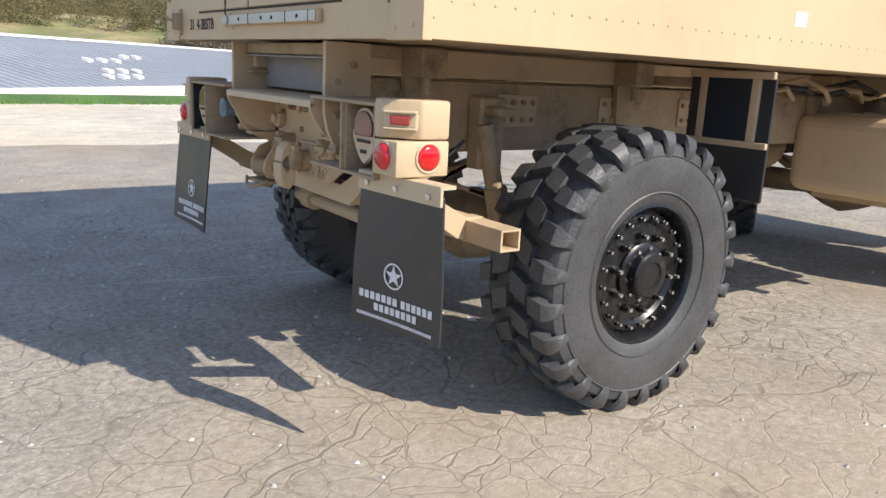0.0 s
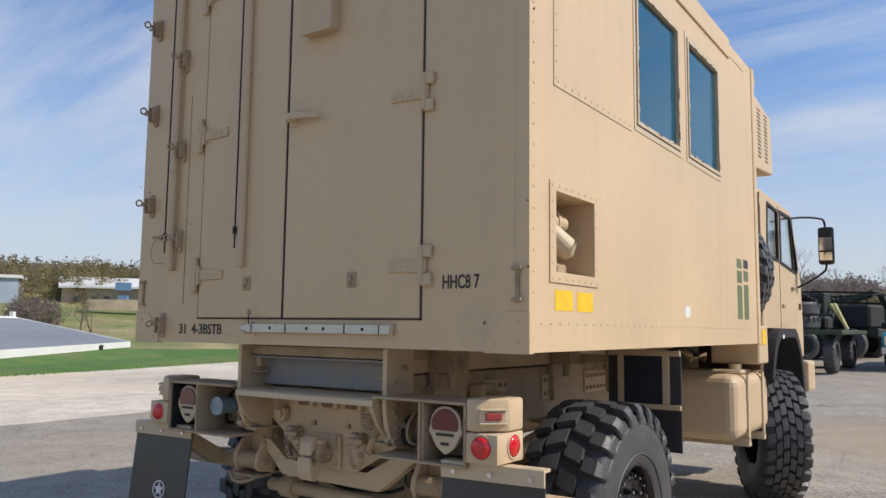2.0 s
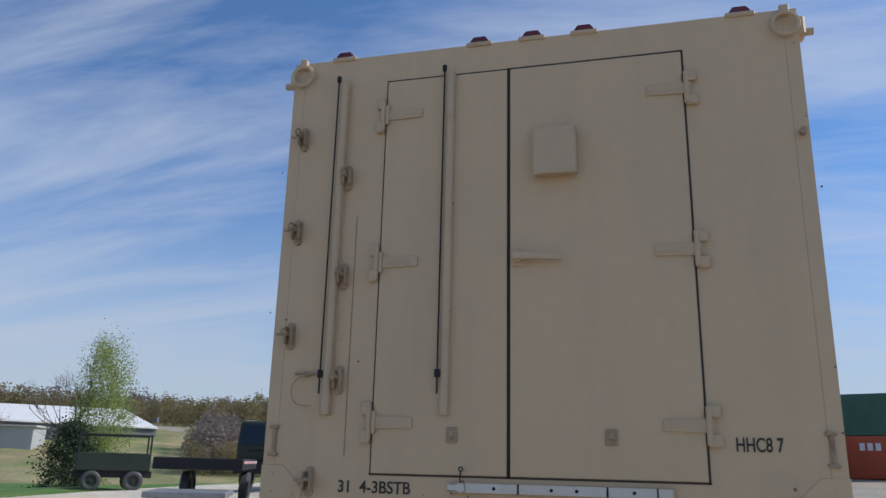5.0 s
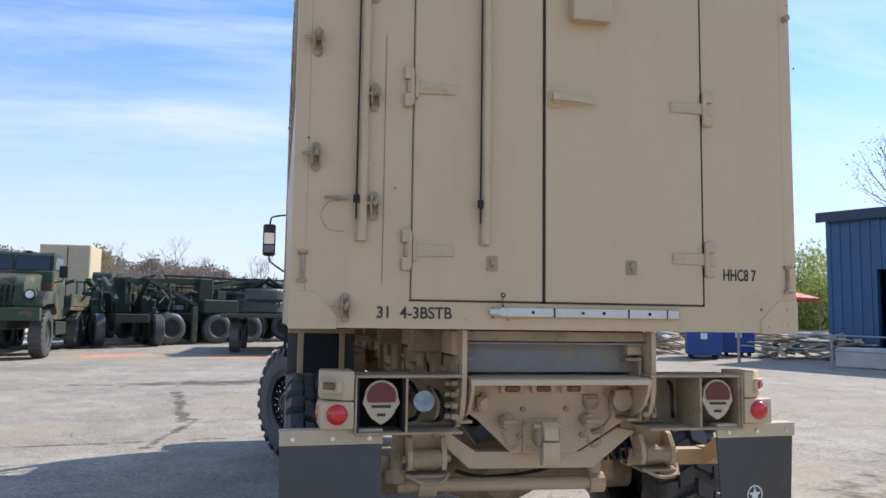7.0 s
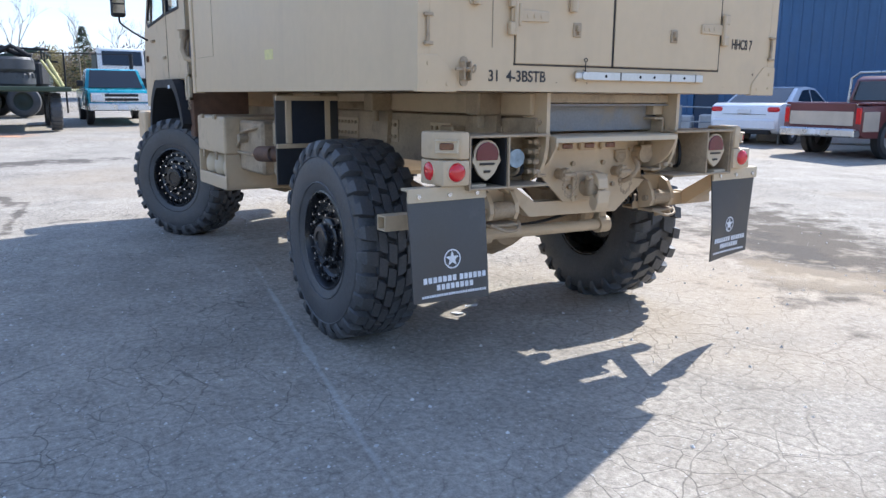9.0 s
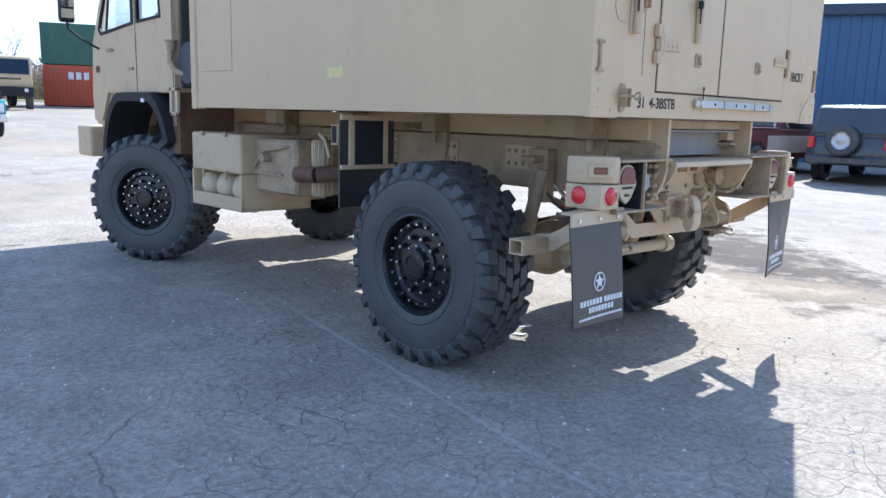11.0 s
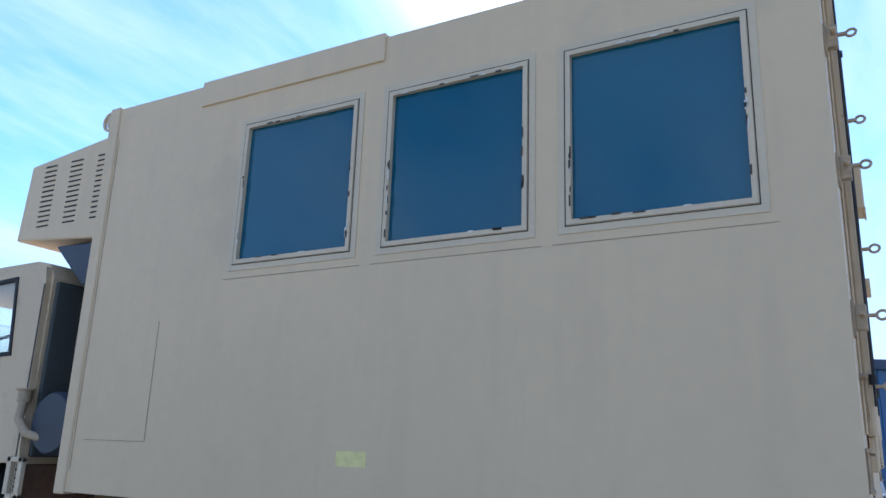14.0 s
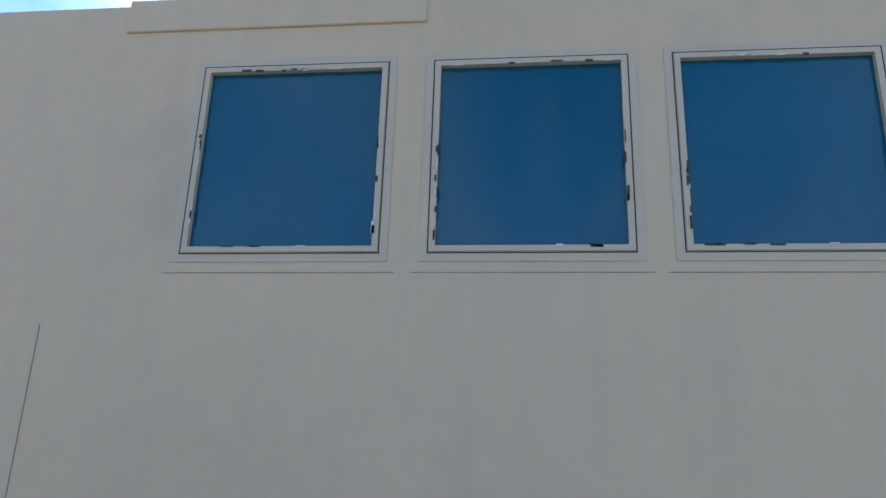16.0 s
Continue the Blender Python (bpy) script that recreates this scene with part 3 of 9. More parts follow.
# windows: a frame, a dark tinted pane and ragged film along its edge
rnd = random.Random(5)
for side, wins in ((1, WIN_L), (-1, WIN_R)):
    for a, b in wins:
        yo = side * W
        fr = holed_wall([a - 0.035, b + 0.035], [WZ0 - 0.035, WZ1 + 0.035], [(a + 0.018, b - 0.018, WZ0 + 0.018, WZ1 - 0.018)], lambda u, v, w, k=side, y=yo: (u, y + k * (0.004 - w), v), 0.006)
        win = part("window", fr, TAN_LIGHT, truck, "flat tan window flange")
        s = holed_wall([a + 0.001, b - 0.001], [WZ0 + 0.001, WZ1 - 0.001], [(a + 0.022, b - 0.022, WZ0 + 0.022, WZ1 - 0.022)], lambda u, v, w, k=side, y=yo: (u, y + k * (0.010 - w), v), 0.05)
        part("window_frame", s, TAN_LIGHT, win)
        pts = [(a - 0.004, yo + side * 0.0045, WZ0 - 0.004), (b + 0.004, yo + side * 0.0045, WZ0 - 0.004), (b + 0.004, yo + side * 0.0045, WZ1 + 0.004), (a - 0.004, yo + side * 0.0045, WZ1 + 0.004), (a - 0.004, yo + side * 0.0045, WZ0 - 0.004)]
        seam(pts, win, 0.004, SEAM, 0.001, "seal")
        s = Shape()
        s.box(a + 0.010, b - 0.010, yo - side * 0.022, yo - side * 0.014, WZ0 + 0.010, WZ1 - 0.010)
        part("pane", s, PANE, win, "blue tinted window pane")
        for dark, count in ((True, 16), (False, 10)):
            for _ in range(count):
                s = Shape()
                ln, wd = rnd.uniform(0.012, 0.055), rnd.uniform(0.004, 0.010)
                if rnd.random() < 0.6:
                    u = rnd.choice((a + 0.020, b - 0.020)) + rnd.uniform(-0.004, 0.004)
                    v = WZ0 + (WZ1 - WZ0) * rnd.uniform(0.04, 0.6)
                    s.box(u - wd / 2, u + wd / 2, yo + side * 0.0105, yo + side * 0.0125, v, v + ln)
                else:
                    v = rnd.choice((WZ0 + 0.021, WZ1 - 0.021)) + rnd.uniform(-0.003, 0.003)
                    u = rnd.uniform(a + 0.03, b - 0.09)
                    s.box(u, u + ln, yo + side * 0.0105, yo + side * 0.0125, v - wd / 2, v + wd / 2)
                part("film_scrap", s, SEAM if dark else FILM, win)
    if side == 1:
        for a, b in wins:
            seam([(a - 0.06, W + 0.001, WZ0 - 0.075), (b + 0.06, W + 0.001, WZ0 - 0.075)], left_wall, 0.003, LINE, 0.001, "panel_line")

# vent recess on the right side with its pipework
fr = holed_wall([0.17, 0.665], [1.78, 2.205], [(0.225, 0.62, 1.825, 2.165)], lambda u, v, w: (u, -W - 0.006 + w, v), 0.0055)
recess = part("recess", fr, TAN_WALL, truck, "riveted frame round a square wall recess")
s = Shape()
for bx in ((0.215, 0.224, -W + 0.01, -W + 0.30, 1.815, 2.175), (0.621, 0.63, -W + 0.01, -W + 0.30, 1.815, 2.175), (0.224, 0.621, -W + 0.01, -W + 0.30, 1.815, 1.824), (0.224, 0.621, -W + 0.01, -W + 0.30, 2.166, 2.175), (0.215, 0.63, -W + 0.30, -W + 0.31, 1.815, 2.175)):
    s.box(*bx)
part("recess_box", s, TAN, recess)
s = Shape()
s.cyl((0.235, -W + 0.13, 2.075), (0.50, -W + 0.10, 2.06), 0.036, n=16)
s.cyl((0.42, -W + 0.13, 2.065), (0.445, -W + 0.13, 2.065), 0.062, n=16)
s.cyl((0.30, -W + 0.13, 2.07), (0.325, -W + 0.13, 2.07), 0.058, n=16)
part("pipe", s, TAN, recess)
s = Shape()
s.cyl((0.36, -W + 0.11, 2.03), (0.435, -W + 0.055, 1.945), 0.046, 0.056, n=20)
s.cyl((0.435, -W + 0.055, 1.945), (0.452, -W + 0.045, 1.905), 0.056, 0.022, n=20)
s.cyl((0.30, -W + 0.10, 1.95), (0.385, -W + 0.10, 1.985), 0.03, n=14)
part("cup", s, TAN_LIGHT, recess)
s = Shape()
s.pipe([(0.33, -W + 0.12, 2.05), (0.30, -W + 0.10, 1.96), (0.335, -W + 0.09, 1.90), (0.40, -W + 0.09, 1.875)], 0.02, 10)
s.box(0.37, 0.47, -W + 0.06, -W + 0.16, 1.826, 1.875, 0.01)
part("elbow", s, TAN_DIRTY, recess)
for a, b in ((0.222, 0.392), (0.438, 0.606)):
    s = Shape()
    s.box(a, b, -W - 0.0015, -W + 0.001, 1.665, 1.75)
    part("decal", s, YELLOW, truck, "yellow warning decal")
s = Shape()
s.box(1.88, 2.04, W - 0.001, W + 0.0015, 1.70, 1.765)
part("decal", s, YELLOW_PALE, truck, "faded yellow data decal")
s = Shape()
s.box(1.975, 2.07, -W - 0.0015, -W + 0.001, 1.67, 1.735)
part("decal", s, WHITE, truck, "small pale data plate")
for bx in ((3.24, 3.38, 2.06, 2.13), (3.24, 3.38, 1.95, 2.04), (3.24, 3.38, 1.68, 1.93), (3.44, 3.58, 1.97, 2.05), (3.44, 3.58, 1.68, 1.945)):
    s = Shape()
    s.box(bx[0], bx[1], -W - 0.0015, -W + 0.001, bx[2], bx[3])
    part("decal", s, GREEN_DECAL, truck, "green camouflage paint block")
s = Shape()
s.box(3.44, 3.58, -W - 0.0015, -W + 0.001, 2.07, 2.135)
part("decal", s, BLUE_GREY, truck)

# stencilled unit marks
ON_REAR = Matrix(((0, 0, -1, 0), (-1, 0, 0, 0), (0, 1, 0, 0), (0, 0, 0, 1)))
lettering("HHC8", 0.080, STENCIL, truck, Matrix.Translation((-0.0022, -0.822, 1.752)) @ ON_REAR, "unit_mark", 0.645)
lettering("7", 0.080, STENCIL, truck, Matrix.Translation((-0.0022, -0.974, 1.752)) @ ON_REAR, "unit_mark", 0.645)
lettering("31", 0.074, STENCIL, truck, Matrix.Translation((-0.0022, 0.850, 1.542)) @ ON_REAR, "unit_mark", 0.90)
lettering("4-3BSTB", 0.074, STENCIL, truck, Matrix.Translation((-0.0022, 0.7464, 1.542)) @ ON_REAR, "unit_mark", 0.90)

# threshold strip under the doors
s = Shape()
s.box(-0.022, -0.001, -0.585, 0.328, 1.553, 1.60, 0.003)
strip = part("threshold_strip", s, TAN, truck, "tan threshold rail")
for a, b, holes in ((0.264, 0.046, (0.143,)), (0.037, -0.317, (-0.096, -0.199)), (-0.326, -0.513, (-0.426,)), (-0.520, -0.574, ())):
    s = Shape()
    s.box(-0.0265, -0.0225, b, a, 1.558, 1.596)
    part("strip_plate", s, STEEL, strip, "bare metal wear plate")
    for yy in holes:
        s = Shape()
        s.cyl((-0.0285, yy, 1.577), (-0.026, yy, 1.577), 0.008, n=8)
        part("screw_hole", s, BLACK_MATT, strip)
for yy in (0.0415, -0.3215, -0.5165):
    s = Shape()
    s.box(-0.0255, -0.0222, yy - 0.004, yy + 0.004, 1.556, 1.598)
    part("strip_gap", s, BLACK_MATT, strip)
s = Shape()
s.box(-0.030, -0.0225, 0.276, 0.345, 1.562, 1.592, 0.006)
s.cyl((-0.034, 0.285, 1.577), (-0.022, 0.285, 1.577), 0.020, n=12)
part("strip_end", s, STEEL, strip, "worn metal latch end")
s = Shape()
s.pipe([(-0.03, 0.285, 1.595), (-0.032, 0.288, 1.62), (-0.03, 0.285, 1.645)], 0.0028, 6)
s.ring((-0.03, 0.285, 1.655), (1, 0, 0), 0.009, 0.0025)
part("hook_wire", s, BLACK_MATT, strip)

# roof edge lamps and lifting rings
for my in (0.945, 0.233, -0.028, -0.279, -0.982):
    s = Shape()
    s.box(-0.012, 0.05, my - 0.065, my + 0.065, Z1 - 0.012, Z1 + 0.012, 0.005)
    lamp = part("marker_lamp", s, TAN, truck)
    s = Shape()
    s.prism([(my - 0.052, Z1 + 0.010), (my + 0.052, Z1 + 0.010), (my + 0.03, Z1 + 0.042), (my - 0.03, Z1 + 0.042)], "x", -0.008, 0.045, 0.006)
    part("lens", s, DARK_RED, lamp, "dark red marker lens")
for ry in (1.165, -1.165):
    s = Shape()
    s.ring((-0.024, ry, Z1 - 0.085), (1, 0, 0), 0.055, 0.010)
    s.box(-0.03, 0.0, ry - 0.02, ry + 0.02, Z1 - 0.04, Z1 + 0.012, 0.004)
    part("lifting_ring", s, TAN, truck)
    s = Shape()
    sg = 1 if ry > 0 else -1
    s.box(0.01, 0.10, sg * 1.20, sg * 1.255, Z1 - 0.13, Z1 - 0.03, 0.01)
    s.cyl((0.05, sg * 1.25, Z1 - 0.10), (0.05, sg * 1.29, Z1 - 0.10), 0.018, n=10)
    part("corner_fitting", s, TAN, truck)
    s = Shape()
    s.ring((L + 0.03, sg * 1.21, Z1 - 0.06), (0, 1, 0), 0.055, 0.011)
    s.ring((L + 0.03, sg * 1.17, Z1 - 0.06), (0, 1, 0), 0.055, 0.011)
    s.box(L, L + 0.05, sg * 1.15, sg * 1.225, Z1 - 0.10, Z1 - 0.02, 0.01)
    part("lifting_ring", s, TAN, truck)

# air conditioner over the cab
s = Shape()
s.prism([(L + 0.012, 2.98), (4.92, 3.05), (4.88, 3.58), (L + 0.012, 3.69)], "y", -1.165, 1.10, 0.012)
ac = part("air_conditioner", s, TAN_WALL, truck, "tan boxed air conditioner with louvre slots")
for side in (1, -1):
    for cx in (4.06, 4.33, 4.60):
        for k in range(13):
            z = 3.125 + 0.035 * k
            s = Shape()
            s.box(cx, cx + 0.12, side * (1.098 if side > 0 else 1.163), side * (1.103 if side > 0 else 1.168), z, z + 0.0095)
            part("slot", s, BLACK_MATT, ac)
# added dark wedge that closes the gap between air conditioner and cab
s = Shape()
s.prism([(L + 0.014, 2.70), (4.20, 2.70), (4.52, 2.985), (L + 0.014, 2.976)], "y", -1.085, 1.075, 0.015)
part("drip_tray", s, BLUE_GREY, ac, "dark wedge added to fill the gap under the air conditioner")

# chipped paint along the rear edges and doors
CHIP = material("chipped_paint", (0.20, 0.14, 0.09), 0.8, var=0.3, scale=20)
crng = random.Random(44)
chip = None
for k in range(20):
    cy = crng.choice((-1.19, -0.62, 0.31, 0.33, 0.75, 1.17)) + crng.gauss(0, 0.05)
    cz = crng.uniform(1.52, 3.7) if k % 3 else crng.choice((1.535, 1.60)) + crng.gauss(0, 0.01)
    if k % 3 == 0:
        cy = crng.uniform(-1.2, 1.2)
    m = Matrix.Translation((-0.0095 if -0.63 < cy < 0.80 else -0.0016, cy, cz)) @ Matrix.Rotation(crng.uniform(0, 6.28), 4, "X") @ Matrix.Scale(crng.uniform(0.4, 1.3), 4)
    if chip is None:
        s = Shape()
        s.prism([(-0.006, -0.004), (0.002, -0.006), (0.007, 0.001), (0.001, 0.005), (-0.005, 0.003)], "x", -0.0008, 0.0)
        chip = part("paint_chip", s, CHIP, truck)
        chip.matrix_basis = m
    else:
        twin(chip, m)

# ---- chassis and running gear ----
for side in (1, -1):
    s = Shape()
    y0, y1 = side * 0.38, side * 0.46
    s.box(0.13, 6.3, side * 0.445, y1, 1.05, 1.36, 0.004)
    s.box(0.13, 6.3, y0, side * 0.445, 1.05, 1.065, 0.003)
    s.box(0.13, 6.3, y0, side * 0.445, 1.345, 1.36, 0.003)
    rail = part("frame_rail", s, TAN_DIRTY, truck, "dusty tan chassis rail")
    s = Shape()
    s.box(0.16, 4.1, side * 0.40, side * 0.475, 1.372, 1.488, 0.006)
    part("subframe_rail", s, TAN, truck)
    # bolted joint plates on the rail
    for px, n in ((0.42, 2), (0.95, 4), (1.62, 3), (2.25, 6), (3.0, 3)):
        s = Shape()
        s.box(px, px + 0.06 * n, side * 0.461, side * 0.470, 1.16, 1.31, 0.003)
        pl = part("rail_plate", s, TAN, truck)
        for k in range(n):
            for zz in (1.195, 1.275):
                s = Shape()
                s.cyl((px + 0.03 + 0.06 * k, side * 0.469, zz), (px + 0.03 + 0.06 * k, side * 0.482, zz), 0.013, n=6)
                part("bolt", s, TAN_DIRTY, pl)
    # mounting brackets between rail and shelter
    for px in (0.42, 1.70, 2.60, 3.55):
        s = Shape()
        s.box(px, px + 0.13, side * 0.47, side * 0.62, 1.37, 1.49, 0.008)
        s.prism([(px + 0.02, 1.15), (px + 0.11, 1.15), (px + 0.13, 1.37), (px, 1.37)], "y", side * 0.47, side * 0.50)
        s.cyl((px + 0.065, side * 0.56, 1.30), (px + 0.065, side * 0.56, 1.38), 0.022, n=10)
        part("mount_bracket", s, TAN_DIRTY, truck)
    # leaf spring and shock absorber
    s = Shape()
    for k in range(5):
        h = 0.52 - 0.075 * k
        z = 0.80 - 0.022 * k
        s.prism([(1.21 - h, z + 0.10), (1.21 - h * 0.5, z + 0.03), (1.21, z), (1.21 + h * 0.5, z + 0.03), (1.21 + h, z + 0.10), (1.21 + h, z + 0.12), (1.21 + h * 0.5, z + 0.05), (1.21, z + 0.02), (1.21 - h * 0.5, z + 0.05), (1.21 - h, z + 0.12)], "y", side * 0.44, side * 0.53)
    part("leaf_spring", s, TAN_DIRTY, truck)
    s = Shape()
    s.cyl((0.93, side * 0.60, 0.62), (0.80, side * 0.56, 1.18), 0.04, n=12)
    s.cyl((0.93, side * 0.60, 0.62), (0.87, side * 0.58, 0.90), 0.052, n=12)
    part("shock_absorber", s, TAN_DIRTY, truck)
    s = Shape()
    s.box(0.78, 0.92, side * 0.47, side * 0.56, 0.98, 1.30, 0.01)
    s.box(0.80, 0.90, side * 0.47, side * 0.66, 1.22, 1.26, 0.01)
    part("spring_hanger", s, TAN_DIRTY, truck)
    s = Shape()
    for k in range(5):
        h = 0.5 - 0.07 * k
        z = 0.78 - 0.02 * k
        s.prism([(5.2 - h, z + 0.10), (5.2, z), (5.2 + h, z + 0.10), (5.2 + h, z + 0.118), (5.2, z + 0.018), (5.2 - h, z + 0.118)], "y", side * 0.44, side * 0.53)
    part("leaf_spring", s, TAN_DIRTY, truck)
for ax in (1.21, 5.20):
    s = Shape()
    s.spin([(0.005, -0.86), (0.10, -0.86), (0.10, -0.55), (0.085, -0.30), (0.16, -0.14), (0.20, 0.0), (0.16, 0.14), (0.085, 0.30), (0.10, 0.55), (0.10, 0.86), (0.005, 0.86)], n=24, centre=(ax, 0, 0.60))
    axle = part("axle", s, TAN_DIRTY, truck, "dusty tan drive axle", smooth=40)
    s = Shape()
    s.spin([(0.005, ax - 0.24), (0.10, ax - 0.22), (0.17, ax - 0.10), (0.19, ax), (0.14, ax + 0.15), (0.07, ax + 0.3), (0.005, ax + 0.3)], n=24, centre=(0, 0, 0.60), axis="x")
    part("differential", s, TAN_DIRTY, axle, smooth=40)
s = Shape()
s.cyl((1.5, 0.0, 0.62), (3.4, 0.0, 0.95), 0.055, n=12)
part("drive_shaft", s, TAN_DIRTY, truck)
for cx in (0.55, 2.2, 3.2, 4.3):
    s = Shape()
    s.box(cx, cx + 0.08, -0.37, 0.37, 1.08, 1.33, 0.01)
    part("cross_member", s, TAN_DIRTY, truck)
s = Shape()
s.cyl((2.1, -0.18, 1.12), (3.3, -0.18, 1.12), 0.17, n=20)
s.cyl((3.4, 0.15, 1.0), (4.1, 0.15, 1.0), 0.22, n=20)
part("gearbox", s, TAN_DIRTY, truck)
# low anti-roll tube behind the axle
s = Shape()
s.cyl((0.53, -0.38, 0.678), (0.53, 0.66, 0.690), 0.036, n=14)
s.cyl((0.53, -0.42, 0.678), (0.53, -0.34, 0.678), 0.054, n=14)
s.cyl((0.53, 0.47, 0.688), (0.53, 0.56, 0.688), 0.058, n=14)
s.box(0.51, 0.57, 0.485, 0.545, 0.72, 1.06, 0.01)
s.box(0.51, 0.57, -0.41, -0.35, 0.71, 1.06, 0.01)
part("anti_roll_bar", s, TAN, truck)
s = Shape()
s.pipe(bend([(0.60, 0.35, 0.74), (0.64, 0.2, 0.70), (0.66, -0.05, 0.71), (0.60, -0.2, 0.76)]), 0.010, 8)
part("brake_hose", s, CABLE, truck)

# rear cross beam: upper flange, grey channel, bumper plate and V bar
s = Shape()
s.box(0.13, 0.40, -0.49, 0.425, 1.438, 1.488, 0.004)
part("upper_beam", s, TAN_DIRTY, truck)
s = Shape()
s.box(0.22, 0.235, -0.475, 0.425, 1.285, 1.432, 0.003)
s.box(0.12, 0.235, -0.475, 0.425, 1.425, 1.434, 0.002)
part("channel", s, GREY_CHANNEL, truck, "weathered grey steel channel")
for side, y0 in ((1, 0.426), (-1, -0.498)):
    s = Shape()
    s.prism([(0.06, 1.49), (0.26, 1.49), (0.26, 1.02), (0.205, 1.025), (0.15, 1.05), (0.105, 1.09), (0.075, 1.15), (0.06, 1.22)], "y", y0, y0 + 0.022)
    plate = part("end_plate", s, TAN, truck)
    for k in range(6):
        s = Shape()
        s.cyl((0.11 + 0.07 * (k % 2), y0 + (0.02 if side > 0 else 0.002), 1.08 + 0.065 * k), (0.11 + 0.07 * (k % 2), y0 + (0.04 if side > 0 else -0.018), 1.08 + 0.065 * k), 0.014, n=6)
        part("bolt", s, TAN_DIRTY, plate)
s = Shape()
s.prism([(0.018, 1.236), (0.030, 1.236), (0.034, 1.252), (0.262, 1.258), (0.262, 1.272), (0.04, 1.270), (0.018, 1.262)], "y", -0.455, 0.415, 0.002)
part("bumper_shelf", s, TAN_LIGHT, truck)
s = Shape()
s.prism([(0.41, 1.256), (-0.45, 1.256), (-0.45, 1.09), (-0.43, 1.04), (-0.158, 0.878), (0.156, 0.886), (0.325, 1.05), (0.41, 1.11)], "x", 0.262, 0.276, 0.003)
for y0, y1 in ((0.398, 0.412), (-0.455, -0.438)):
    s.prism([(0.022, 1.250), (0.261, 1.250), (0.261, 1.06), (0.20, 1.065), (0.13, 1.095), (0.075, 1.14), (0.04, 1.19), (0.022, 1.22)], "y", y0, y1)
plate = part("bumper_plate", s, TAN, truck, "tan trapezoid bumper plate set back under its shelf")
for yy in (0.158, 0.002, -0.152):
    s = Shape()
    s.box(0.238, 0.262, yy - 0.062, yy + 0.062, 1.177, 1.225, 0.010, seg=2)
    lamp = part("identification_lamp", s, TAN, plate)
    s = Shape()
    s.box(0.230, 0.241, yy - 0.036, yy + 0.036, 1.187, 1.216, 0.005)
    part("lamp_lens", s, AMBER, plate, "dull amber lamp lens")
for yy, zz in ((0.33, 1.10), (-0.33, 1.17), (0.30, 1.17), (-0.2, 0.97), (0.12, 0.97), (0.355, 1.21), (-0.40, 1.21), (-0.12, 1.10), (0.10, 1.10)):
    s = Shape()
    s.cyl((0.246, yy, zz), (0.263, yy, zz), 0.014, n=6)
    part("bolt", s, TAN_DIRTY, plate)
s = Shape()
s.prism([(0.335, 1.165), (0.275, 1.165), (0.275, 1.11), (0.29, 1.095), (0.32, 1.095), (0.335, 1.11)], "x", 0.222, 0.262, 0.008)
s.cyl((0.222, 0.305, 1.135), (0.205, 0.305, 1.135), 0.022, n=12)
part("outlet_cover", s, TAN, plate, "small tan outlet cover")
s = Shape()
s.prism([(-0.205, 1.17), (-0.285, 1.17), (-0.285, 1.12), (-0.265, 1.095), (-0.225, 1.095), (-0.205, 1.12)], "x", 0.240, 0.262, 0.006)
s.box(0.232, 0.241, -0.275, -0.215, 1.115, 1.155, 0.006)
part("outlet_cover", s, TAN_DIRTY, plate, "small tan outlet cover")
s = Shape()
VB = [(0.455, 0.985), (0.325, 0.885), (-0.205, 0.875), (-0.40, 0.998), (-0.505, 0.978), (-0.275, 0.797), (0.355, 0.808), (0.53, 0.975)]
s.prism(VB, "x", 0.30, 0.375, 0.006)
part("tow_bar", s, TAN, truck, "bent tan V-shaped under-bumper bar")
for yy in (-0.46, 0.50):
    s = Shape()
    s.box(0.32, 0.47, yy - 0.035, yy + 0.035, 0.96, 1.06, 0.006)
    part("bar_stay", s, TAN_DIRTY, truck)

# pintle hook: bolted foot, swivel boss, housing, closing jaw and curled horn
s = Shape()
s.box(0.240, 0.262, -0.085, 0.105, 0.885, 1.055, 0.012, seg=2)
for yy in (-0.062, 0.082):
    for zz in (0.908, 1.032):
        s.cyl((0.226, yy, zz), (0.241, yy, zz), 0.013, n=6)
pintle = part("pintle_hook", s, TAN, truck, "tan rotating pintle tow hook")
s = Shape()
s.cyl((0.242, 0.010, 0.965), (0.195, 0.010, 0.965), 0.052, 0.046, n=20)
s.box(0.135, 0.200, -0.048, 0.068, 0.925, 1.030, 0.022, seg=3)
part("swivel", s, TAN_DIRTY, pintle, smooth=40)
s = Shape()
s.prism([(0.165, 0.945), (0.140, 0.935), (0.122, 0.905), (0.110, 0.925), (0.102, 0.962), (0.092, 0.955), (0.094, 0.890), (0.112, 0.848), (0.140, 0.842), (0.165, 0.875)], "y", -0.032, 0.052, 0.008)
part("hook", s, TAN, pintle)
s = Shape()
s.prism([(0.170, 1.056), (0.132, 1.054), (0.104, 1.024), (0.094, 0.968), (0.108, 0.966), (0.118, 0.998), (0.140, 1.008), (0.165, 0.995)], "y", -0.026, 0.046, 0.008)
s.cyl((0.155, -0.060, 1.030), (0.155, 0.080, 1.030), 0.014, n=10)
part("jaw", s, TAN, pintle)
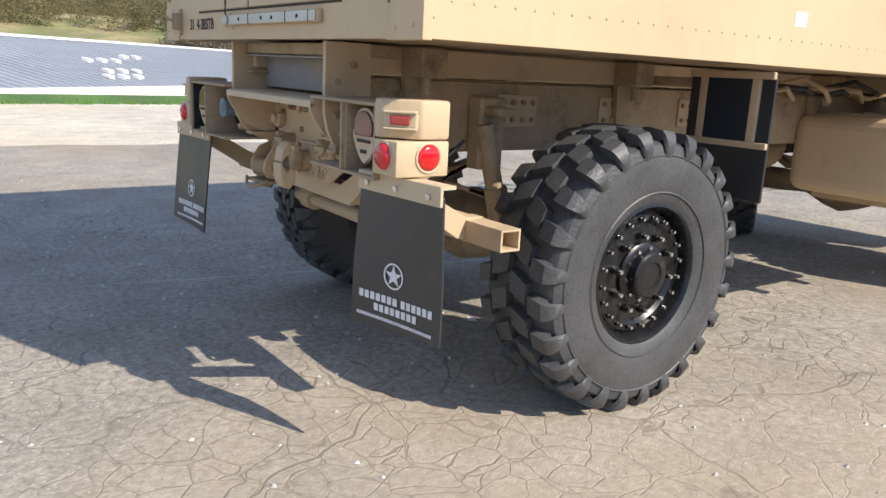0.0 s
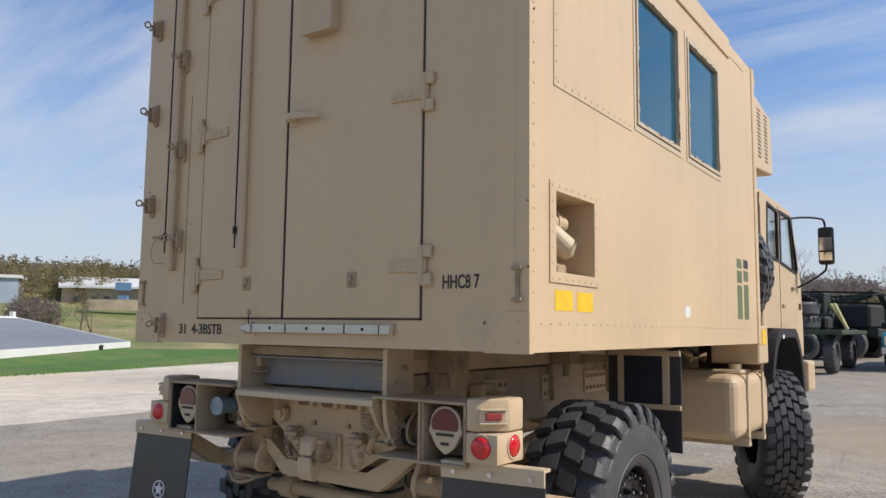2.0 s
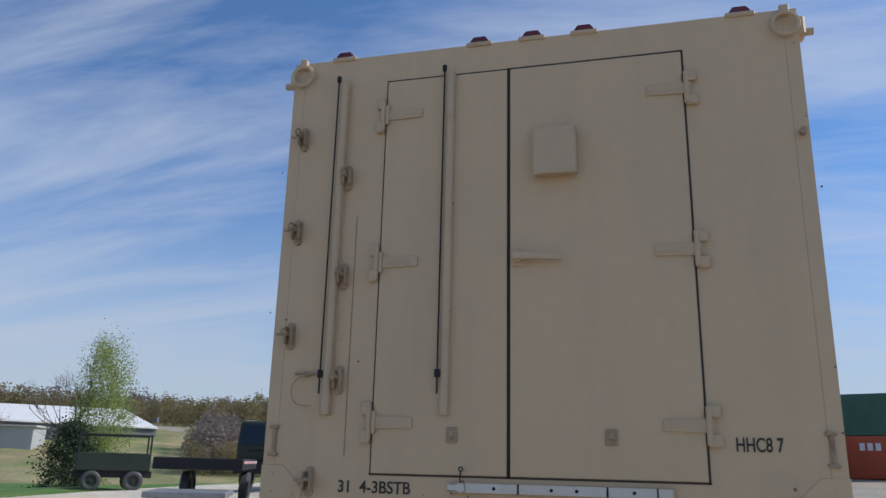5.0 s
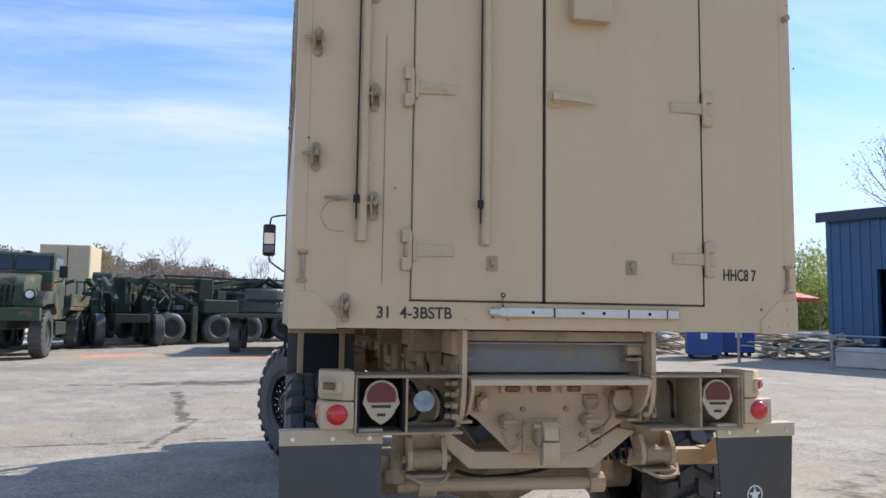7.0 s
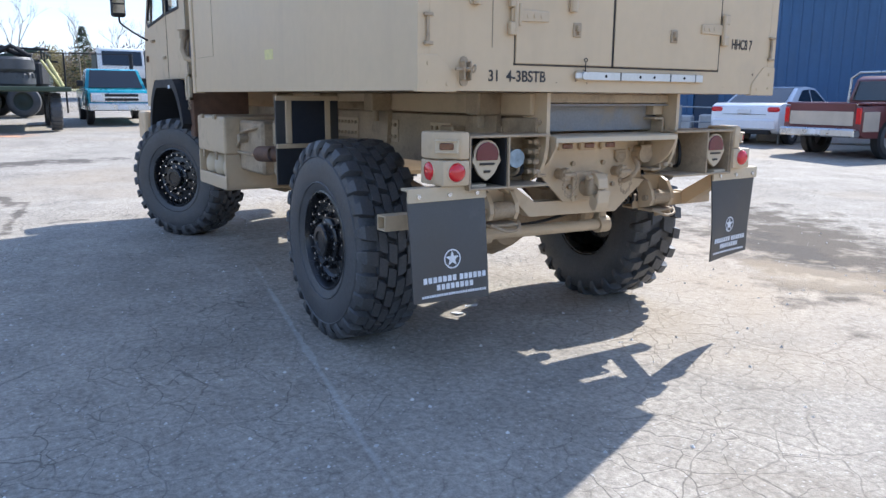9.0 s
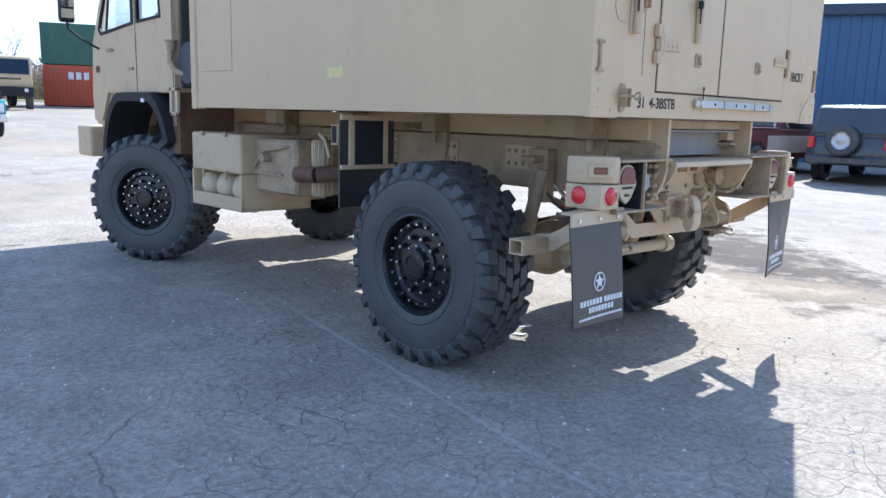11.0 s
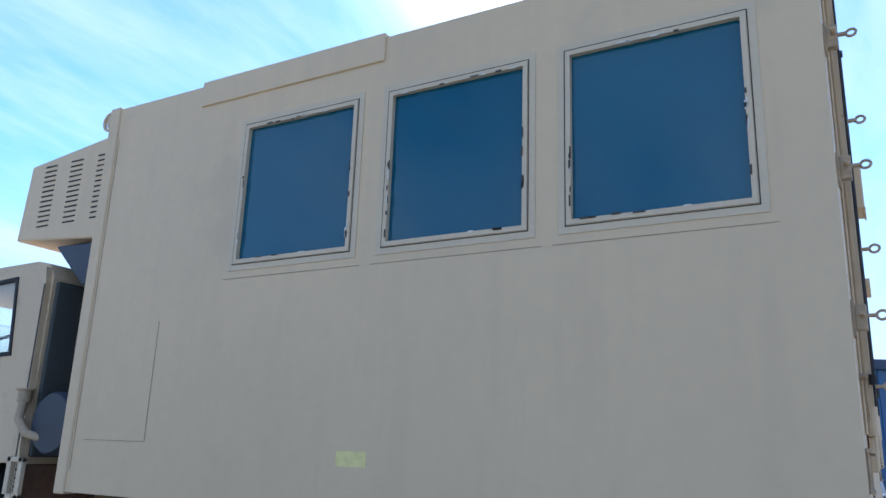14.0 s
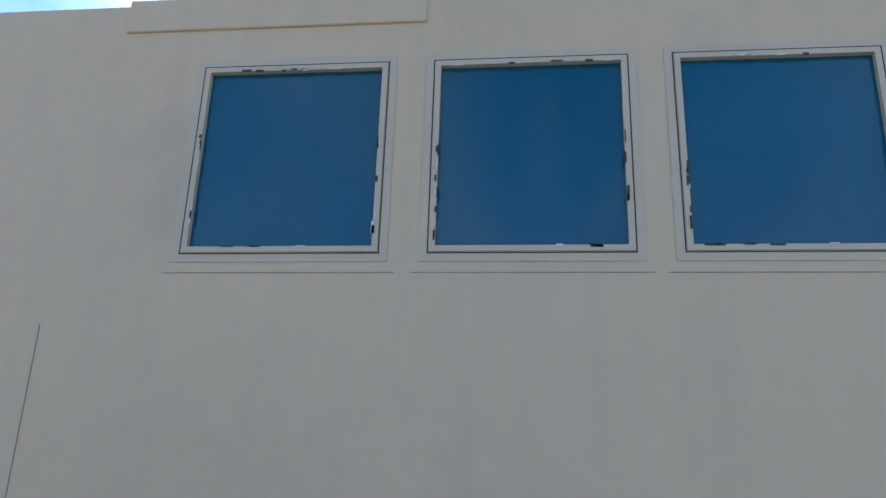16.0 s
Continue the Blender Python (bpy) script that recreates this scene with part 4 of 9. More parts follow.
for side, cy in ((1, 0.196), (-1, -0.215)):
    s = Shape()
    s.cyl((0.262, cy, 1.048), (0.205, cy, 1.048), 0.030, n=14)
    s.cyl((0.205, cy, 1.048), (0.185, cy, 1.048), 0.040, 0.034, n=14)
    s.box(0.170, 0.190, cy - 0.058, cy + 0.030, 1.036, 1.060, 0.008, seg=2)
    s.box(0.175, 0.215, cy - 0.016, cy + 0.016, 1.060, 1.086, 0.006)
    coup = part("air_coupling", s, TAN_DIRTY, truck, "dirty tan air-line coupling on a chain")
    s = Shape()
    for k in range(13):
        a = math.pi * k / 12
        s.ring((0.185, cy - 0.02 + 0.045 * math.cos(a), 1.025 - 0.10 * math.sin(a)), (1, 0.8 * (k % 2), 0.3), 0.0095, 0.003, 8, 5)
    part("chain", s, TAN_DIRTY, coup)
s = Shape()
s.cyl((0.262, -0.385, 1.145), (0.205, -0.385, 1.145), 0.046, n=18)
s.cyl((0.210, -0.385, 1.145), (0.185, -0.385, 1.145), 0.052, n=18)
s.box(0.178, 0.190, -0.43, -0.34, 1.185, 1.200, 0.004)
s.pipe(bend([(0.235, -0.345, 1.12), (0.19, -0.33, 1.07), (0.20, -0.30, 1.02), (0.25, -0.27, 0.985), (0.30, -0.25, 1.0)]), 0.015, 8)
part("trailer_socket", s, TAN_DIRTY, truck, "tan trailer socket with a cable")
# tow clevises: a tapered foot, two cheeks, a thick roller and its pin
for yy in (0.565, -0.60):
    s = Shape()
    s.prism([(yy - 0.115, 1.00), (yy + 0.115, 1.00), (yy + 0.085, 0.885), (yy + 0.075, 0.80), (yy - 0.075, 0.80), (yy - 0.085, 0.885)], "x", 0.345, 0.365, 0.004)
    for sg in (-1, 1):
        s.prism([(0.345, 0.99), (0.285, 0.965), (0.245, 0.905), (0.235, 0.855), (0.255, 0.815), (0.345, 0.80)], "y", yy + sg * 0.092, yy + sg * 0.068)
    clevis = part("tow_shackle", s, TAN, truck, "heavy tan tow clevis with a roller")
    s = Shape()
    s.cyl((0.282, yy - 0.065, 0.865), (0.282, yy + 0.065, 0.865), 0.047, n=18)
    s.cyl((0.282, yy - 0.115, 0.865), (0.282, yy + 0.115, 0.865), 0.018, n=10)
    part("roller", s, TAN_DIRTY, clevis)
    s = Shape()
    s.box(0.225, 0.345, yy - 0.10, yy + 0.10, 0.782, 0.798, 0.004)
    s.pipe(bend([(0.25, yy - 0.10, 0.80), (0.20, yy - 0.06, 0.77), (0.19, yy + 0.02, 0.765), (0.22, yy + 0.10, 0.80)]), 0.009, 7)
    part("keeper", s, TAN_DIRTY, clevis)

# hoses and cable runs round the tail frame
hrng = random.Random(17)
for k in range(9):
    y0 = (-0.40 - 0.03 * k) if k % 2 else (0.44 + 0.03 * k)
    sg = 1 if y0 > 0 else -1
    z0 = 1.10 + 0.02 * (k % 4)
    s = Shape()
    s.pipe(bend([(0.46, y0, z0), (0.40 + 0.02 * (k % 3), y0 + sg * 0.05, z0 - 0.09), (0.37, y0 + sg * 0.11, z0 - 0.15 + 0.03 * (k % 3)), (0.42, y0 + sg * 0.17, z0 - 0.10), (0.50, y0 + sg * 0.20, z0 - 0.02)]), hrng.uniform(0.007, 0.012), 7)
    part("tail_hose", s, CABLE if k % 3 else TAN_DIRTY, truck, "sagging black air hose")
s = Shape()
coil = [(0.42 + 0.045 * math.cos(0.7 * k), -0.36 - 0.0042 * k, 0.86 + 0.045 * math.sin(0.7 * k)) for k in range(56)]
s.pipe(coil, 0.007, 6)
part("coiled_line", s, CABLE, truck, "coiled black air line")
s = Shape()
s.cyl((0.34, 0.70, 0.78), (0.42, 0.66, 1.12), 0.036, n=14)
s.cyl((0.33, 0.705, 0.74), (0.345, 0.70, 0.80), 0.05, n=14)
part("damper", s, TAN_DIRTY, truck, "dirty tan shock absorber")
s = Shape()
s.cyl((0.34, -0.70, 0.78), (0.42, -0.66, 1.12), 0.036, n=14)
s.cyl((0.33, -0.705, 0.74), (0.345, -0.70, 0.80), 0.05, n=14)
part("damper", s, TAN_DIRTY, truck, "dirty tan shock absorber")

# lamp boxes, mirrored on the two sides
for side in (1, -1):
    def sy(a, b):
        return (side * a, side * b)
    s = Shape()
    s.box(0.02, 0.26, *sy(0.45, 0.93), 1.272, 1.285, 0.003)
    s.box(0.02, 0.26, *sy(0.45, 0.93), 1.018, 1.030, 0.003)
    s.box(0.25, 0.262, *sy(0.45, 0.93), 1.03, 1.272)
    s.box(0.015, 0.25, *sy(0.700, 0.709), 1.03, 1.272)
    s.box(0.02, 0.25, *sy(0.921, 0.930), 1.03, 1.272)
    lampbox = part("lamp_box", s, TAN_DIRTY, truck, "open tan lamp housing with a dark inside")
    # inner faces: black on the left paints the shade inside, tan on the right
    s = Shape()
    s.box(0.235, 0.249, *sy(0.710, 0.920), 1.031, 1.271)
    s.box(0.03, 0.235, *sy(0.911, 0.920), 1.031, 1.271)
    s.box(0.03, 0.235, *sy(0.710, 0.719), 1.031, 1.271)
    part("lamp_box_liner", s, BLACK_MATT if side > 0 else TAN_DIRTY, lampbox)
    # combination tail lamp: shield-shaped bezel with a dark red lens
    bez = [(0.074 * math.cos(radians(a)), 0.074 * math.sin(radians(a)) + 0.022) for a in range(-10, 191, 10)] + [(-0.082, 0.0), (-0.082, -0.014), (-0.066, -0.024), (-0.060, -0.050), (-0.040, -0.078), (-0.014, -0.090), (0, -0.106), (0.014, -0.090), (0.040, -0.078), (0.060, -0.050), (0.066, -0.024), (0.082, -0.014), (0.082, 0.0)]
    s = Shape()
    s.prism([(side * 0.812 + p, 1.165 + q) for p, q in bez], "x", 0.05, 0.066, 0.004)
    s.cyl((0.066, side * 0.812, 1.175), (0.20, side * 0.812, 1.17), 0.066, 0.052, n=20)
    tail = part("tail_lamp", s, TAN_LIGHT, lampbox, "shield-shaped tail lamp with a pale bezel")
    s = Shape()
    s.prism([(side * 0.812 + 0.064 * math.cos(radians(a)), 1.187 + 0.064 * math.sin(radians(a))) for a in range(-24, 205, 12)], "x", 0.042, 0.05, 0.004)
    part("lamp_lens", s, DARK_RED, lampbox, "dark red lens")
    s = Shape()
    s.box(0.044, 0.05, side * 0.812 - 0.042, side * 0.812 + 0.042, 1.138, 1.149)
    s.box(0.044, 0.05, side * 0.812 - 0.018, side * 0.812 + 0.018, 1.100, 1.112)
    part("lens_slot", s, SEAM, lampbox)
    if side > 0:
        s = Shape()
        s.cyl((0.075, 0.617, 1.162), (0.10, 0.617, 1.162), 0.048, n=24)
        s.cyl((0.10, 0.617, 1.162), (0.25, 0.617, 1.162), 0.044, n=16)
        part("lamp_lens", s, BLUE_LENS, lampbox, "pale blue-grey round lens")
    for k, (y0, r) in enumerate(((0.655, 0.010), (0.565, 0.008), (0.535, 0.011))):
        s = Shape()
        s.pipe(bend([(0.245, side * y0, 1.235 - 0.02 * k), (0.19, side * (y0 - 0.01), 1.215 - 0.02 * k), (0.15 + 0.02 * k, side * (y0 - 0.03), 1.14), (0.17, side * (y0 - 0.015), 1.075), (0.245, side * (y0 + 0.03), 1.055)]), r, 8)
        part("wiring", s, CABLE if k != 1 else TAN_DIRTY, lampbox)
    for k in range(4):
        s = Shape()
        z = 1.085 + 0.052 * k
        s.box(0.10, 0.20, *sy(0.452, 0.488), z - 0.014, z + 0.014, 0.006)
        s.cyl((0.13, side * 0.488, z), (0.13, side * 0.512, z), 0.012, n=6)
        part("line_clip", s, TAN_DIRTY, lampbox)
    # outer light block: a square lower case, and an upper case with its outer corner cut off for the marker
    s = Shape()
    s.box(0.012, 0.225, *sy(0.934, 1.078), 1.048, 1.168, 0.007, seg=2)
    s.prism([(0.225, side * 0.934), (0.012, side * 0.934), (0.012, side * 0.978), (0.108, side * 1.078), (0.225, side * 1.078)], "z", 1.1725, 1.303, 0.010)
    block = part("light_block", s, TAN, truck, "tan corner light block with red lamps", smooth=35)
    s = Shape()
    s.spin([(0.046, 0.014), (0.044, 0.004), (0.034, -0.006), (0.018, -0.011), (0.001, -0.012)], 24, (0, side * 1.006, 1.113), "x")
    part("stop_lamp", s, RED, block, "round bright red lamp", smooth=50)
    s = Shape()
    s.spin([(0.046, side * 1.076), (0.044, side * 1.084), (0.034, side * 1.090), (0.001, side * 1.092)], 24, (0.140, 0, 1.113), "y")
    part("side_reflector", s, RED, block, "round red side reflector", smooth=50)
    s = Shape()
    s.ring((0.012, side * 1.006, 1.113), (1, 0, 0), 0.049, 0.005, 24, 8)
    part("lamp_ring", s, TAN_LIGHT, block)
    s = Shape()
    s.ring((0.140, side * 1.079, 1.113), (0, 1, 0), 0.049, 0.005, 24, 8)
    part("lamp_ring", s, TAN_LIGHT, block)
    corner = Matrix.Translation((0.060, side * 1.028, 0)) @ Matrix.Rotation(radians(side * -44), 4, "Z")
    s = Shape()
    s.box(-0.016, 0.004, -0.058, 0.058, 1.206, 1.262, 0.009, seg=3)
    s.box(-0.028, 0.002, -0.056, 0.056, 1.257, 1.266, 0.004, seg=2)
    s.box(-0.022, 0.002, -0.056, 0.056, 1.202, 1.211, 0.004, seg=2)
    hood = part("marker_bezel", s, TAN_LIGHT, block)
    hood.matrix_basis = corner
    s = Shape()
    s.box(-0.025, -0.012, -0.034, 0.034, 1.219, 1.251, 0.007, seg=2)
    lens = part("marker_lens", s, FADED_RED if side < 0 else AMBER, block, "bleached red marker lens")
    lens.matrix_basis = corner
    # mud flap on its strip, slightly curled
    s = Shape()
    s.box(0.055, 0.068, *sy(0.80, 1.245), 0.975, 1.043, 0.002)
    s.box(0.068, 0.12, *sy(0.80, 1.245), 1.031, 1.043)
    bracket = part("flap_bracket", s, TAN_LIGHT, truck, "tan flap clamp strip")
    slew = Matrix.Translation((0.06, side * 1.02, 0)) @ Matrix.Rotation(radians(3.0 if side > 0 else 5.0), 4, "Z") @ Matrix.Translation((-0.06, -side * 1.02, 0))
    bracket.matrix_basis = slew
    for yy in (0.86, 1.02, 1.19):
        s = Shape()
        s.cyl((0.046, side * yy, 1.003), (0.056, side * yy, 1.003), 0.011, n=8)
        part("bolt", s, CHROME, bracket)
    def flap_curl(u, v, k=side):
        if k < 0:
            return 0.012 * v * v + 0.010 * math.sin(u * 3.0) * v + 0.045 * min(1.0, v * 1.6) * (u - 0.5) - 0.02 * v
        return 0.012 * v * v + 0.008 * math.sin(u * 3.0) * v - 0.065 * v

    s = Shape()
    nx, nz = 8, 10
    yl, yr = side * 0.803, side * 1.242
    grid = {}
    for w in (0, 1):
        for i in range(nx + 1):
            for j in range(nz + 1):
                u, v = i / nx, j / nz
                curl = flap_curl(u, v)
                grid[w, i, j] = s.bm.verts.new((0.070 + curl + 0.008 * w, yl + (yr - yl) * u * (1 - 0.01 * v), 1.005 - v * (0.53 - 0.02 * u)))
    for w in (0, 1):
        for i in range(nx):
            for j in range(nz):
                s.bm.faces.new([grid[w, i, j], grid[w, i + 1, j], grid[w, i + 1, j + 1], grid[w, i, j + 1]])
    for i in range(nx):
        for j in (0, nz):
            s.bm.faces.new([grid[0, i, j], grid[0, i + 1, j], grid[1, i + 1, j], grid[1, i, j]])
    for j in range(nz):
        for i in (0, nx):
            s.bm.faces.new([grid[0, i, j], grid[0, i, j + 1], grid[1, i, j + 1], grid[1, i, j]])
    flap = part("mud_flap", s, RUBBER_FLAP, truck, "black rubber mud flap with white print", smooth=40)
    flap.matrix_basis = slew

    def flap_x(u, v):
        return 0.070 + flap_curl(u, v)

    def on_flap(y, z, lift=0.003):
        v = (1.005 - z) / 0.52
        u = (y - yl) / (yr - yl)
        return (flap_x(u, v) - lift, y, z)

    def flat_print(outline, name):
        s = Shape()
        face = [s.bm.verts.new(on_flap(y, z)) for y, z in outline]
        s.bm.faces.new(face)
        back = [s.bm.verts.new(on_flap(y, z, 0.0012)) for y, z in outline]
        s.bm.faces.new(back[::-1])
        for k in range(len(face)):
            s.bm.faces.new([face[k], face[(k + 1) % len(face)], back[(k + 1) % len(face)], back[k]])
        return part(name, s, WHITE, flap, "white printed shape")

    cy, cz = side * 1.01, 0.690
    s = Shape()
    n = 28
    vo = [s.bm.verts.new(on_flap(cy + 0.048 * math.cos(2 * math.pi * k / n), cz + 0.048 * math.sin(2 * math.pi * k / n))) for k in range(n)]
    vi = [s.bm.verts.new(on_flap(cy + 0.041 * math.cos(2 * math.pi * k / n), cz + 0.041 * math.sin(2 * math.pi * k / n))) for k in range(n)]
    for k in range(n):
        s.bm.faces.new([vo[k], vo[(k + 1) % n], vi[(k + 1) % n], vi[k]])
    part("printed_ring", s, WHITE, flap, "white printed ring")
    star = [(cy + (0.040 if k % 2 == 0 else 0.0165) * math.cos(math.pi / 2 + math.pi * k / 5), cz + (0.040 if k % 2 == 0 else 0.0165) * math.sin(math.pi / 2 + math.pi * k / 5)) for k in range(10)]
    flat_print(star, "printed_star")
    # company lines as plain bars
    prng = random.Random(3)
    for z0, z1, half, words in ((0.583, 0.611, 0.19, (0.45, 0.55)), (0.545, 0.572, 0.115, (1.0,)), (0.514, 0.526, 0.19, (1.0,))):
        x = cy - half
        for frac in words:
            n = max(3, round(2 * half * frac / (0.028 if z1 - z0 > 0.02 else 0.014)))
            step = 2 * half * frac / (n + 0.5)
            for k in range(n):
                a, b = x + step * k, x + step * (k + 0.72)
                flat_print([(a, z0), (b, z0), (b, z1), (a, z1)], "print_bar")
            x += 2 * half * frac
    # square side tube and its gusset
    s = Shape()
    fr = 0.008
    s.box(0.385, 0.475, *sy(0.50, 1.19), 0.785, 0.785 + fr)
    s.box(0.385, 0.475, *sy(0.50, 1.19), 0.865 - fr, 0.865)
    s.box(0.385, 0.385 + fr, *sy(0.50, 1.19), 0.793, 0.857)
    s.box(0.475 - fr, 0.475, *sy(0.50, 1.19), 0.793, 0.857)
    tube = part("side_tube", s, TAN, truck, "open square tan steel tube")
    s = Shape()
    s.prism([(0.072, 0.972), (0.072, 1.028), (0.125, 1.028), (0.385, 0.872), (0.470, 0.872), (0.470, 0.866), (0.384, 0.866), (0.384, 0.792), (0.352, 0.795)], "y", side * 0.925, side * 0.990, 0.003)
    part("gusset", s, TAN, truck, "sloping flat bar from the tube to the flap strip")

# transverse splash panels ahead of the rear wheels
for side in (1, -1):
    def sy(a, b):
        return (side * a, side * b)
    s = Shape()
    s.box(1.935, 1.950, *sy(0.76, 1.20), 0.87, 1.465, 0.003)
    panel = part("splash_panel", s, RUBBER_FLAP, truck, "black rubber splash panel in a tan frame")
    s = Shape()
    for bx in ((0.76, 1.20, 1.435, 1.468), (0.76, 1.20, 1.118, 1.148), (0.825, 0.862, 1.148, 1.435), (1.095, 1.135, 1.148, 1.435)):
        s.box(1.915, 1.936, *sy(bx[0], bx[1]), bx[2], bx[3], 0.003)
    part("panel_frame", s, TAN, panel)
    s = Shape()
    s.box(1.922, 1.934, *sy(0.864, 1.093), 1.149, 1.434)
    part("panel_screen", s, NAVY_MESH_SHADE, panel)
    s = Shape()
    s.box(1.95, 2.02, *sy(0.47, 0.80), 1.38, 1.43, 0.006)
    part("panel_arm", s, TAN_DIRTY, panel)

# ---- wheels ----
R = 0.606


def lug(s, a0, side, bold=False):
    """One tread pitch: a shoulder lug that wraps on to the sidewall, with middle blocks; bold: two large blocks with wide grooves."""
    outer = [(0.116, R, 0.022, 0.074), (0.150, R, 0.012, 0.072), (0.180, R - 0.005, 0.004, 0.068), (0.198, R - 0.030, 0.0, 0.058), (0.207, R - 0.058, 0.0, 0.046), (0.206, R - 0.082, 0.0, 0.034)]
    blocks = [(0.0, outer)]
    blocks.append((0.085, [(0.060, R + 0.002, 0.040, 0.094), (0.084, R + 0.002, 0.022, 0.098), (0.108, R + 0.001, 0.004, 0.092)]))
    blocks.append((-0.030, [(0.004, R + 0.002, 0.030, 0.096), (0.028, R + 0.003, 0.014, 0.100), (0.052, R + 0.002, -0.002, 0.094)]))
    if bold:
        blocks = [(0.0, [(0.110, R + 0.002, 0.030, 0.066), (0.146, R + 0.001, 0.016, 0.068), (0.178, R - 0.002, 0.004, 0.066), (0.195, R - 0.018, 0.0, 0.060), (0.206, R - 0.044, 0.0, 0.052), (0.211, R - 0.070, 0.0, 0.042), (0.207, R - 0.094, 0.0, 0.028)]),
                  (0.070, [(0.010, R + 0.003, 0.085, 0.078), (0.052, R + 0.005, 0.055, 0.082), (0.098, R + 0.003, 0.022, 0.074)])]
    for shift, rows in blocks:
        verts = []
        for y, r, off, half in rows:
            low = 0.560 if y < 0.19 else r - 0.02
            for sg in (-1, 1):
                for top in (0, 1):
                    a = a0 + off + shift + sg * half * (0.90 if top else 1.06)
                    rr = r if top else low
                    yy = side * (y - (0.0 if top or y < 0.19 else 0.008))
                    verts.append(s.bm.verts.new((rr * math.cos(a), yy, rr * math.sin(a))))
        for j in range(len(rows) - 1):
            q, p = verts[4 * j:4 * j + 4], verts[4 * j + 4:4 * j + 8]
            s.bm.faces.new((q[1], q[3], p[3], p[1]))
            s.bm.faces.new((q[0], q[1], p[1], p[0]))
            s.bm.faces.new((q[3], q[2], p[2], p[3]))
        s.bm.faces.new((verts[0], verts[2], verts[3], verts[1]))
        e = verts[-4:]
        s.bm.faces.new((e[0], e[1], e[3], e[2]))


def build_wheel(parent, bold=False):
    """A wheel whose outer face looks along +y, turning axis through the origin."""
    s = Shape()
    # disc: recessed dish and rolled rim lips
    s.spin([(0.30, 0.165), (0.305, 0.178), (0.292, 0.182), (0.284, 0.170), (0.279, 0.150), (0.268, 0.118), (0.235, 0.122), (0.20, 0.128), (0.17, 0.134), (0.12, 0.138), (0.115, 0.138), (0.001, 0.138)], 56)
    s.spin([(0.30, 0.165), (0.275, 0.10), (0.26, -0.05), (0.285, -0.16), (0.30, -0.175)], 40)
    s.spin([(0.18, -0.02), (0.12, -0.03), (0.001, -0.03)], 32)
    wheel = part("wheel", s, BLACK, parent, "black bolted steel wheel with a chunky tyre", smooth=35)
    s = Shape()
    s.spin([(0.285, 0.165), (0.305, 0.178), (0.337, 0.192), (0.391, 0.202), (0.450, 0.206), (0.487, 0.203), (0.519, 0.196), (0.546, 0.188), (0.559, 0.172), (0.567, 0.13), (0.570, 0.07), (0.571, 0.0), (0.570, -0.07), (0.567, -0.13), (0.559, -0.172), (0.546, -0.188), (0.519, -0.196), (0.450, -0.206), (0.391, -0.202), (0.337, -0.192), (0.285, -0.165)], 88)
    for r0 in (0.352, 0.506):
        s.spin([(r0 - 0.006, 0.190 if r0 < 0.4 else 0.199), (r0, 0.201 if r0 < 0.4 else 0.2045), (r0 + 0.006, 0.197 if r0 < 0.4 else 0.197)], 88)
    count = 25 if bold else 27
    for k in range(count):
        lug(s, 2 * math.pi * k / count, 1, bold)
        lug(s, 2 * math.pi * (k + 0.5) / count, -1, bold)
    part("tyre", s, RUBBER, wheel, "chunky black off-road tyre", smooth=32)
    s = Shape()
    s.spin([(0.135, 0.125), (0.135, 0.150), (0.125, 0.158), (0.10, 0.160), (0.098, 0.195), (0.090, 0.203), (0.06, 0.206), (0.055, 0.198), (0.001, 0.198)], 36)
    part("hub", s, BLACK, wheel, smooth=35)
    s = Shape()
    s.spin([(0.252, 0.116), (0.256, 0.136), (0.228, 0.140), (0.212, 0.126)], 48)
    part("clamp_ring", s, BLACK, wheel, smooth=35)
    first = None
    for k in range(20):
        a = 2 * math.pi * k / 20
        p = Matrix.Translation((0.238 * math.cos(a), 0.138, 0.238 * math.sin(a)))
        if first is None:
            s = Shape()
            s.cyl((0, 0, 0), (0, 0.012, 0), 0.0115, n=6)
            first = part("rim_bolt", s, BLACK, wheel)
            t = Shape()
            t.cyl((0, 0.012, 0), (0, 0.027, 0), 0.0072, n=8)
            part("stud_end", t, CHROME, first, "bare zinc stud end")
            first.matrix_basis = p
        else:
            copy_thing(first, p)
    first = None
    for k in range(10):
        a = 2 * math.pi * (k + 0.5) / 10
        p = Matrix.Translation((0.165 * math.cos(a), 0.134, 0.165 * math.sin(a)))
        if first is None:
            s = Shape()
            s.cyl((0, 0, 0), (0, 0.022, 0), 0.018, n=6)
            s.cyl((0, 0.022, 0), (0, 0.036, 0), 0.0115, n=8)
            first = part("wheel_nut", s, BLACK, wheel)
            t = Shape()
            t.cyl((0, 0.036, 0), (0, 0.047, 0), 0.0095, n=8)
            part("stud_end", t, CHROME, first, "bare zinc stud end")
            first.matrix_basis = p
        else:
            copy_thing(first, p)
    first = None
    for k in range(10):
        a = 2 * math.pi * k / 10
        p = Matrix.Translation((0.112 * math.cos(a), 0.158, 0.112 * math.sin(a)))
        if first is None:
            s = Shape()
            s.cyl((0, 0, 0), (0, 0.012, 0), 0.0085, n=6)
            first = part("hub_bolt", s, CHROME, wheel)
            first.matrix_basis = p
        else:
            twin(first, p)
    return wheel


wheel = build_wheel(truck)
WY = 1.005
wheel.matrix_basis = pose(1.207, WY, 0.607, 0, 20, 0)
copy_thing(wheel, pose(5.235, WY, 0.625, 0, 47, 30))
bold_wheel = build_wheel(truck, True)
bold_wheel.matrix_basis = pose(1.207, -WY, 0.607, 0, 8, 180)
copy_thing(wheel, pose(5.235, -WY, 0.625, 0, 71, 207))
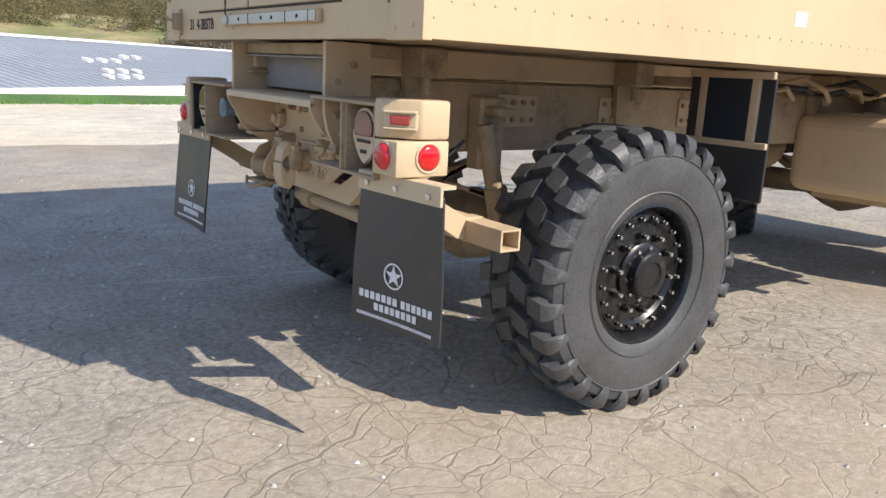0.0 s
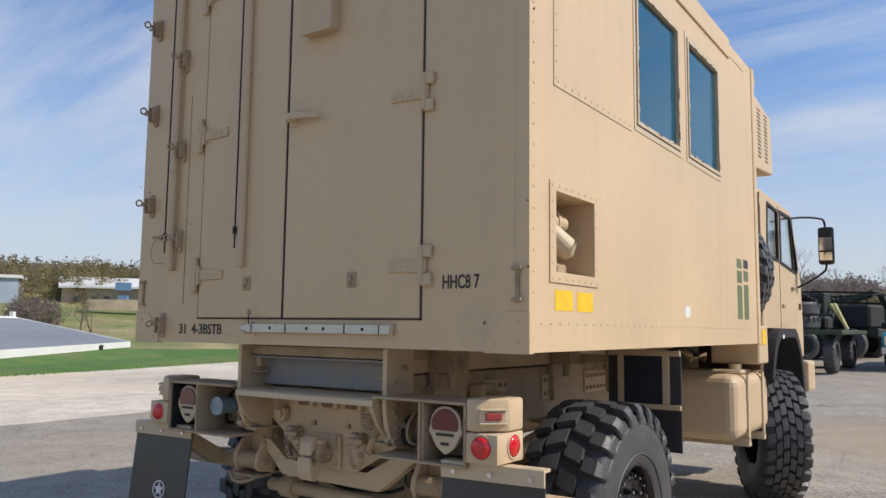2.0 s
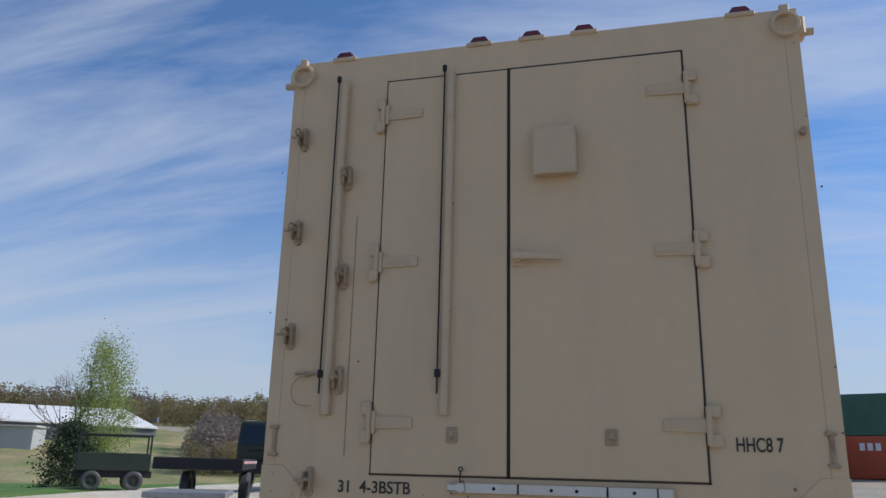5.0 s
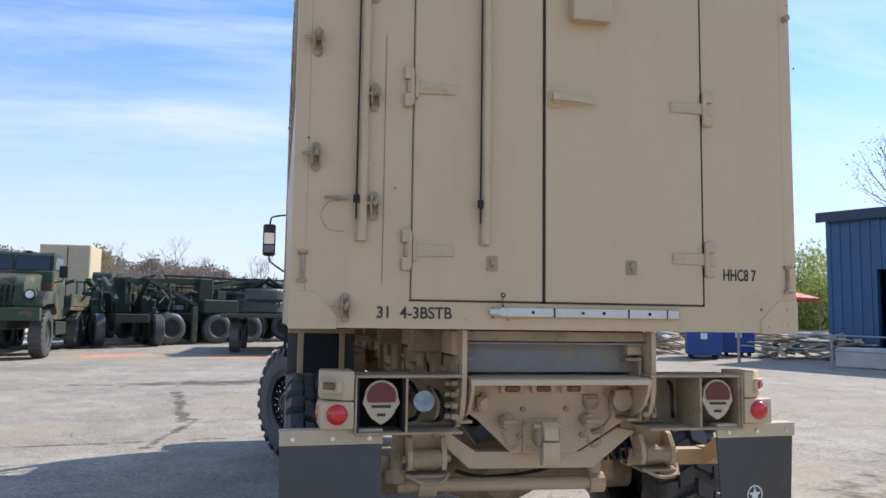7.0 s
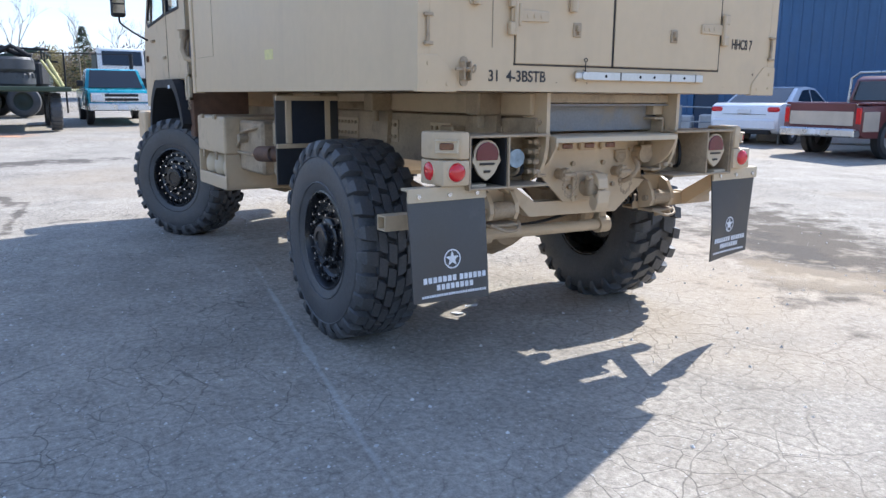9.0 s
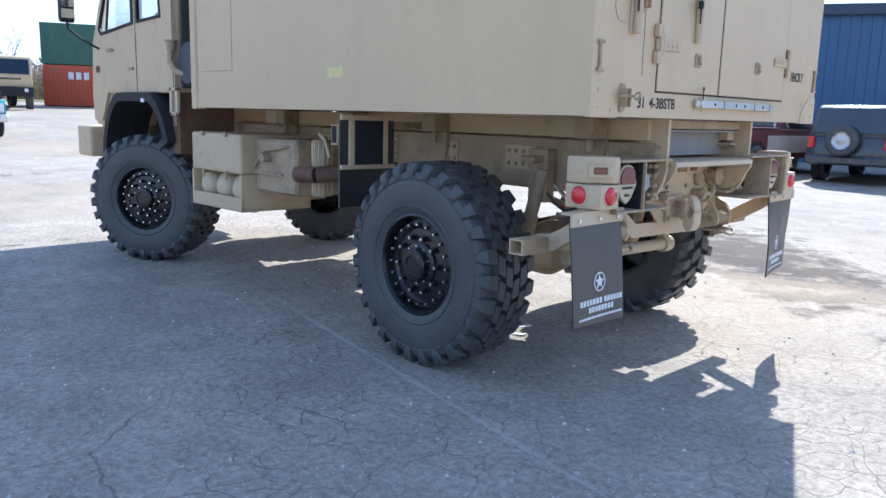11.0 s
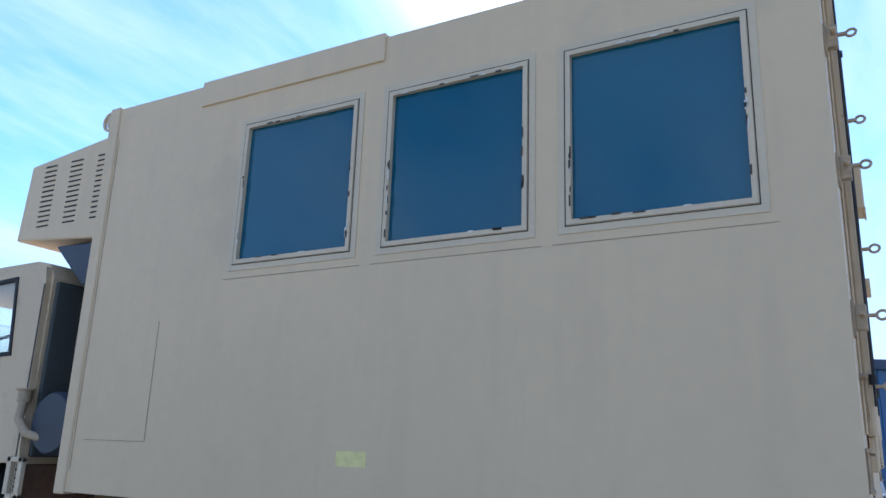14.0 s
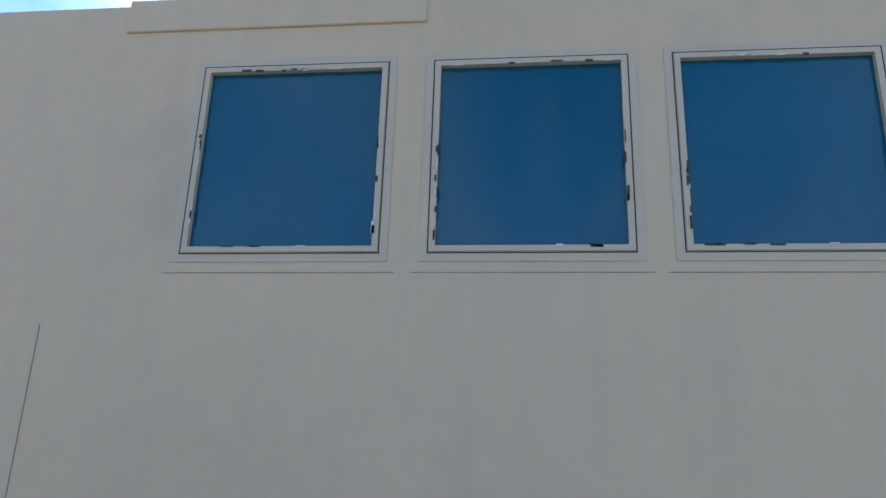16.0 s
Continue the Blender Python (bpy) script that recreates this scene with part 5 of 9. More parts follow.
# spare wheel carried upright behind the cab
copy_thing(wheel, pose(4.19, -0.66, 2.10, 0, 0, 90) @ pose(0, 0, 0, 0, 33, 0))

# ---- tanks and boxes along the frame ----
s = Shape()
s.box(3.47, 4.60, -1.14, -0.44, 0.75, 1.25, 0.085, seg=4)
tank = part("fuel_tank", s, TAN, truck, "tan steel fuel tank with straps")
for x in (3.78, 4.30):
    s = Shape()
    s.box(x, x + 0.05, -1.155, -0.48, 0.735, 0.75, 0.003)
    s.box(x, x + 0.05, -1.155, -1.141, 0.735, 1.262, 0.003)
    s.box(x, x + 0.05, -1.155, -0.48, 1.248, 1.262, 0.003)
    s.prism([(x - 0.02, 0.69), (x + 0.07, 0.69), (x + 0.05, 0.75), (x, 0.75)], "y", -1.155, -0.48)
    part("tank_strap", s, TAN_LIGHT, tank)
s = Shape()
s.box(3.90, 4.2, -1.08, -0.85, 1.245, 1.275, 0.01)
s.cyl((4.05, -1.0, 1.265), (4.05, -1.0, 1.32), 0.05, n=16)
part("filler_cap", s, TAN_LIGHT, tank)
s = Shape()
s.box(4.08, 4.42, -1.18, -0.80, 1.32, 1.64, 0.012)
part("tool_box", s, TAN, truck, "small tan tool box behind the cab")
s = Shape()
s.box(4.2, 4.34, -1.184, -1.179, 1.48, 1.61)
part("decal", s, YELLOW, truck)
for k in range(7):
    s = Shape()
    x = 2.5 + 0.2 * k
    s.pipe([(x, -0.55, 1.40), (x + 0.12, -0.72, 1.36 + 0.05 * (k % 3)), (x + 0.22, -0.80, 1.40), (x + 0.40, -0.74, 1.34 + 0.04 * (k % 2)), (x + 0.5, -0.6, 1.38)], 0.014, 8)
    part("air_line", s, CABLE if k % 2 else TAN_DIRTY, truck)

# air tank box on the left
s = Shape()
s.box(3.265, 4.085, 0.55, 1.17, 0.985, 1.295, 0.02, seg=2)
airbox = part("battery_box", s, TAN, truck, "tan battery box over three air tanks")
for x in (3.465, 3.845):
    s = Shape()
    s.box(x, x + 0.05, 1.168, 1.19, 1.27, 1.305, 0.004)
    catch = part("box_catch", s, TAN_DIRTY, airbox)
    s = Shape()
    s.box(x + 0.01, x + 0.035, 1.168, 1.185, 0.93, 1.0, 0.004)
    part("catch_hook", s, TAN_DIRTY, catch)
s = Shape()
s.box(3.265, 4.095, 0.55, 0.58, 0.70, 0.985)
s.box(3.265, 3.295, 0.55, 1.165, 0.70, 0.985)
s.box(4.065, 4.095, 0.55, 1.165, 0.70, 0.985)
s.box(3.265, 4.095, 0.55, 1.165, 0.69, 0.715, 0.004)
s.box(3.265, 4.095, 1.14, 1.168, 0.69, 0.80, 0.006)
part("tank_tray", s, TAN, airbox)
for x in (3.415, 3.680, 3.945):
    s = Shape()
    s.spin([(0.001, 1.135), (0.06, 1.13), (0.105, 1.10), (0.12, 1.05), (0.12, 0.65), (0.001, 0.6)], 24, (x, 0, 0.86))
    part("air_tank", s, TAN_LIGHT, airbox, smooth=40)
s = Shape()
s.box(2.68, 3.260, 0.60, 1.05, 0.86, 1.27, 0.02)
s.cyl((3.045, 1.05, 1.13), (3.045, 1.12, 1.13), 0.035, n=12)
s.box(2.85, 3.245, 1.05, 1.075, 1.0, 1.02, 0.004)
s.pipe([(3.245, 1.07, 1.05), (3.095, 1.075, 1.18), (2.8, 1.07, 1.22), (2.7, 1.0, 1.25)], 0.012, 8)
part("side_box", s, TAN_DIRTY, truck)
# heater canister with a slotted guard, and the exhaust
s = Shape()
s.cyl((2.500, 0.95, 0.885), (2.500, 0.95, 1.285), 0.068, n=20)
can = part("guard_canister", s, TAN_DIRTY, truck, "slotted tan exhaust guard canister")
for z0 in (0.90, 1.11):
    for k in range(14):
        a = 2 * math.pi * k / 14
        s = Shape()
        cx, cy = 2.500 + 0.069 * math.cos(a), 0.95 + 0.069 * math.sin(a)
        s.box(cx - 0.004, cx + 0.004, cy - 0.004, cy + 0.004, z0, z0 + 0.155)
        part("guard_slot", s, TAN_LIGHT, can)
s = Shape()
s.cyl((2.575, 1.104, 1.038), (2.40, 1.060, 1.045), 0.058, n=18, caps=False)
s.cyl((2.575, 1.104, 1.038), (2.41, 1.062, 1.045), 0.050, n=18, caps=False)
s.cyl((2.405, 1.062, 1.045), (2.06, 0.62, 1.09), 0.058, n=18)
part("exhaust_pipe", s, EXHAUST, truck, "rust-brown exhaust pipe", smooth=40)
s = Shape()
s.pipe(bend([(2.54, 0.92, 1.29), (2.52, 0.96, 1.325), (2.44, 1.0, 1.32), (2.385, 1.0, 1.27), (2.34, 1.0, 1.17)]), 0.011, 8)
part("guard_wire", s, TAN_LIGHT, truck)
s = Shape()
s.box(2.140, 2.215, 1.060, 1.072, 1.265, 1.405, 0.004)
plate = part("small_plate", s, TAN_LIGHT, truck, "small dark plate with a pale border")
s = Shape()
s.box(2.152, 2.203, 1.0722, 1.0745, 1.278, 1.392)
part("plate_face", s, BLACK_MATT, plate)
s = Shape()
for k in range(14):
    s.ring((4.42, 1.15, 1.66 - 0.024 * k), (1, 0, 0) if k % 2 else (0, 1, 0), 0.012, 0.0035, 8, 5)
part("chain", s, TAN_LIGHT, truck)
# air cleaner drum behind the cab
s = Shape()
s.spin([(0.001, 0.86), (0.17, 0.86), (0.185, 0.88), (0.185, 1.12), (0.17, 1.14), (0.001, 1.145)], 28, (4.19, 0, 1.86))
part("air_cleaner", s, BLUE_GREY, truck, "dark blue-grey drum behind the cab", smooth=40)
s = Shape()
s.pipe([(4.44, 1.16, 2.0), (4.43, 1.18, 1.88), (4.36, 1.17, 1.80), (4.28, 1.12, 1.77), (4.2, 1.05, 1.80)], 0.026, 10)
s.cyl((4.44, 1.16, 1.98), (4.44, 1.16, 2.05), 0.04, n=12)
s.cyl((4.44, 1.16, 2.05), (4.44, 1.16, 2.06), 0.055, n=12)
part("intake_pipe", s, TAN_DIRTY, truck, smooth=40)
s = Shape()
s.box(4.36, 4.40, 1.13, 1.16, 1.42, 1.66, 0.004)
s.box(4.47, 4.51, 1.13, 1.16, 1.42, 1.66, 0.004)
s.box(4.36, 4.51, 1.13, 1.16, 1.63, 1.66, 0.004)
s.box(4.36, 4.51, 1.13, 1.16, 1.42, 1.45, 0.004)
part("step_loop", s, TAN_LIGHT, truck)

# ---- cab ----
s = Shape()
s.prism([(4.44, 1.62), (4.44, 2.20), (6.335, 2.20), (6.38, 2.12), (6.44, 1.60), (6.42, 1.30), (6.16, 1.30), (6.08, 1.45), (5.98, 1.60)], "y", -1.10, 1.10)
s.prism([(4.44, 2.755), (4.50, 2.86), (4.64, 2.89), (5.80, 2.87), (5.98, 2.80), (5.965, 2.765)], "y", -1.10, 1.10, 0.01)
s.box(4.44, 4.49, -1.10, 1.10, 2.20, 2.76)
cab = part("cab", s, TAN, truck, "tan flat-faced tilt cab with a black wheel arch")
for side in (1, -1):
    yo = side * 1.102
    s = Shape()
    for outline in ([(4.44, 1.625), (6.0, 1.625), (6.10, 1.45), (6.18, 1.34), (6.39, 1.34), (6.41, 1.6), (6.35, 2.12), (6.31, 2.19), (6.10, 2.19), (5.29, 2.25), (5.215, 2.255), (4.69, 2.27), (4.455, 2.27)],
                    [(4.455, 2.27), (4.69, 2.27), (4.75, 2.785), (4.48, 2.83), (4.46, 2.73)],
                    [(5.215, 2.255), (5.29, 2.25), (5.29, 2.775), (5.215, 2.76)],
                    [(6.10, 2.19), (6.31, 2.19), (5.97, 2.78), (5.84, 2.78), (5.90, 2.74), (6.18, 2.25)],
                    [(4.75, 2.785), (5.215, 2.76), (5.29, 2.775), (5.84, 2.78), (5.97, 2.78), (5.80, 2.83), (4.48, 2.83)]):
        s.prism(outline, "y", side * 1.075, side * 1.135)
    part("cab_side", s, TAN, cab)
    for outline in ([(4.69, 2.27), (5.215, 2.255), (5.215, 2.76), (4.75, 2.785)], [(5.29, 2.25), (6.10, 2.19), (6.18, 2.25), (5.90, 2.74), (5.84, 2.78), (5.29, 2.775)]):
        cxm = sum(p[0] for p in outline) / len(outline)
        czm = sum(p[1] for p in outline) / len(outline)
        opening = [(cxm + (x - cxm) * 0.90, czm + (z - czm) * 0.90) for x, z in outline]
        s = Shape()
        for k in range(len(outline)):
            j = (k + 1) % len(outline)
            s.prism([outline[k], outline[j], opening[j], opening[k]], "y", side * 1.115, side * 1.143)
        part("window_seal", s, BLACK_MATT, cab, "black rubber window seal")
        s = Shape()
        s.prism([(cxm + (x - cxm) * 0.905, czm + (z - czm) * 0.905) for x, z in outline], "y", side * 1.124, side * 1.130)
        o = part("cab_pane", s, PANE_CAB, cab, "clear cab side glass")
        o.visible_shadow = False
    s = Shape()
    s.prism([(5.965, 2.23), (5.985, 2.228), (5.835, 2.76), (5.815, 2.76)], "y", side * 1.118, side * 1.140)
    part("vent_window_bar", s, BLACK_MATT, cab, "black vent window bar")
    s = Shape()
    s.box(4.86, 4.98, side * 0.55 - 0.24, side * 0.55 + 0.24, 2.20, 2.62, 0.05, seg=2)
    part("cab_seat", s, BLACK_MATT, cab, "black seat back")
    for x0, ztop in ((5.246, 2.80), (4.46, 2.72)):
        s = Shape()
        s.box(x0, x0 + 0.012, side * 1.134, side * 1.1375, 1.63, ztop)
        part("door_seam", s, SEAM, cab)
    s = Shape()
    s.box(5.32, 5.44, side * 1.134, side * 1.15, 1.83, 1.86, 0.006)
    s.box(5.80, 5.92, side * 1.134, side * 1.165, 2.02, 2.05, 0.008)
    part("cab_handle", s, TAN_DIRTY, cab)
    s = Shape()
    s.cyl((6.22, side * 1.134, 1.86), (6.22, side * 1.15, 1.86), 0.035, n=16)
    part("side_marker", s, AMBER, cab)
    # wheel arch
    s = Shape()
    n = 26
    arch = [(5.235 + 0.82 * math.copysign(abs(math.cos(radians(a))) ** 0.72, math.cos(radians(a))), 0.62 + 1.0 * min(1.0, 1.05 * math.sin(radians(a)) ** 0.8)) for a in np.linspace(8, 152, n)]
    inner = [(5.235 + 0.74 * math.copysign(abs(math.cos(radians(a))) ** 0.72, math.cos(radians(a))), 0.62 + 0.92 * min(1.0, 1.05 * math.sin(radians(a)) ** 0.8)) for a in np.linspace(8, 152, n)]
    s.prism(arch + inner[::-1], "y", side * 0.80, side * 1.20)
    liner = [p for p in inner if p[0] > 5.15]
    t = Shape()
    t.prism(liner + [(5.15, 0.80)], "y", side * 0.70, side * 0.73)
    part("arch_liner", t, BLACK_MATT, cab)
    part("wheel_arch", s, BLACK_MATT, cab, "black rubber wheel arch")
    s = Shape()
    s.box(4.95, 5.02, side * 1.199, side * 1.204, 1.53, 1.565)
    part("decal", s, WHITE, cab)
    s = Shape()
    s.box(4.42, 4.56, side * 0.60, side * 1.12, 1.08, 1.62, 0.01)
    part("arch_liner", s, EXHAUST, cab, "brown dusty inner wing")
    # mirror on its arm
    s = Shape()
    s.pipe(bend([(5.86, side * 1.08, 2.76), (6.04, side * 1.22, 2.79), (6.18, side * 1.34, 2.79), (6.245, side * 1.395, 2.75), (6.245, side * 1.40, 2.50), (6.245, side * 1.40, 2.28), (6.235, side * 1.37, 2.22), (6.21, side * 1.25, 2.13), (6.17, side * 1.135, 2.06)], 4), 0.011, 8)
    arm = part("mirror_arm", s, BLACK_MATT, cab)
    s = Shape()
    s.box(6.215, 6.275, side * 1.405 - 0.075, side * 1.405 + 0.075, 2.30, 2.70, 0.03, seg=3)
    part("mirror_housing", s, BLACK, cab, "black mirror housing")
    for z0, z1 in ((2.45, 2.585), (2.345, 2.43)):
        s = Shape()
        s.prism([(6.190, z1), (6.213, z1), (6.213, z0), (6.209, z0)], "y", side * 1.405 - 0.058, side * 1.405 + 0.058)
        part("mirror_glass", s, MIRROR, cab, "mirror glass")
s = Shape()
s.prism([(-1.0, 2.15), (1.0, 2.15), (0.92, 2.72), (-0.92, 2.72)], "x", 0.0, 0.012)
wind = part("windscreen", s, PANE_CAB, cab)
wind.visible_shadow = False
wind.matrix_basis = Matrix.Translation((6.375, 0, 2.14)) @ Matrix.Rotation(radians(-31), 4, "Y") @ Matrix.Translation((0, 0, -2.14))
s = Shape()
s.box(6.45, 6.85, -1.17, 1.17, 0.95, 1.28, 0.03, seg=2)
part("front_bumper", s, TAN, truck)
s = Shape()
s.box(6.2, 6.46, -1.05, 1.05, 0.92, 1.34, 0.03)
part("radiator_guard", s, TAN_DIRTY, truck)
s = Shape()
s.ring((5.72, 0.55, 2.36), (0.75, 0, 0.66), 0.21, 0.014, 28, 6)
part("steering_wheel", s, BLACK_MATT, cab)
# dark grey sheet over the cab's rear wall
s = Shape()
s.box(4.405, 4.4385, -1.085, 1.085, 1.66, 2.74, 0.012, seg=2)
part("cab_back", s, CAB_BACK, cab, "dark grey rear wall of the cab")


# ---- ground ----
def ground_material(name, base, speck, crack=True, stains=()):
    m = bpy.data.materials.new(name)
    m.use_nodes = True
    nt = m.node_tree
    b = nt.nodes["Principled BSDF"]
    b.inputs["Roughness"].default_value = 0.9
    b.inputs["Specular IOR Level"].default_value = 0.25
    link, node = nt.links.new, nt.nodes.new
    tc = node("ShaderNodeTexCoord")

    def noise_tex(scale, detail=6, rough=0.6):
        n = node("ShaderNodeTexNoise")
        n.inputs["Scale"].default_value, n.inputs["Detail"].default_value, n.inputs["Roughness"].default_value = scale, detail, rough
        link(tc.outputs["Object"], n.inputs["Vector"])
        return n

    def ranged(src, a, b2, c, d):
        r = node("ShaderNodeMapRange")
        for k, v in zip((1, 2, 3, 4), (a, b2, c, d)):
            r.inputs[k].default_value = v
        link(src, r.inputs[0])
        return r.outputs[0]

    def times(a, b2):
        mm = node("ShaderNodeMath")
        mm.operation = "MULTIPLY"
        link(a, mm.inputs[0])
        link(b2, mm.inputs[1])
        return mm.outputs[0]

    big, mid, fine, grit = noise_tex(0.22, 6), noise_tex(1.9, 6), noise_tex(26, 3, 0.7), noise_tex(95, 2, 0.8)
    f = times(times(ranged(big.outputs["Fac"], 0.3, 0.7, 0.80, 1.18), ranged(mid.outputs["Fac"], 0.3, 0.7, 0.82, 1.15)), times(ranged(fine.outputs["Fac"], 0.25, 0.75, 0.62, 1.34), ranged(grit.outputs["Fac"], 0.3, 0.7, 0.85, 1.14)))
    # aggregate chips
    vor = node("ShaderNodeTexVoronoi")
    vor.inputs["Scale"].default_value = 34
    link(tc.outputs["Object"], vor.inputs["Vector"])
    chips = ranged(vor.outputs["Distance"], 0.16, 0.24, 1.0, 0.0)
    pick = ranged(vor.outputs["Color"], 0.54, 0.60, 0.0, 1.0)
    chip = times(chips, pick)
    height = f
    if crack:
        wob = noise_tex(1.7, 3, 0.5)
        addv = node("ShaderNodeVectorMath")
        addv.operation = "ADD"
        sc = node("ShaderNodeVectorMath")
        sc.operation = "SCALE"
        sc.inputs["Scale"].default_value = 0.36
        link(wob.outputs["Color"], sc.inputs[0])
        link(tc.outputs["Object"], addv.inputs[0])
        link(sc.outputs[0], addv.inputs[1])
        masks = []
        for scale, w, region in ((0.55, 0.0045, (0.42, 0.60)), (2.7, 0.012, (0.36, 0.62)), (5.6, 0.022, (0.46, 0.60))):
            v = node("ShaderNodeTexVoronoi")
            v.feature = "DISTANCE_TO_EDGE"
            v.inputs["Scale"].default_value = scale
            link(addv.outputs[0], v.inputs["Vector"])
            line = ranged(v.outputs["Distance"], w * 0.25, w, 1.0, 0.0)
            reg = noise_tex(0.35 if scale < 2 else 0.5, 3)
            masks.append(times(line, ranged(reg.outputs["Fac"], region[0], region[1], 0.12, 1.0)))
        both = node("ShaderNodeMath")
        both.operation = "MAXIMUM"
        link(masks[0], both.inputs[0])
        link(masks[1], both.inputs[1])
        mx = node("ShaderNodeMath")
        mx.operation = "MAXIMUM"
        link(both.outputs[0], mx.inputs[0])
        link(masks[2], mx.inputs[1])
        cracked = ranged(mx.outputs[0], 0.0, 1.0, 1.0, 0.52)
        f = times(f, cracked)
        height = times(f, ranged(mx.outputs[0], 0.0, 1.0, 1.0, 0.0))
    col = node("ShaderNodeVectorMath")
    col.operation = "SCALE"
    col.inputs[0].default_value = base
    link(f, col.inputs["Scale"])
    mixc = node("ShaderNodeMixRGB")
    mixc.inputs[2].default_value = (*speck, 1)
    half = node("ShaderNodeMath")
    half.operation, half.inputs[1].default_value = "MULTIPLY", 0.7
    link(chip, half.inputs[0])
    link(half.outputs[0], mixc.inputs[0])
    link(col.outputs[0], mixc.inputs[1])
    # rust-coloured dust drifts
    dust = noise_tex(0.16, 4)
    mixd = node("ShaderNodeMixRGB")
    mixd.inputs[2].default_value = (base[0] * 1.12, base[1] * 1.0, base[2] * 0.84, 1)
    link(ranged(dust.outputs["Fac"], 0.5, 0.68, 0.0, 0.7), mixd.inputs[0])
    link(mixc.outputs[0], mixd.inputs[1])
    last = mixd.outputs[0]
    # spilt dirt, dust and old joints: ragged long patches at their own places
    for cx, cy, turn, half_l, half_w, colour, amount, edge in stains:
        mp = node("ShaderNodeMapping")
        mp.vector_type = "TEXTURE"
        mp.inputs["Location"].default_value = (cx, cy, 0)
        mp.inputs["Rotation"].default_value = (0, 0, radians(turn))
        mp.inputs["Scale"].default_value = (half_l, half_w, 50)
        link(tc.outputs["Object"], mp.inputs[0])
        ln = node("ShaderNodeVectorMath")
        ln.operation = "LENGTH"
        link(mp.outputs[0], ln.inputs[0])
        rag = noise_tex(2.6, 6, 0.65)
        ad = node("ShaderNodeMath")
        ad.operation = "ADD"
        link(ln.outputs["Value"], ad.inputs[0])
        link(ranged(rag.outputs["Fac"], 0.3, 0.7, -edge, edge), ad.inputs[1])
        mk = node("ShaderNodeMixRGB")
        mk.inputs[2].default_value = (*colour, 1)
        link(ranged(ad.outputs[0], 0.45, 1.0, amount, 0.0), mk.inputs[0])
        link(last, mk.inputs[1])
        last = mk.outputs[0]
    link(last, b.inputs["Base Color"])
    bp = node("ShaderNodeBump")
    bp.inputs["Strength"].default_value, bp.inputs["Distance"].default_value = 0.40, 0.010
    link(height, bp.inputs["Height"])
    link(bp.outputs[0], b.inputs["Normal"])
    return m


STAINS = [(1.6, -4.1, -42, 3.1, 1.1, (0.105, 0.085, 0.064), 1.0, 0.6), (1.2, -3.5, -38, 1.6, 0.3, (0.07, 0.06, 0.05), 0.7, 0.8),
          (20.9, 6.0, 95, 1.5, 1.1, (0.66, 0.33, 0.18), 0.75, 0.6), (20.2, 2.5, 85, 1.2, 0.9, (0.66, 0.33, 0.18), 0.75, 0.6), (13.0, 2.2, 97, 2.6, 0.5, (0.10, 0.085, 0.07), 0.9, 0.7),
          (9.6, 2.75, 8, 2.4, 0.10, (0.08, 0.066, 0.052), 0.75, 1.1), (7.0, 2.5, 170, 1.2, 0.07, (0.08, 0.066, 0.052), 0.75, 1.1), (6.2, 3.6, 98, 1.7, 0.07, (0.09, 0.075, 0.06), 0.7, 1.2), (16.5, 7.0, 80, 2.4, 0.6, (0.20, 0.175, 0.145), 0.6, 0.7),
          (1.3, 1.32, 169, 2.3, 0.022, (0.56, 0.55, 0.52), 0.32, 0.5), (-1.0, -3.6, 40, 1.0, 0.7, (0.50, 0.40, 0.27), 0.45, 0.8), (0.6, -2.9, 10, 0.8, 0.5, (0.50, 0.40, 0.27), 0.4, 0.8)]
ASPHALT = ground_material("old_asphalt", (0.352, 0.315, 0.262), (0.53, 0.50, 0.455), stains=STAINS)
GRAVEL = ground_material("pale_gravel", (0.62, 0.555, 0.45), (0.72, 0.59, 0.50), crack=False)
GRASS = material("mown_grass", (0.075, 0.16, 0.025), 0.9, var=0.25, grain=0.3, scale=0.7, bump=0.8, bump_scale=25, spots=((0.17, 0.17, 0.06), 0.25, 0.5, 0.75))
FIELD = material("spring_field", (0.30, 0.255, 0.125), 0.95, var=0.3, grain=0.3, scale=0.15, spots=((0.145, 0.19, 0.055), 0.11, 0.42, 0.62))


def sheet(name, xs, ys, mat, lift, label, kind="structure"):
    s = Shape()
    grid = [[s.bm.verts.new((x, y, ground_height(x, y) + lift)) for y in ys] for x in xs]
    for i in range(len(xs) - 1):
        for j in range(len(ys) - 1):
            s.bm.faces.new([grid[i][j], grid[i + 1][j], grid[i + 1][j + 1], grid[i][j + 1]])
    ob = part(name, s, mat)
    ob.data.shade_smooth()
    return tagged(ob, label, "ground", kind=kind)


def spread(near, far, n):
    """Steps that widen away from the middle."""
    t = np.linspace(-1, 1, n)
    return [float(np.sign(v) * (near * abs(v) + (far - near) * abs(v) ** 4)) for v in t]


sheet("ground", spread(60, 900, 121), spread(60, 900, 121), ASPHALT, 0.0, "cracked pale grey asphalt yard with gritty patches")


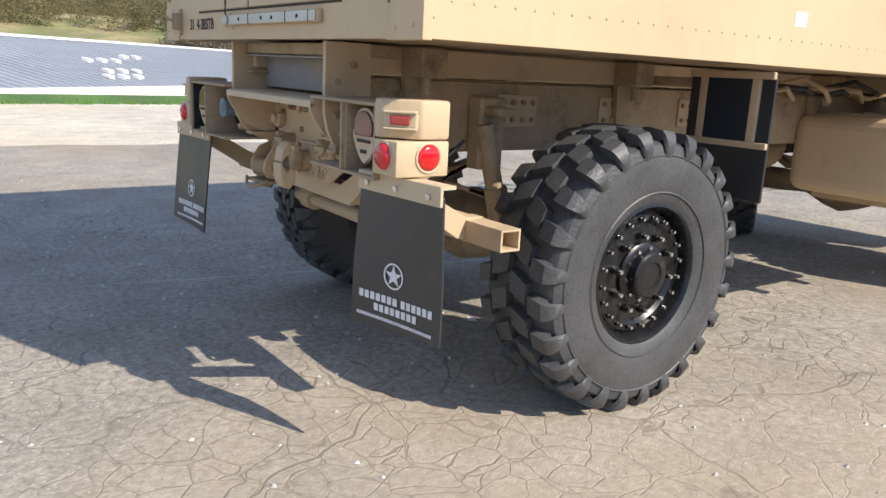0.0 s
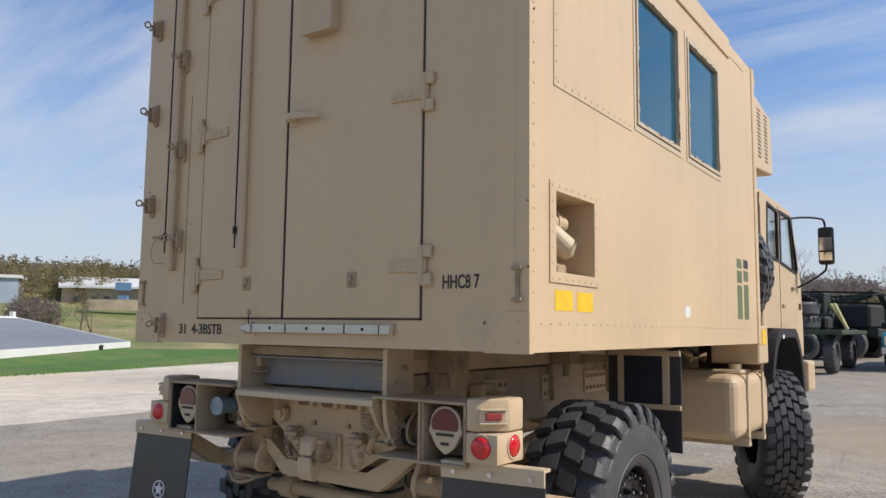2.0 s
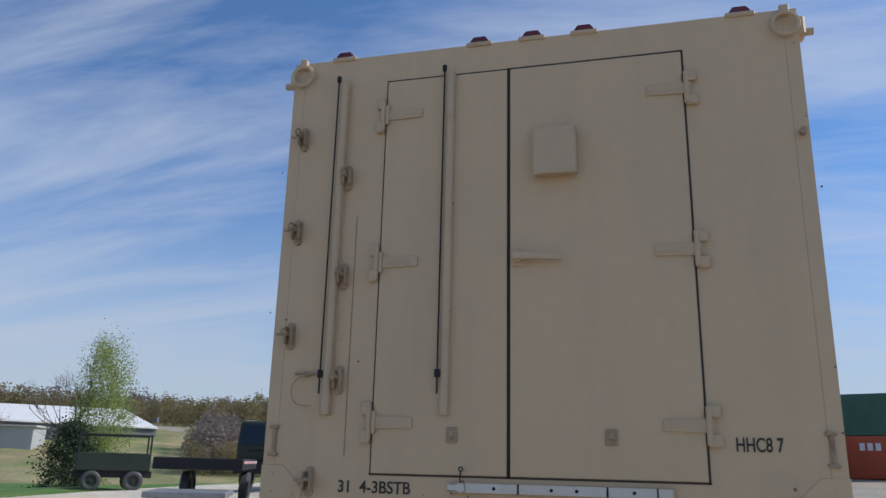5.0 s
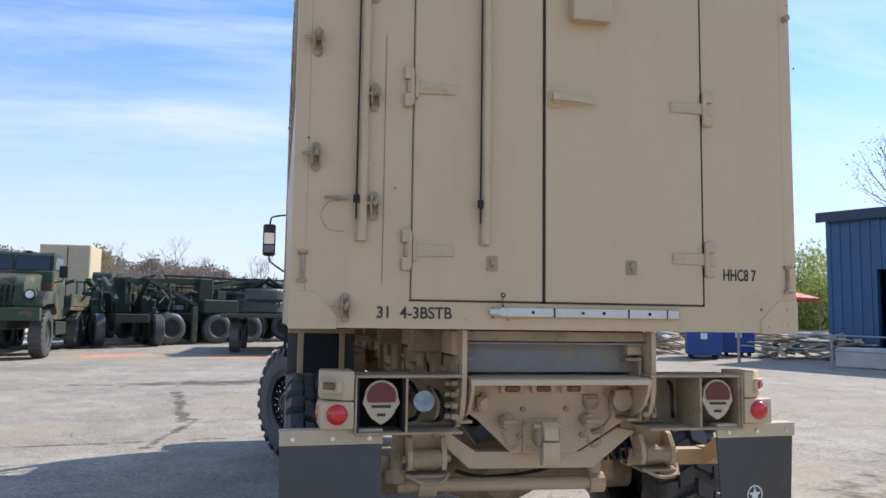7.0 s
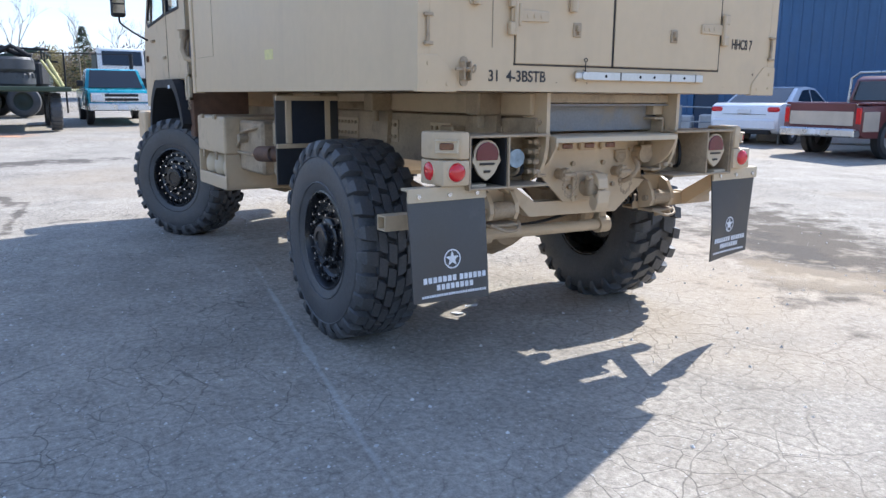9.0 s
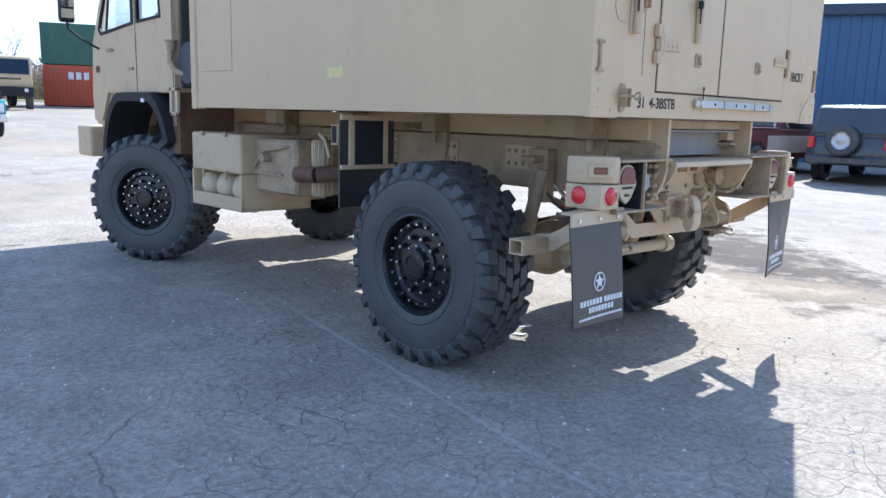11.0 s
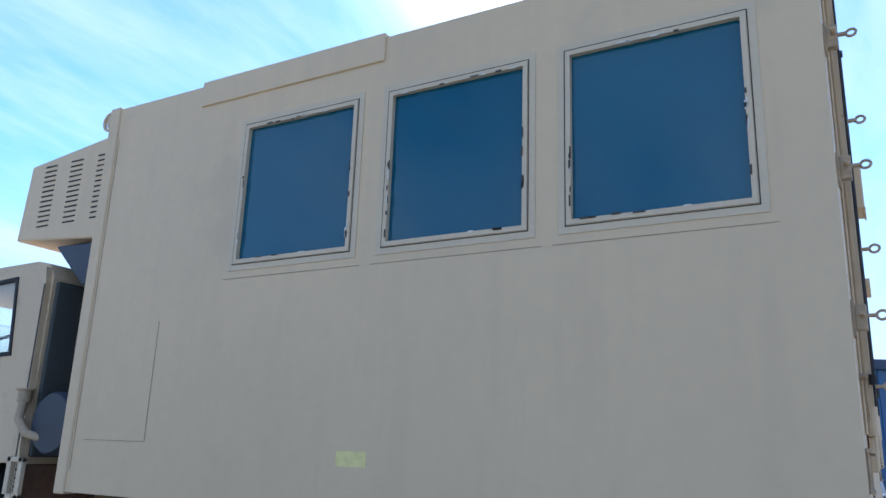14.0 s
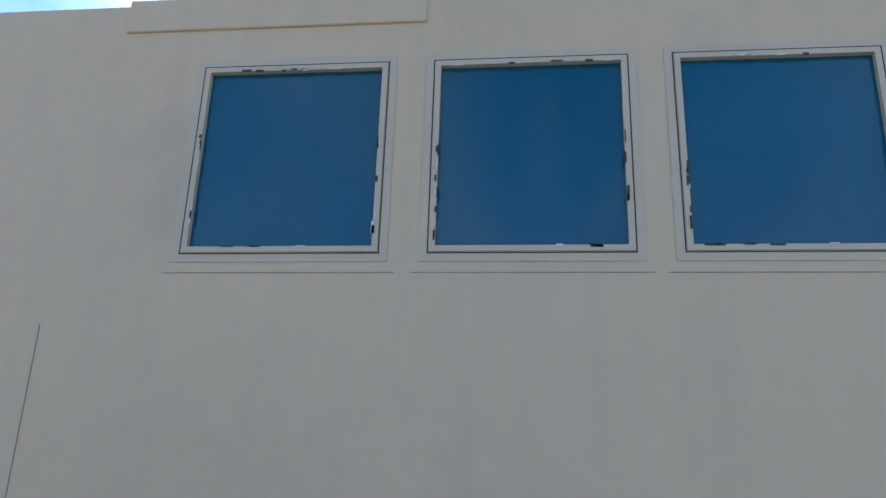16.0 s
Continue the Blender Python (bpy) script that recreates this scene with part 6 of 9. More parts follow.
def strip_sheet(name, y_in, y_out, mat, lift, label, x0=-70, x1=110, step=0.6, ragged=0.25, seed=1, rows=14):
    """A strip along x with ragged edges and a few rows across."""
    s = Shape()
    n = int((x1 - x0) / step)
    cols = []
    for i in range(n + 1):
        x = x0 + i * step
        a = y_in(x) + ragged * noise.noise((x * 0.8, seed, 0)) + ragged * 0.5 * noise.noise((x * 3.1, seed, 5))
        b = y_out(x) + ragged * noise.noise((x * 0.7, seed + 9, 0))
        cols.append([s.bm.verts.new((x, a + (b - a) * j / rows, ground_height(x, a + (b - a) * j / rows) + (0.002 if j in (0, rows) else lift))) for j in range(rows + 1)])
    for i in range(n):
        for j in range(rows):
            s.bm.faces.new([cols[i][j], cols[i + 1][j], cols[i + 1][j + 1], cols[i][j + 1]])
    ob = part(name, s, mat)
    ob.data.shade_smooth()
    return tagged(ob, label, "ground", kind="structure")


def gravel_edge(x):
    return 9.3 + 0.03 * x


def grass_edge(x):
    return 18.7 + 0.18 * max(x, -10)


strip_sheet("gravel_strip", gravel_edge, lambda x: grass_edge(x) + 0.8, GRAVEL, 0.012, "pale crushed gravel verge beside the asphalt")
strip_sheet("grass_bank", grass_edge, lambda x: max(grass_edge(x) + 3, math.sqrt(max(0.0, 99.0 ** 2 - (x + 3) ** 2))), GRASS, 0.16, "bright green mown grass bank", seed=4, rows=40)


# ---- yard materials ----
OLIVE = material("olive_drab_paint", (0.020, 0.030, 0.021), 0.65, var=0.25, grain=0.12, scale=2.5, spots=((0.045, 0.055, 0.04), 3, 0.6, 0.9))
OLIVE_PALE = material("faded_olive_paint", (0.040, 0.062, 0.040), 0.7, var=0.2, scale=3)
GLASS_DARK = material("dark_car_glass", (0.012, 0.016, 0.02), 0.06, var=0.1, scale=2, spec=0.8)
WHITE_CAR = material("white_car_paint", (0.74, 0.75, 0.77), 0.22, var=0.04, scale=2, coat=0.5)
SILVER_CAR = material("silver_car_paint", (0.46, 0.47, 0.48), 0.3, metal=0.3, var=0.06, scale=2, coat=0.4)
TEAL_CAR = material("teal_car_paint", (0.012, 0.24, 0.29), 0.25, var=0.06, scale=2, coat=0.5)
MAROON_CAR = material("maroon_car_paint", (0.13, 0.035, 0.035), 0.35, var=0.12, scale=2, coat=0.3)
CREAM_CAR = material("cream_lower_paint", (0.50, 0.42, 0.33), 0.45, var=0.1, scale=3)
NAVY_CAR = material("dark_blue_car_paint", (0.02, 0.028, 0.045), 0.3, var=0.1, scale=2, coat=0.4)
DARK_CAR = material("dark_slate_car_paint", (0.045, 0.05, 0.06), 0.3, var=0.1, scale=2, coat=0.4)
GREY_CAR = material("grey_car_paint", (0.22, 0.22, 0.22), 0.35, var=0.1, scale=2, coat=0.3)
CHROME_BAR = material("dull_chrome", (0.6, 0.6, 0.6), 0.3, metal=0.9, var=0.1, scale=4)
WHEEL_ALLOY = material("silver_wheel", (0.5, 0.5, 0.5), 0.35, metal=0.7, var=0.1, scale=8)
BLUE_WALL = material("blue_ribbed_steel", (0.045, 0.115, 0.23), 0.5, var=0.08, grain=0.04, scale=0.7, spots=((0.06, 0.14, 0.26), 0.8, 0.55, 0.8))
BLUE_TRIM = material("dark_blue_trim", (0.03, 0.05, 0.085), 0.5, var=0.1)
BLUE_BIN = material("blue_bin_paint", (0.012, 0.06, 0.24), 0.5, var=0.15, scale=2)
ORANGE_BOX = material("orange_container", (0.48, 0.085, 0.03), 0.55, var=0.1, scale=1.2, spots=((0.3, 0.15, 0.1), 1.5, 0.6, 0.8))
GREEN_BOX = material("green_container", (0.05, 0.13, 0.09), 0.6, var=0.15, scale=1.5)
CONCRETE = material("pale_concrete", (0.52, 0.50, 0.47), 0.85, var=0.15, grain=0.1, scale=2, bump=0.3, bump_scale=20)
TIMBER_PALE = material("fresh_sawn_timber", (0.55, 0.45, 0.31), 0.75, var=0.15, grain=0.12, scale=3)
TIMBER = material("weathered_timber", (0.33, 0.26, 0.18), 0.8, var=0.25, grain=0.15, scale=3, island=0.35)
ROOF_GREY = material("grey_ribbed_roof", (0.29, 0.315, 0.35), 0.55, var=0.1, grain=0.05, scale=0.6)
ROOF_RIB = material("pale_roof_seam", (0.40, 0.42, 0.45), 0.45, var=0.1, scale=0.6)
CHIPS = material("stone_chips", (0.52, 0.50, 0.46), 0.8, var=0.1, scale=3, island=0.4)
TAN_STORE = material("tan_block_wall", (0.50, 0.40, 0.28), 0.8, var=0.15, grain=0.1, scale=0.5)
# grey darkened so the hall wall reads as shaded; also parapet and vents
HALL_WALL = material("grey_hall_cladding", (0.15, 0.16, 0.175), 0.6, var=0.1, scale=0.4)
SHED_WALL = material("pale_shed_paint", (0.42, 0.43, 0.43), 0.65, var=0.08, scale=0.5)
BLUE_SIGN = material("blue_sign_paint", (0.20, 0.33, 0.52), 0.5, var=0.08, scale=1)
WHITE_WALL = material("white_building_paint", (0.72, 0.72, 0.70), 0.6, var=0.06, scale=0.4)
BLUE_PALE = material("pale_blue_cladding", (0.36, 0.42, 0.50), 0.6, var=0.08, scale=0.4)
FENCE = material("galvanised_fence", (0.30, 0.31, 0.31), 0.5, metal=0.5, var=0.15, scale=5)
BARK = material("grey_brown_bark", (0.15, 0.125, 0.10), 0.9, var=0.25, scale=4)
TWIGS = material("bare_wood_twigs", (0.27, 0.22, 0.165), 0.95, var=0.2, scale=0.05, island=0.22)
OLIVE_TWIGS = material("budding_twigs", (0.265, 0.225, 0.115), 0.95, var=0.2, scale=0.05, island=0.18)


def thin(mat, share):
    """Lets part of the light through, as thin twigs and leaves do."""
    nt = mat.node_tree
    b = nt.nodes["Principled BSDF"]
    tr, mx = nt.nodes.new("ShaderNodeBsdfTranslucent"), nt.nodes.new("ShaderNodeMixShader")
    nt.links.new(b.inputs["Base Color"].links[0].from_socket, tr.inputs["Color"])
    mx.inputs[0].default_value = share
    nt.links.new(b.outputs[0], mx.inputs[1])
    nt.links.new(tr.outputs[0], mx.inputs[2])
    nt.links.new(mx.outputs[0], nt.nodes["Material Output"].inputs["Surface"])


FAR_TWIGS = material("far_bare_twigs", (0.25, 0.205, 0.185), 0.95, var=0.2, scale=0.05, island=0.15)
thin(FAR_TWIGS, 0.4)
RED_TWIGS = material("reddish_twigs", (0.27, 0.175, 0.11), 0.95, var=0.2, scale=0.05, island=0.2)
thin(RED_TWIGS, 0.4)
thin(TWIGS, 0.45)
thin(OLIVE_TWIGS, 0.45)
LEAF = material("pale_willow_leaf", (0.32, 0.38, 0.12), 0.9, var=0.2, scale=1, island=0.3)
thin(LEAF, 0.45)
EVERGREEN = material("dark_evergreen", (0.04, 0.062, 0.03), 0.9, var=0.25, scale=1.5, island=0.35)
RED_STRIPE = material("red_reflective_tape", (0.5, 0.03, 0.03), 0.4)


def camo_material():
    m = bpy.data.materials.new("woodland_camouflage")
    m.use_nodes = True
    nt = m.node_tree
    b = nt.nodes["Principled BSDF"]
    b.inputs["Roughness"].default_value = 0.7
    tc = nt.nodes.new("ShaderNodeTexCoord")
    n = nt.nodes.new("ShaderNodeTexNoise")
    n.inputs["Scale"].default_value, n.inputs["Detail"].default_value = 0.9, 1.5
    r = nt.nodes.new("ShaderNodeValToRGB")
    r.color_ramp.interpolation = "CONSTANT"
    e = r.color_ramp.elements
    e[0].position, e[0].color = 0.0, (0.012, 0.013, 0.012, 1)
    e[1].position, e[1].color = 0.40, (0.045, 0.065, 0.035, 1)
    for p, c in ((0.53, (0.13, 0.085, 0.05, 1)), (0.60, (0.06, 0.085, 0.045, 1)), (0.70, (0.015, 0.016, 0.014, 1))):
        k = e.new(p)
        k.color = c
    nt.links.new(tc.outputs["Object"], n.inputs["Vector"])
    nt.links.new(n.outputs["Fac"], r.inputs[0])
    nt.links.new(r.outputs[0], b.inputs["Base Color"])
    return m


CAMO = camo_material()


def at(x, y, heading, lift=0.0):
    return pose(x, y, ground_height(x, y) + lift, 0, 0, heading)


# ---- road vehicles ----
def plain_wheel(parent, x, y, r, w, mat=WHEEL_ALLOY, lugs=0):
    side = 1 if y > 0 else -1
    s = Shape()
    s.spin([(r * 0.58, w / 2), (r * 0.62, w / 2 + 0.012), (r * 0.9, w / 2), (r, w / 2 - 0.04), (r, -w / 2 + 0.04), (r * 0.9, -w / 2), (r * 0.58, -w / 2)], 28)
    for k in range(lugs):
        a = 2 * math.pi * k / lugs
        t = Matrix.Rotation(-a, 3, "Y")
        s.box(r * math.cos(a) - 0.02, r * math.cos(a) + 0.015, -w / 2 + 0.01, w / 2 - 0.01, r * math.sin(a) - 0.035, r * math.sin(a) + 0.035, turn=t)
    tyre = part("wheel", s, RUBBER, parent, smooth=40)
    s = Shape()
    s.spin([(r * 0.58, w / 2 * 0.9), (r * 0.52, w / 2 * 0.72), (r * 0.40, w / 2 * 0.6), (r * 0.22, w / 2 * 0.75), (r * 0.14, w / 2 * 0.85), (0.001, w / 2 * 0.85)], 24)
    part("rim", s, mat, tyre, smooth=40)
    tyre.matrix_basis = pose(x, y, r, 0, 0, 0 if side > 0 else 180)
    return tyre


def tapered(outline, half, belt, top, squeeze, bevel=0.03):
    s = Shape()
    s.prism(outline, "y", -half, half, bevel)
    for v in s.bm.verts:
        if v.co.z > belt:
            v.co.y *= 1 - squeeze * (v.co.z - belt) / (top - belt)
    return s


def road_car(name, label, category, m, paint, half, body, house, belt, top, windows, wheels, r, rear_glass=None, front_glass=None, lower=None, group="parked cars by the blue building"):
    car = thing(name, label, category, m, group)
    s = tapered(body, half, belt, top, 0.14, 0.035)
    shell = part("body", s, paint, car, smooth=35)
    s = tapered(house, half - 0.02, belt, top, 0.16, 0.03)
    part("cabin", s, paint, car, smooth=35)
    for outline in windows:
        for side in (1, -1):
            s = Shape()
            s.prism(outline, "y", side * (half - 0.05), side * (half - 0.012))
            for v in s.bm.verts:
                v.co.y *= 1 - 0.16 * max(0.0, v.co.z - belt) / (top - belt)
            part("side_window", s, GLASS_DARK, car)
    for glass in (rear_glass, front_glass):
        if glass:
            (xa, za), (xb, zb) = glass
            out = 0.012 if xa > 0 else -0.012
            s = Shape()
            pts = []
            for (x, z), k in (((xa, za), 0), ((xb, zb), 1)):
                w = (half - 0.14) * (1 - 0.16 * max(0.0, z - belt) / (top - belt))
                pts.append((x, z, w))
            v = [s.bm.verts.new((pts[0][0] + out, -pts[0][2], pts[0][1])), s.bm.verts.new((pts[0][0] + out, pts[0][2], pts[0][1])), s.bm.verts.new((pts[1][0] + out, pts[1][2], pts[1][1])), s.bm.verts.new((pts[1][0] + out, -pts[1][2], pts[1][1]))]
            v2 = [s.bm.verts.new(k.co - Vector((out * 1.5, 0, 0))) for k in v]
            s.bm.faces.new(v)
            s.bm.faces.new(v2[::-1])
            for k in range(4):
                s.bm.faces.new([v[k], v[(k + 1) % 4], v2[(k + 1) % 4], v2[k]])
            part("windscreen", s, GLASS_DARK, car)
    for x in wheels:
        for side in (1, -1):
            plain_wheel(car, x, side * (half - 0.11), r, 0.22)
            s = Shape()
            s.spin([(r * 1.16, half - 0.16), (r * 1.16, half + 0.004), (r * 0.9, half + 0.004)], 24, (x, 0, r * 1.02))
            if side < 0:
                for v in s.bm.verts:
                    v.co.y *= -1
            part("wheel_arch", s, BLACK_MATT, car)
    return car


def add_box(car, name, mat, *dims, bevel=0.01, label=""):
    s = Shape()
    s.box(*dims, bevel)
    return part(name, s, mat, car, label)


# white sedan
sedan = road_car("sedan", "white four-door sedan parked nose to the blue building", "car", at(10.8, -16.8, -77), WHITE_CAR, 0.91,
                 [(-2.35, 0.32), (-2.42, 0.55), (-2.38, 0.95), (-2.2, 1.03), (-1.55, 1.04), (0.95, 0.98), (1.9, 0.86), (2.35, 0.70), (2.42, 0.45), (2.35, 0.25), (-2.2, 0.25)],
                 [(-1.65, 1.02), (-0.95, 1.42), (-0.45, 1.47), (0.25, 1.44), (1.05, 0.98)], 1.0, 1.47,
                 [[(-1.15, 1.08), (-0.72, 1.36), (-0.25, 1.40), (-0.25, 1.05)], [(-0.18, 1.05), (-0.18, 1.40), (0.22, 1.37), (0.80, 1.03)]], (-1.42, 1.45), 0.33, ((-1.72, 1.04), (-0.95, 1.43)), ((1.08, 1.0), (0.28, 1.44)))
for side in (1, -1):
    add_box(sedan, "tail_lamp", RED, -2.425, -2.12, side * 0.60, side * 0.905, 0.80, 0.93, bevel=0.035, label="red wrap-round tail lamp")
add_box(sedan, "bumper", WHITE_CAR, -2.46, -2.25, -0.86, 0.86, 0.35, 0.62, bevel=0.04)
add_box(sedan, "boot_seam", BLACK_MATT, -2.424, -2.40, -0.58, 0.58, 0.735, 0.745)
add_box(sedan, "bumper_shadow", BLACK_MATT, -2.44, -2.2, -0.70, 0.70, 0.24, 0.36, bevel=0.02)
add_box(sedan, "number_plate", WHITE, -2.435, -2.415, -0.18, 0.18, 0.76, 0.88)


# pickups share one builder
def pickup(label, m, paint, lower=None, rack=False, tail=True):
    car = road_car("pickup_truck", label, "pickup truck", m, paint, 0.97,
                   [(-2.65, 0.50), (-2.68, 0.62), (-2.66, 1.10), (-0.62, 1.12), (-0.60, 1.14), (1.05, 1.12), (2.45, 1.04), (2.62, 0.92), (2.66, 0.55), (2.55, 0.42), (-2.5, 0.42)],
                   [(-0.62, 1.10), (-0.55, 1.70), (-0.40, 1.78), (0.35, 1.78), (0.55, 1.72), (1.10, 1.10)], 1.1, 1.78,
                   [[(-0.35, 1.16), (-0.35, 1.66), (0.30, 1.68), (0.80, 1.16)]], (-1.65, 1.72), 0.39, ((-0.63, 1.22), (-0.56, 1.66)), ((1.08, 1.16), (0.57, 1.70)))
    add_box(car, "bed_floor", BLACK_MATT, -2.60, -0.68, -0.86, 0.86, 1.118, 1.130)
    for side in (1, -1):
        add_box(car, "bed_rail", paint, -2.66, -0.66, side * 0.84, side * 0.96, 1.12, 1.175, bevel=0.015)
        add_box(car, "tail_lamp", RED, -2.69, -2.60, side * 0.84, side * 0.965, 0.72, 1.06, bevel=0.015, label="red tail lamp")
    add_box(car, "tailgate", paint, -2.695, -2.64, -0.82, 0.82, 0.66, 1.16, bevel=0.015)
    add_box(car, "rear_bumper", CHROME_BAR, -2.86, -2.62, -0.95, 0.95, 0.44, 0.62, bevel=0.03, label="dull chrome rear bumper")
    add_box(car, "number_plate", WHITE, -2.875, -2.855, -0.16, 0.16, 0.48, 0.60)
    if lower:
        for side in (1, -1):
            add_box(car, "lower_panel", lower, -2.60, -2.10, side * 0.955, side * 0.985, 0.56, 0.98)
            add_box(car, "lower_panel", lower, -1.20, 1.25, side * 0.955, side * 0.985, 0.56, 0.98)
        add_box(car, "lower_panel", lower, -2.705, -2.69, -0.80, 0.80, 0.68, 0.98)
    if rack:
        s = Shape()
        s.pipe([(-0.72, -0.85, 1.15), (-0.72, -0.82, 1.72), (-0.72, -0.6, 1.86), (-0.72, 0.6, 1.86), (-0.72, 0.82, 1.72), (-0.72, 0.85, 1.15)], 0.03, 8)
        part("roll_bar", s, CHROME_BAR, car)
    return car


pickup("maroon and cream two-tone pickup truck on the asphalt", at(7.0, -15.83, -96), MAROON_CAR, CREAM_CAR, rack=True)
pickup("silver pickup truck parked with its tail outwards", at(1.0, -14.4, -91), SILVER_CAR)
suv = road_car("suv", "dark slate suv with a spare wheel on its rear door", "suv", at(4.5, -17.05, -88), DARK_CAR, 0.92,
               [(-2.2, 0.45), (-2.25, 0.62), (-2.2, 1.05), (1.0, 1.06), (2.1, 0.98), (2.22, 0.85), (2.25, 0.55), (2.1, 0.40), (-2.1, 0.40)],
               [(-2.2, 1.04), (-2.12, 1.70), (-1.95, 1.78), (0.25, 1.78), (0.45, 1.72), (1.05, 1.05)], 1.05, 1.78,
               [[(-2.0, 1.12), (-1.95, 1.66), (-1.25, 1.68), (-1.25, 1.10)], [(-1.12, 1.10), (-1.12, 1.68), (-0.35, 1.68), (-0.35, 1.10)], [(-0.22, 1.10), (-0.22, 1.68), (0.25, 1.66), (0.78, 1.10)]], (-1.35, 1.40), 0.37, ((-2.22, 1.15), (-2.14, 1.68)), ((1.02, 1.10), (0.48, 1.70)))
for side in (1, -1):
    add_box(suv, "door_panel", NAVY_CAR, -1.1, 1.9, side * 0.905, side * 0.935, 0.55, 1.0, bevel=0.01)
    add_box(suv, "tail_lamp", RED, -2.27, -2.15, side * 0.74, side * 0.90, 0.78, 1.05, bevel=0.02)
add_box(suv, "rear_bumper", DARK_CAR, -2.40, -2.15, -0.90, 0.90, 0.42, 0.62, bevel=0.04)
sp = plain_wheel(suv, -2.36, 0.25, 0.36, 0.24)
sp.matrix_basis = pose(-2.36, 0.1, 0.98, 0, 0, 90)
sp.name = "spare_wheel"

# teal pickup facing the truck
teal = road_car("teal_pickup", "teal pickup truck with a chrome grille facing the yard", "pickup truck", at(25.6, -1.5, 177) @ Matrix.Scale(0.94, 4), TEAL_CAR, 1.02,
                [(-2.65, 0.50), (-2.66, 1.12), (-0.62, 1.14), (1.05, 1.16), (2.45, 1.10), (2.60, 1.0), (2.66, 0.60), (2.55, 0.42), (-2.5, 0.42)],
                [(-0.9, 1.12), (-0.8, 1.76), (-0.6, 1.84), (0.30, 1.84), (0.5, 1.78), (1.12, 1.14)], 1.14, 1.84,
                [[(-0.55, 1.20), (-0.5, 1.72), (0.28, 1.74), (0.82, 1.20)]], (-1.65, 1.72), 0.40, ((-0.91, 1.25), (-0.82, 1.72)), ((1.12, 1.18), (0.53, 1.78)), group="vehicles in the yard")
add_box(teal, "bumper", CHROME_BAR, 2.58, 2.80, -1.02, 1.02, 0.42, 0.66, bevel=0.03, label="chrome front bumper")
add_box(teal, "grille", CHROME_BAR, 2.60, 2.69, -0.95, 0.95, 0.70, 1.00, bevel=0.02)
for z in (0.74, 0.88):
    add_box(teal, "grille_slot", BLACK_MATT, 2.68, 2.70, -0.52, 0.52, z, z + 0.09)
for side in (1, -1):
    add_box(teal, "headlight", WHITE, 2.68, 2.71, side * 0.60, side * 0.90, 0.74, 0.96, label="clear rectangular headlight")
    add_box(teal, "mirror", BLACK_MATT, 0.85, 1.0, side * 1.0, side * 1.22, 1.22, 1.42, bevel=0.02)
add_box(teal, "number_plate", WHITE, 2.80, 2.815, -0.16, 0.16, 0.46, 0.60)


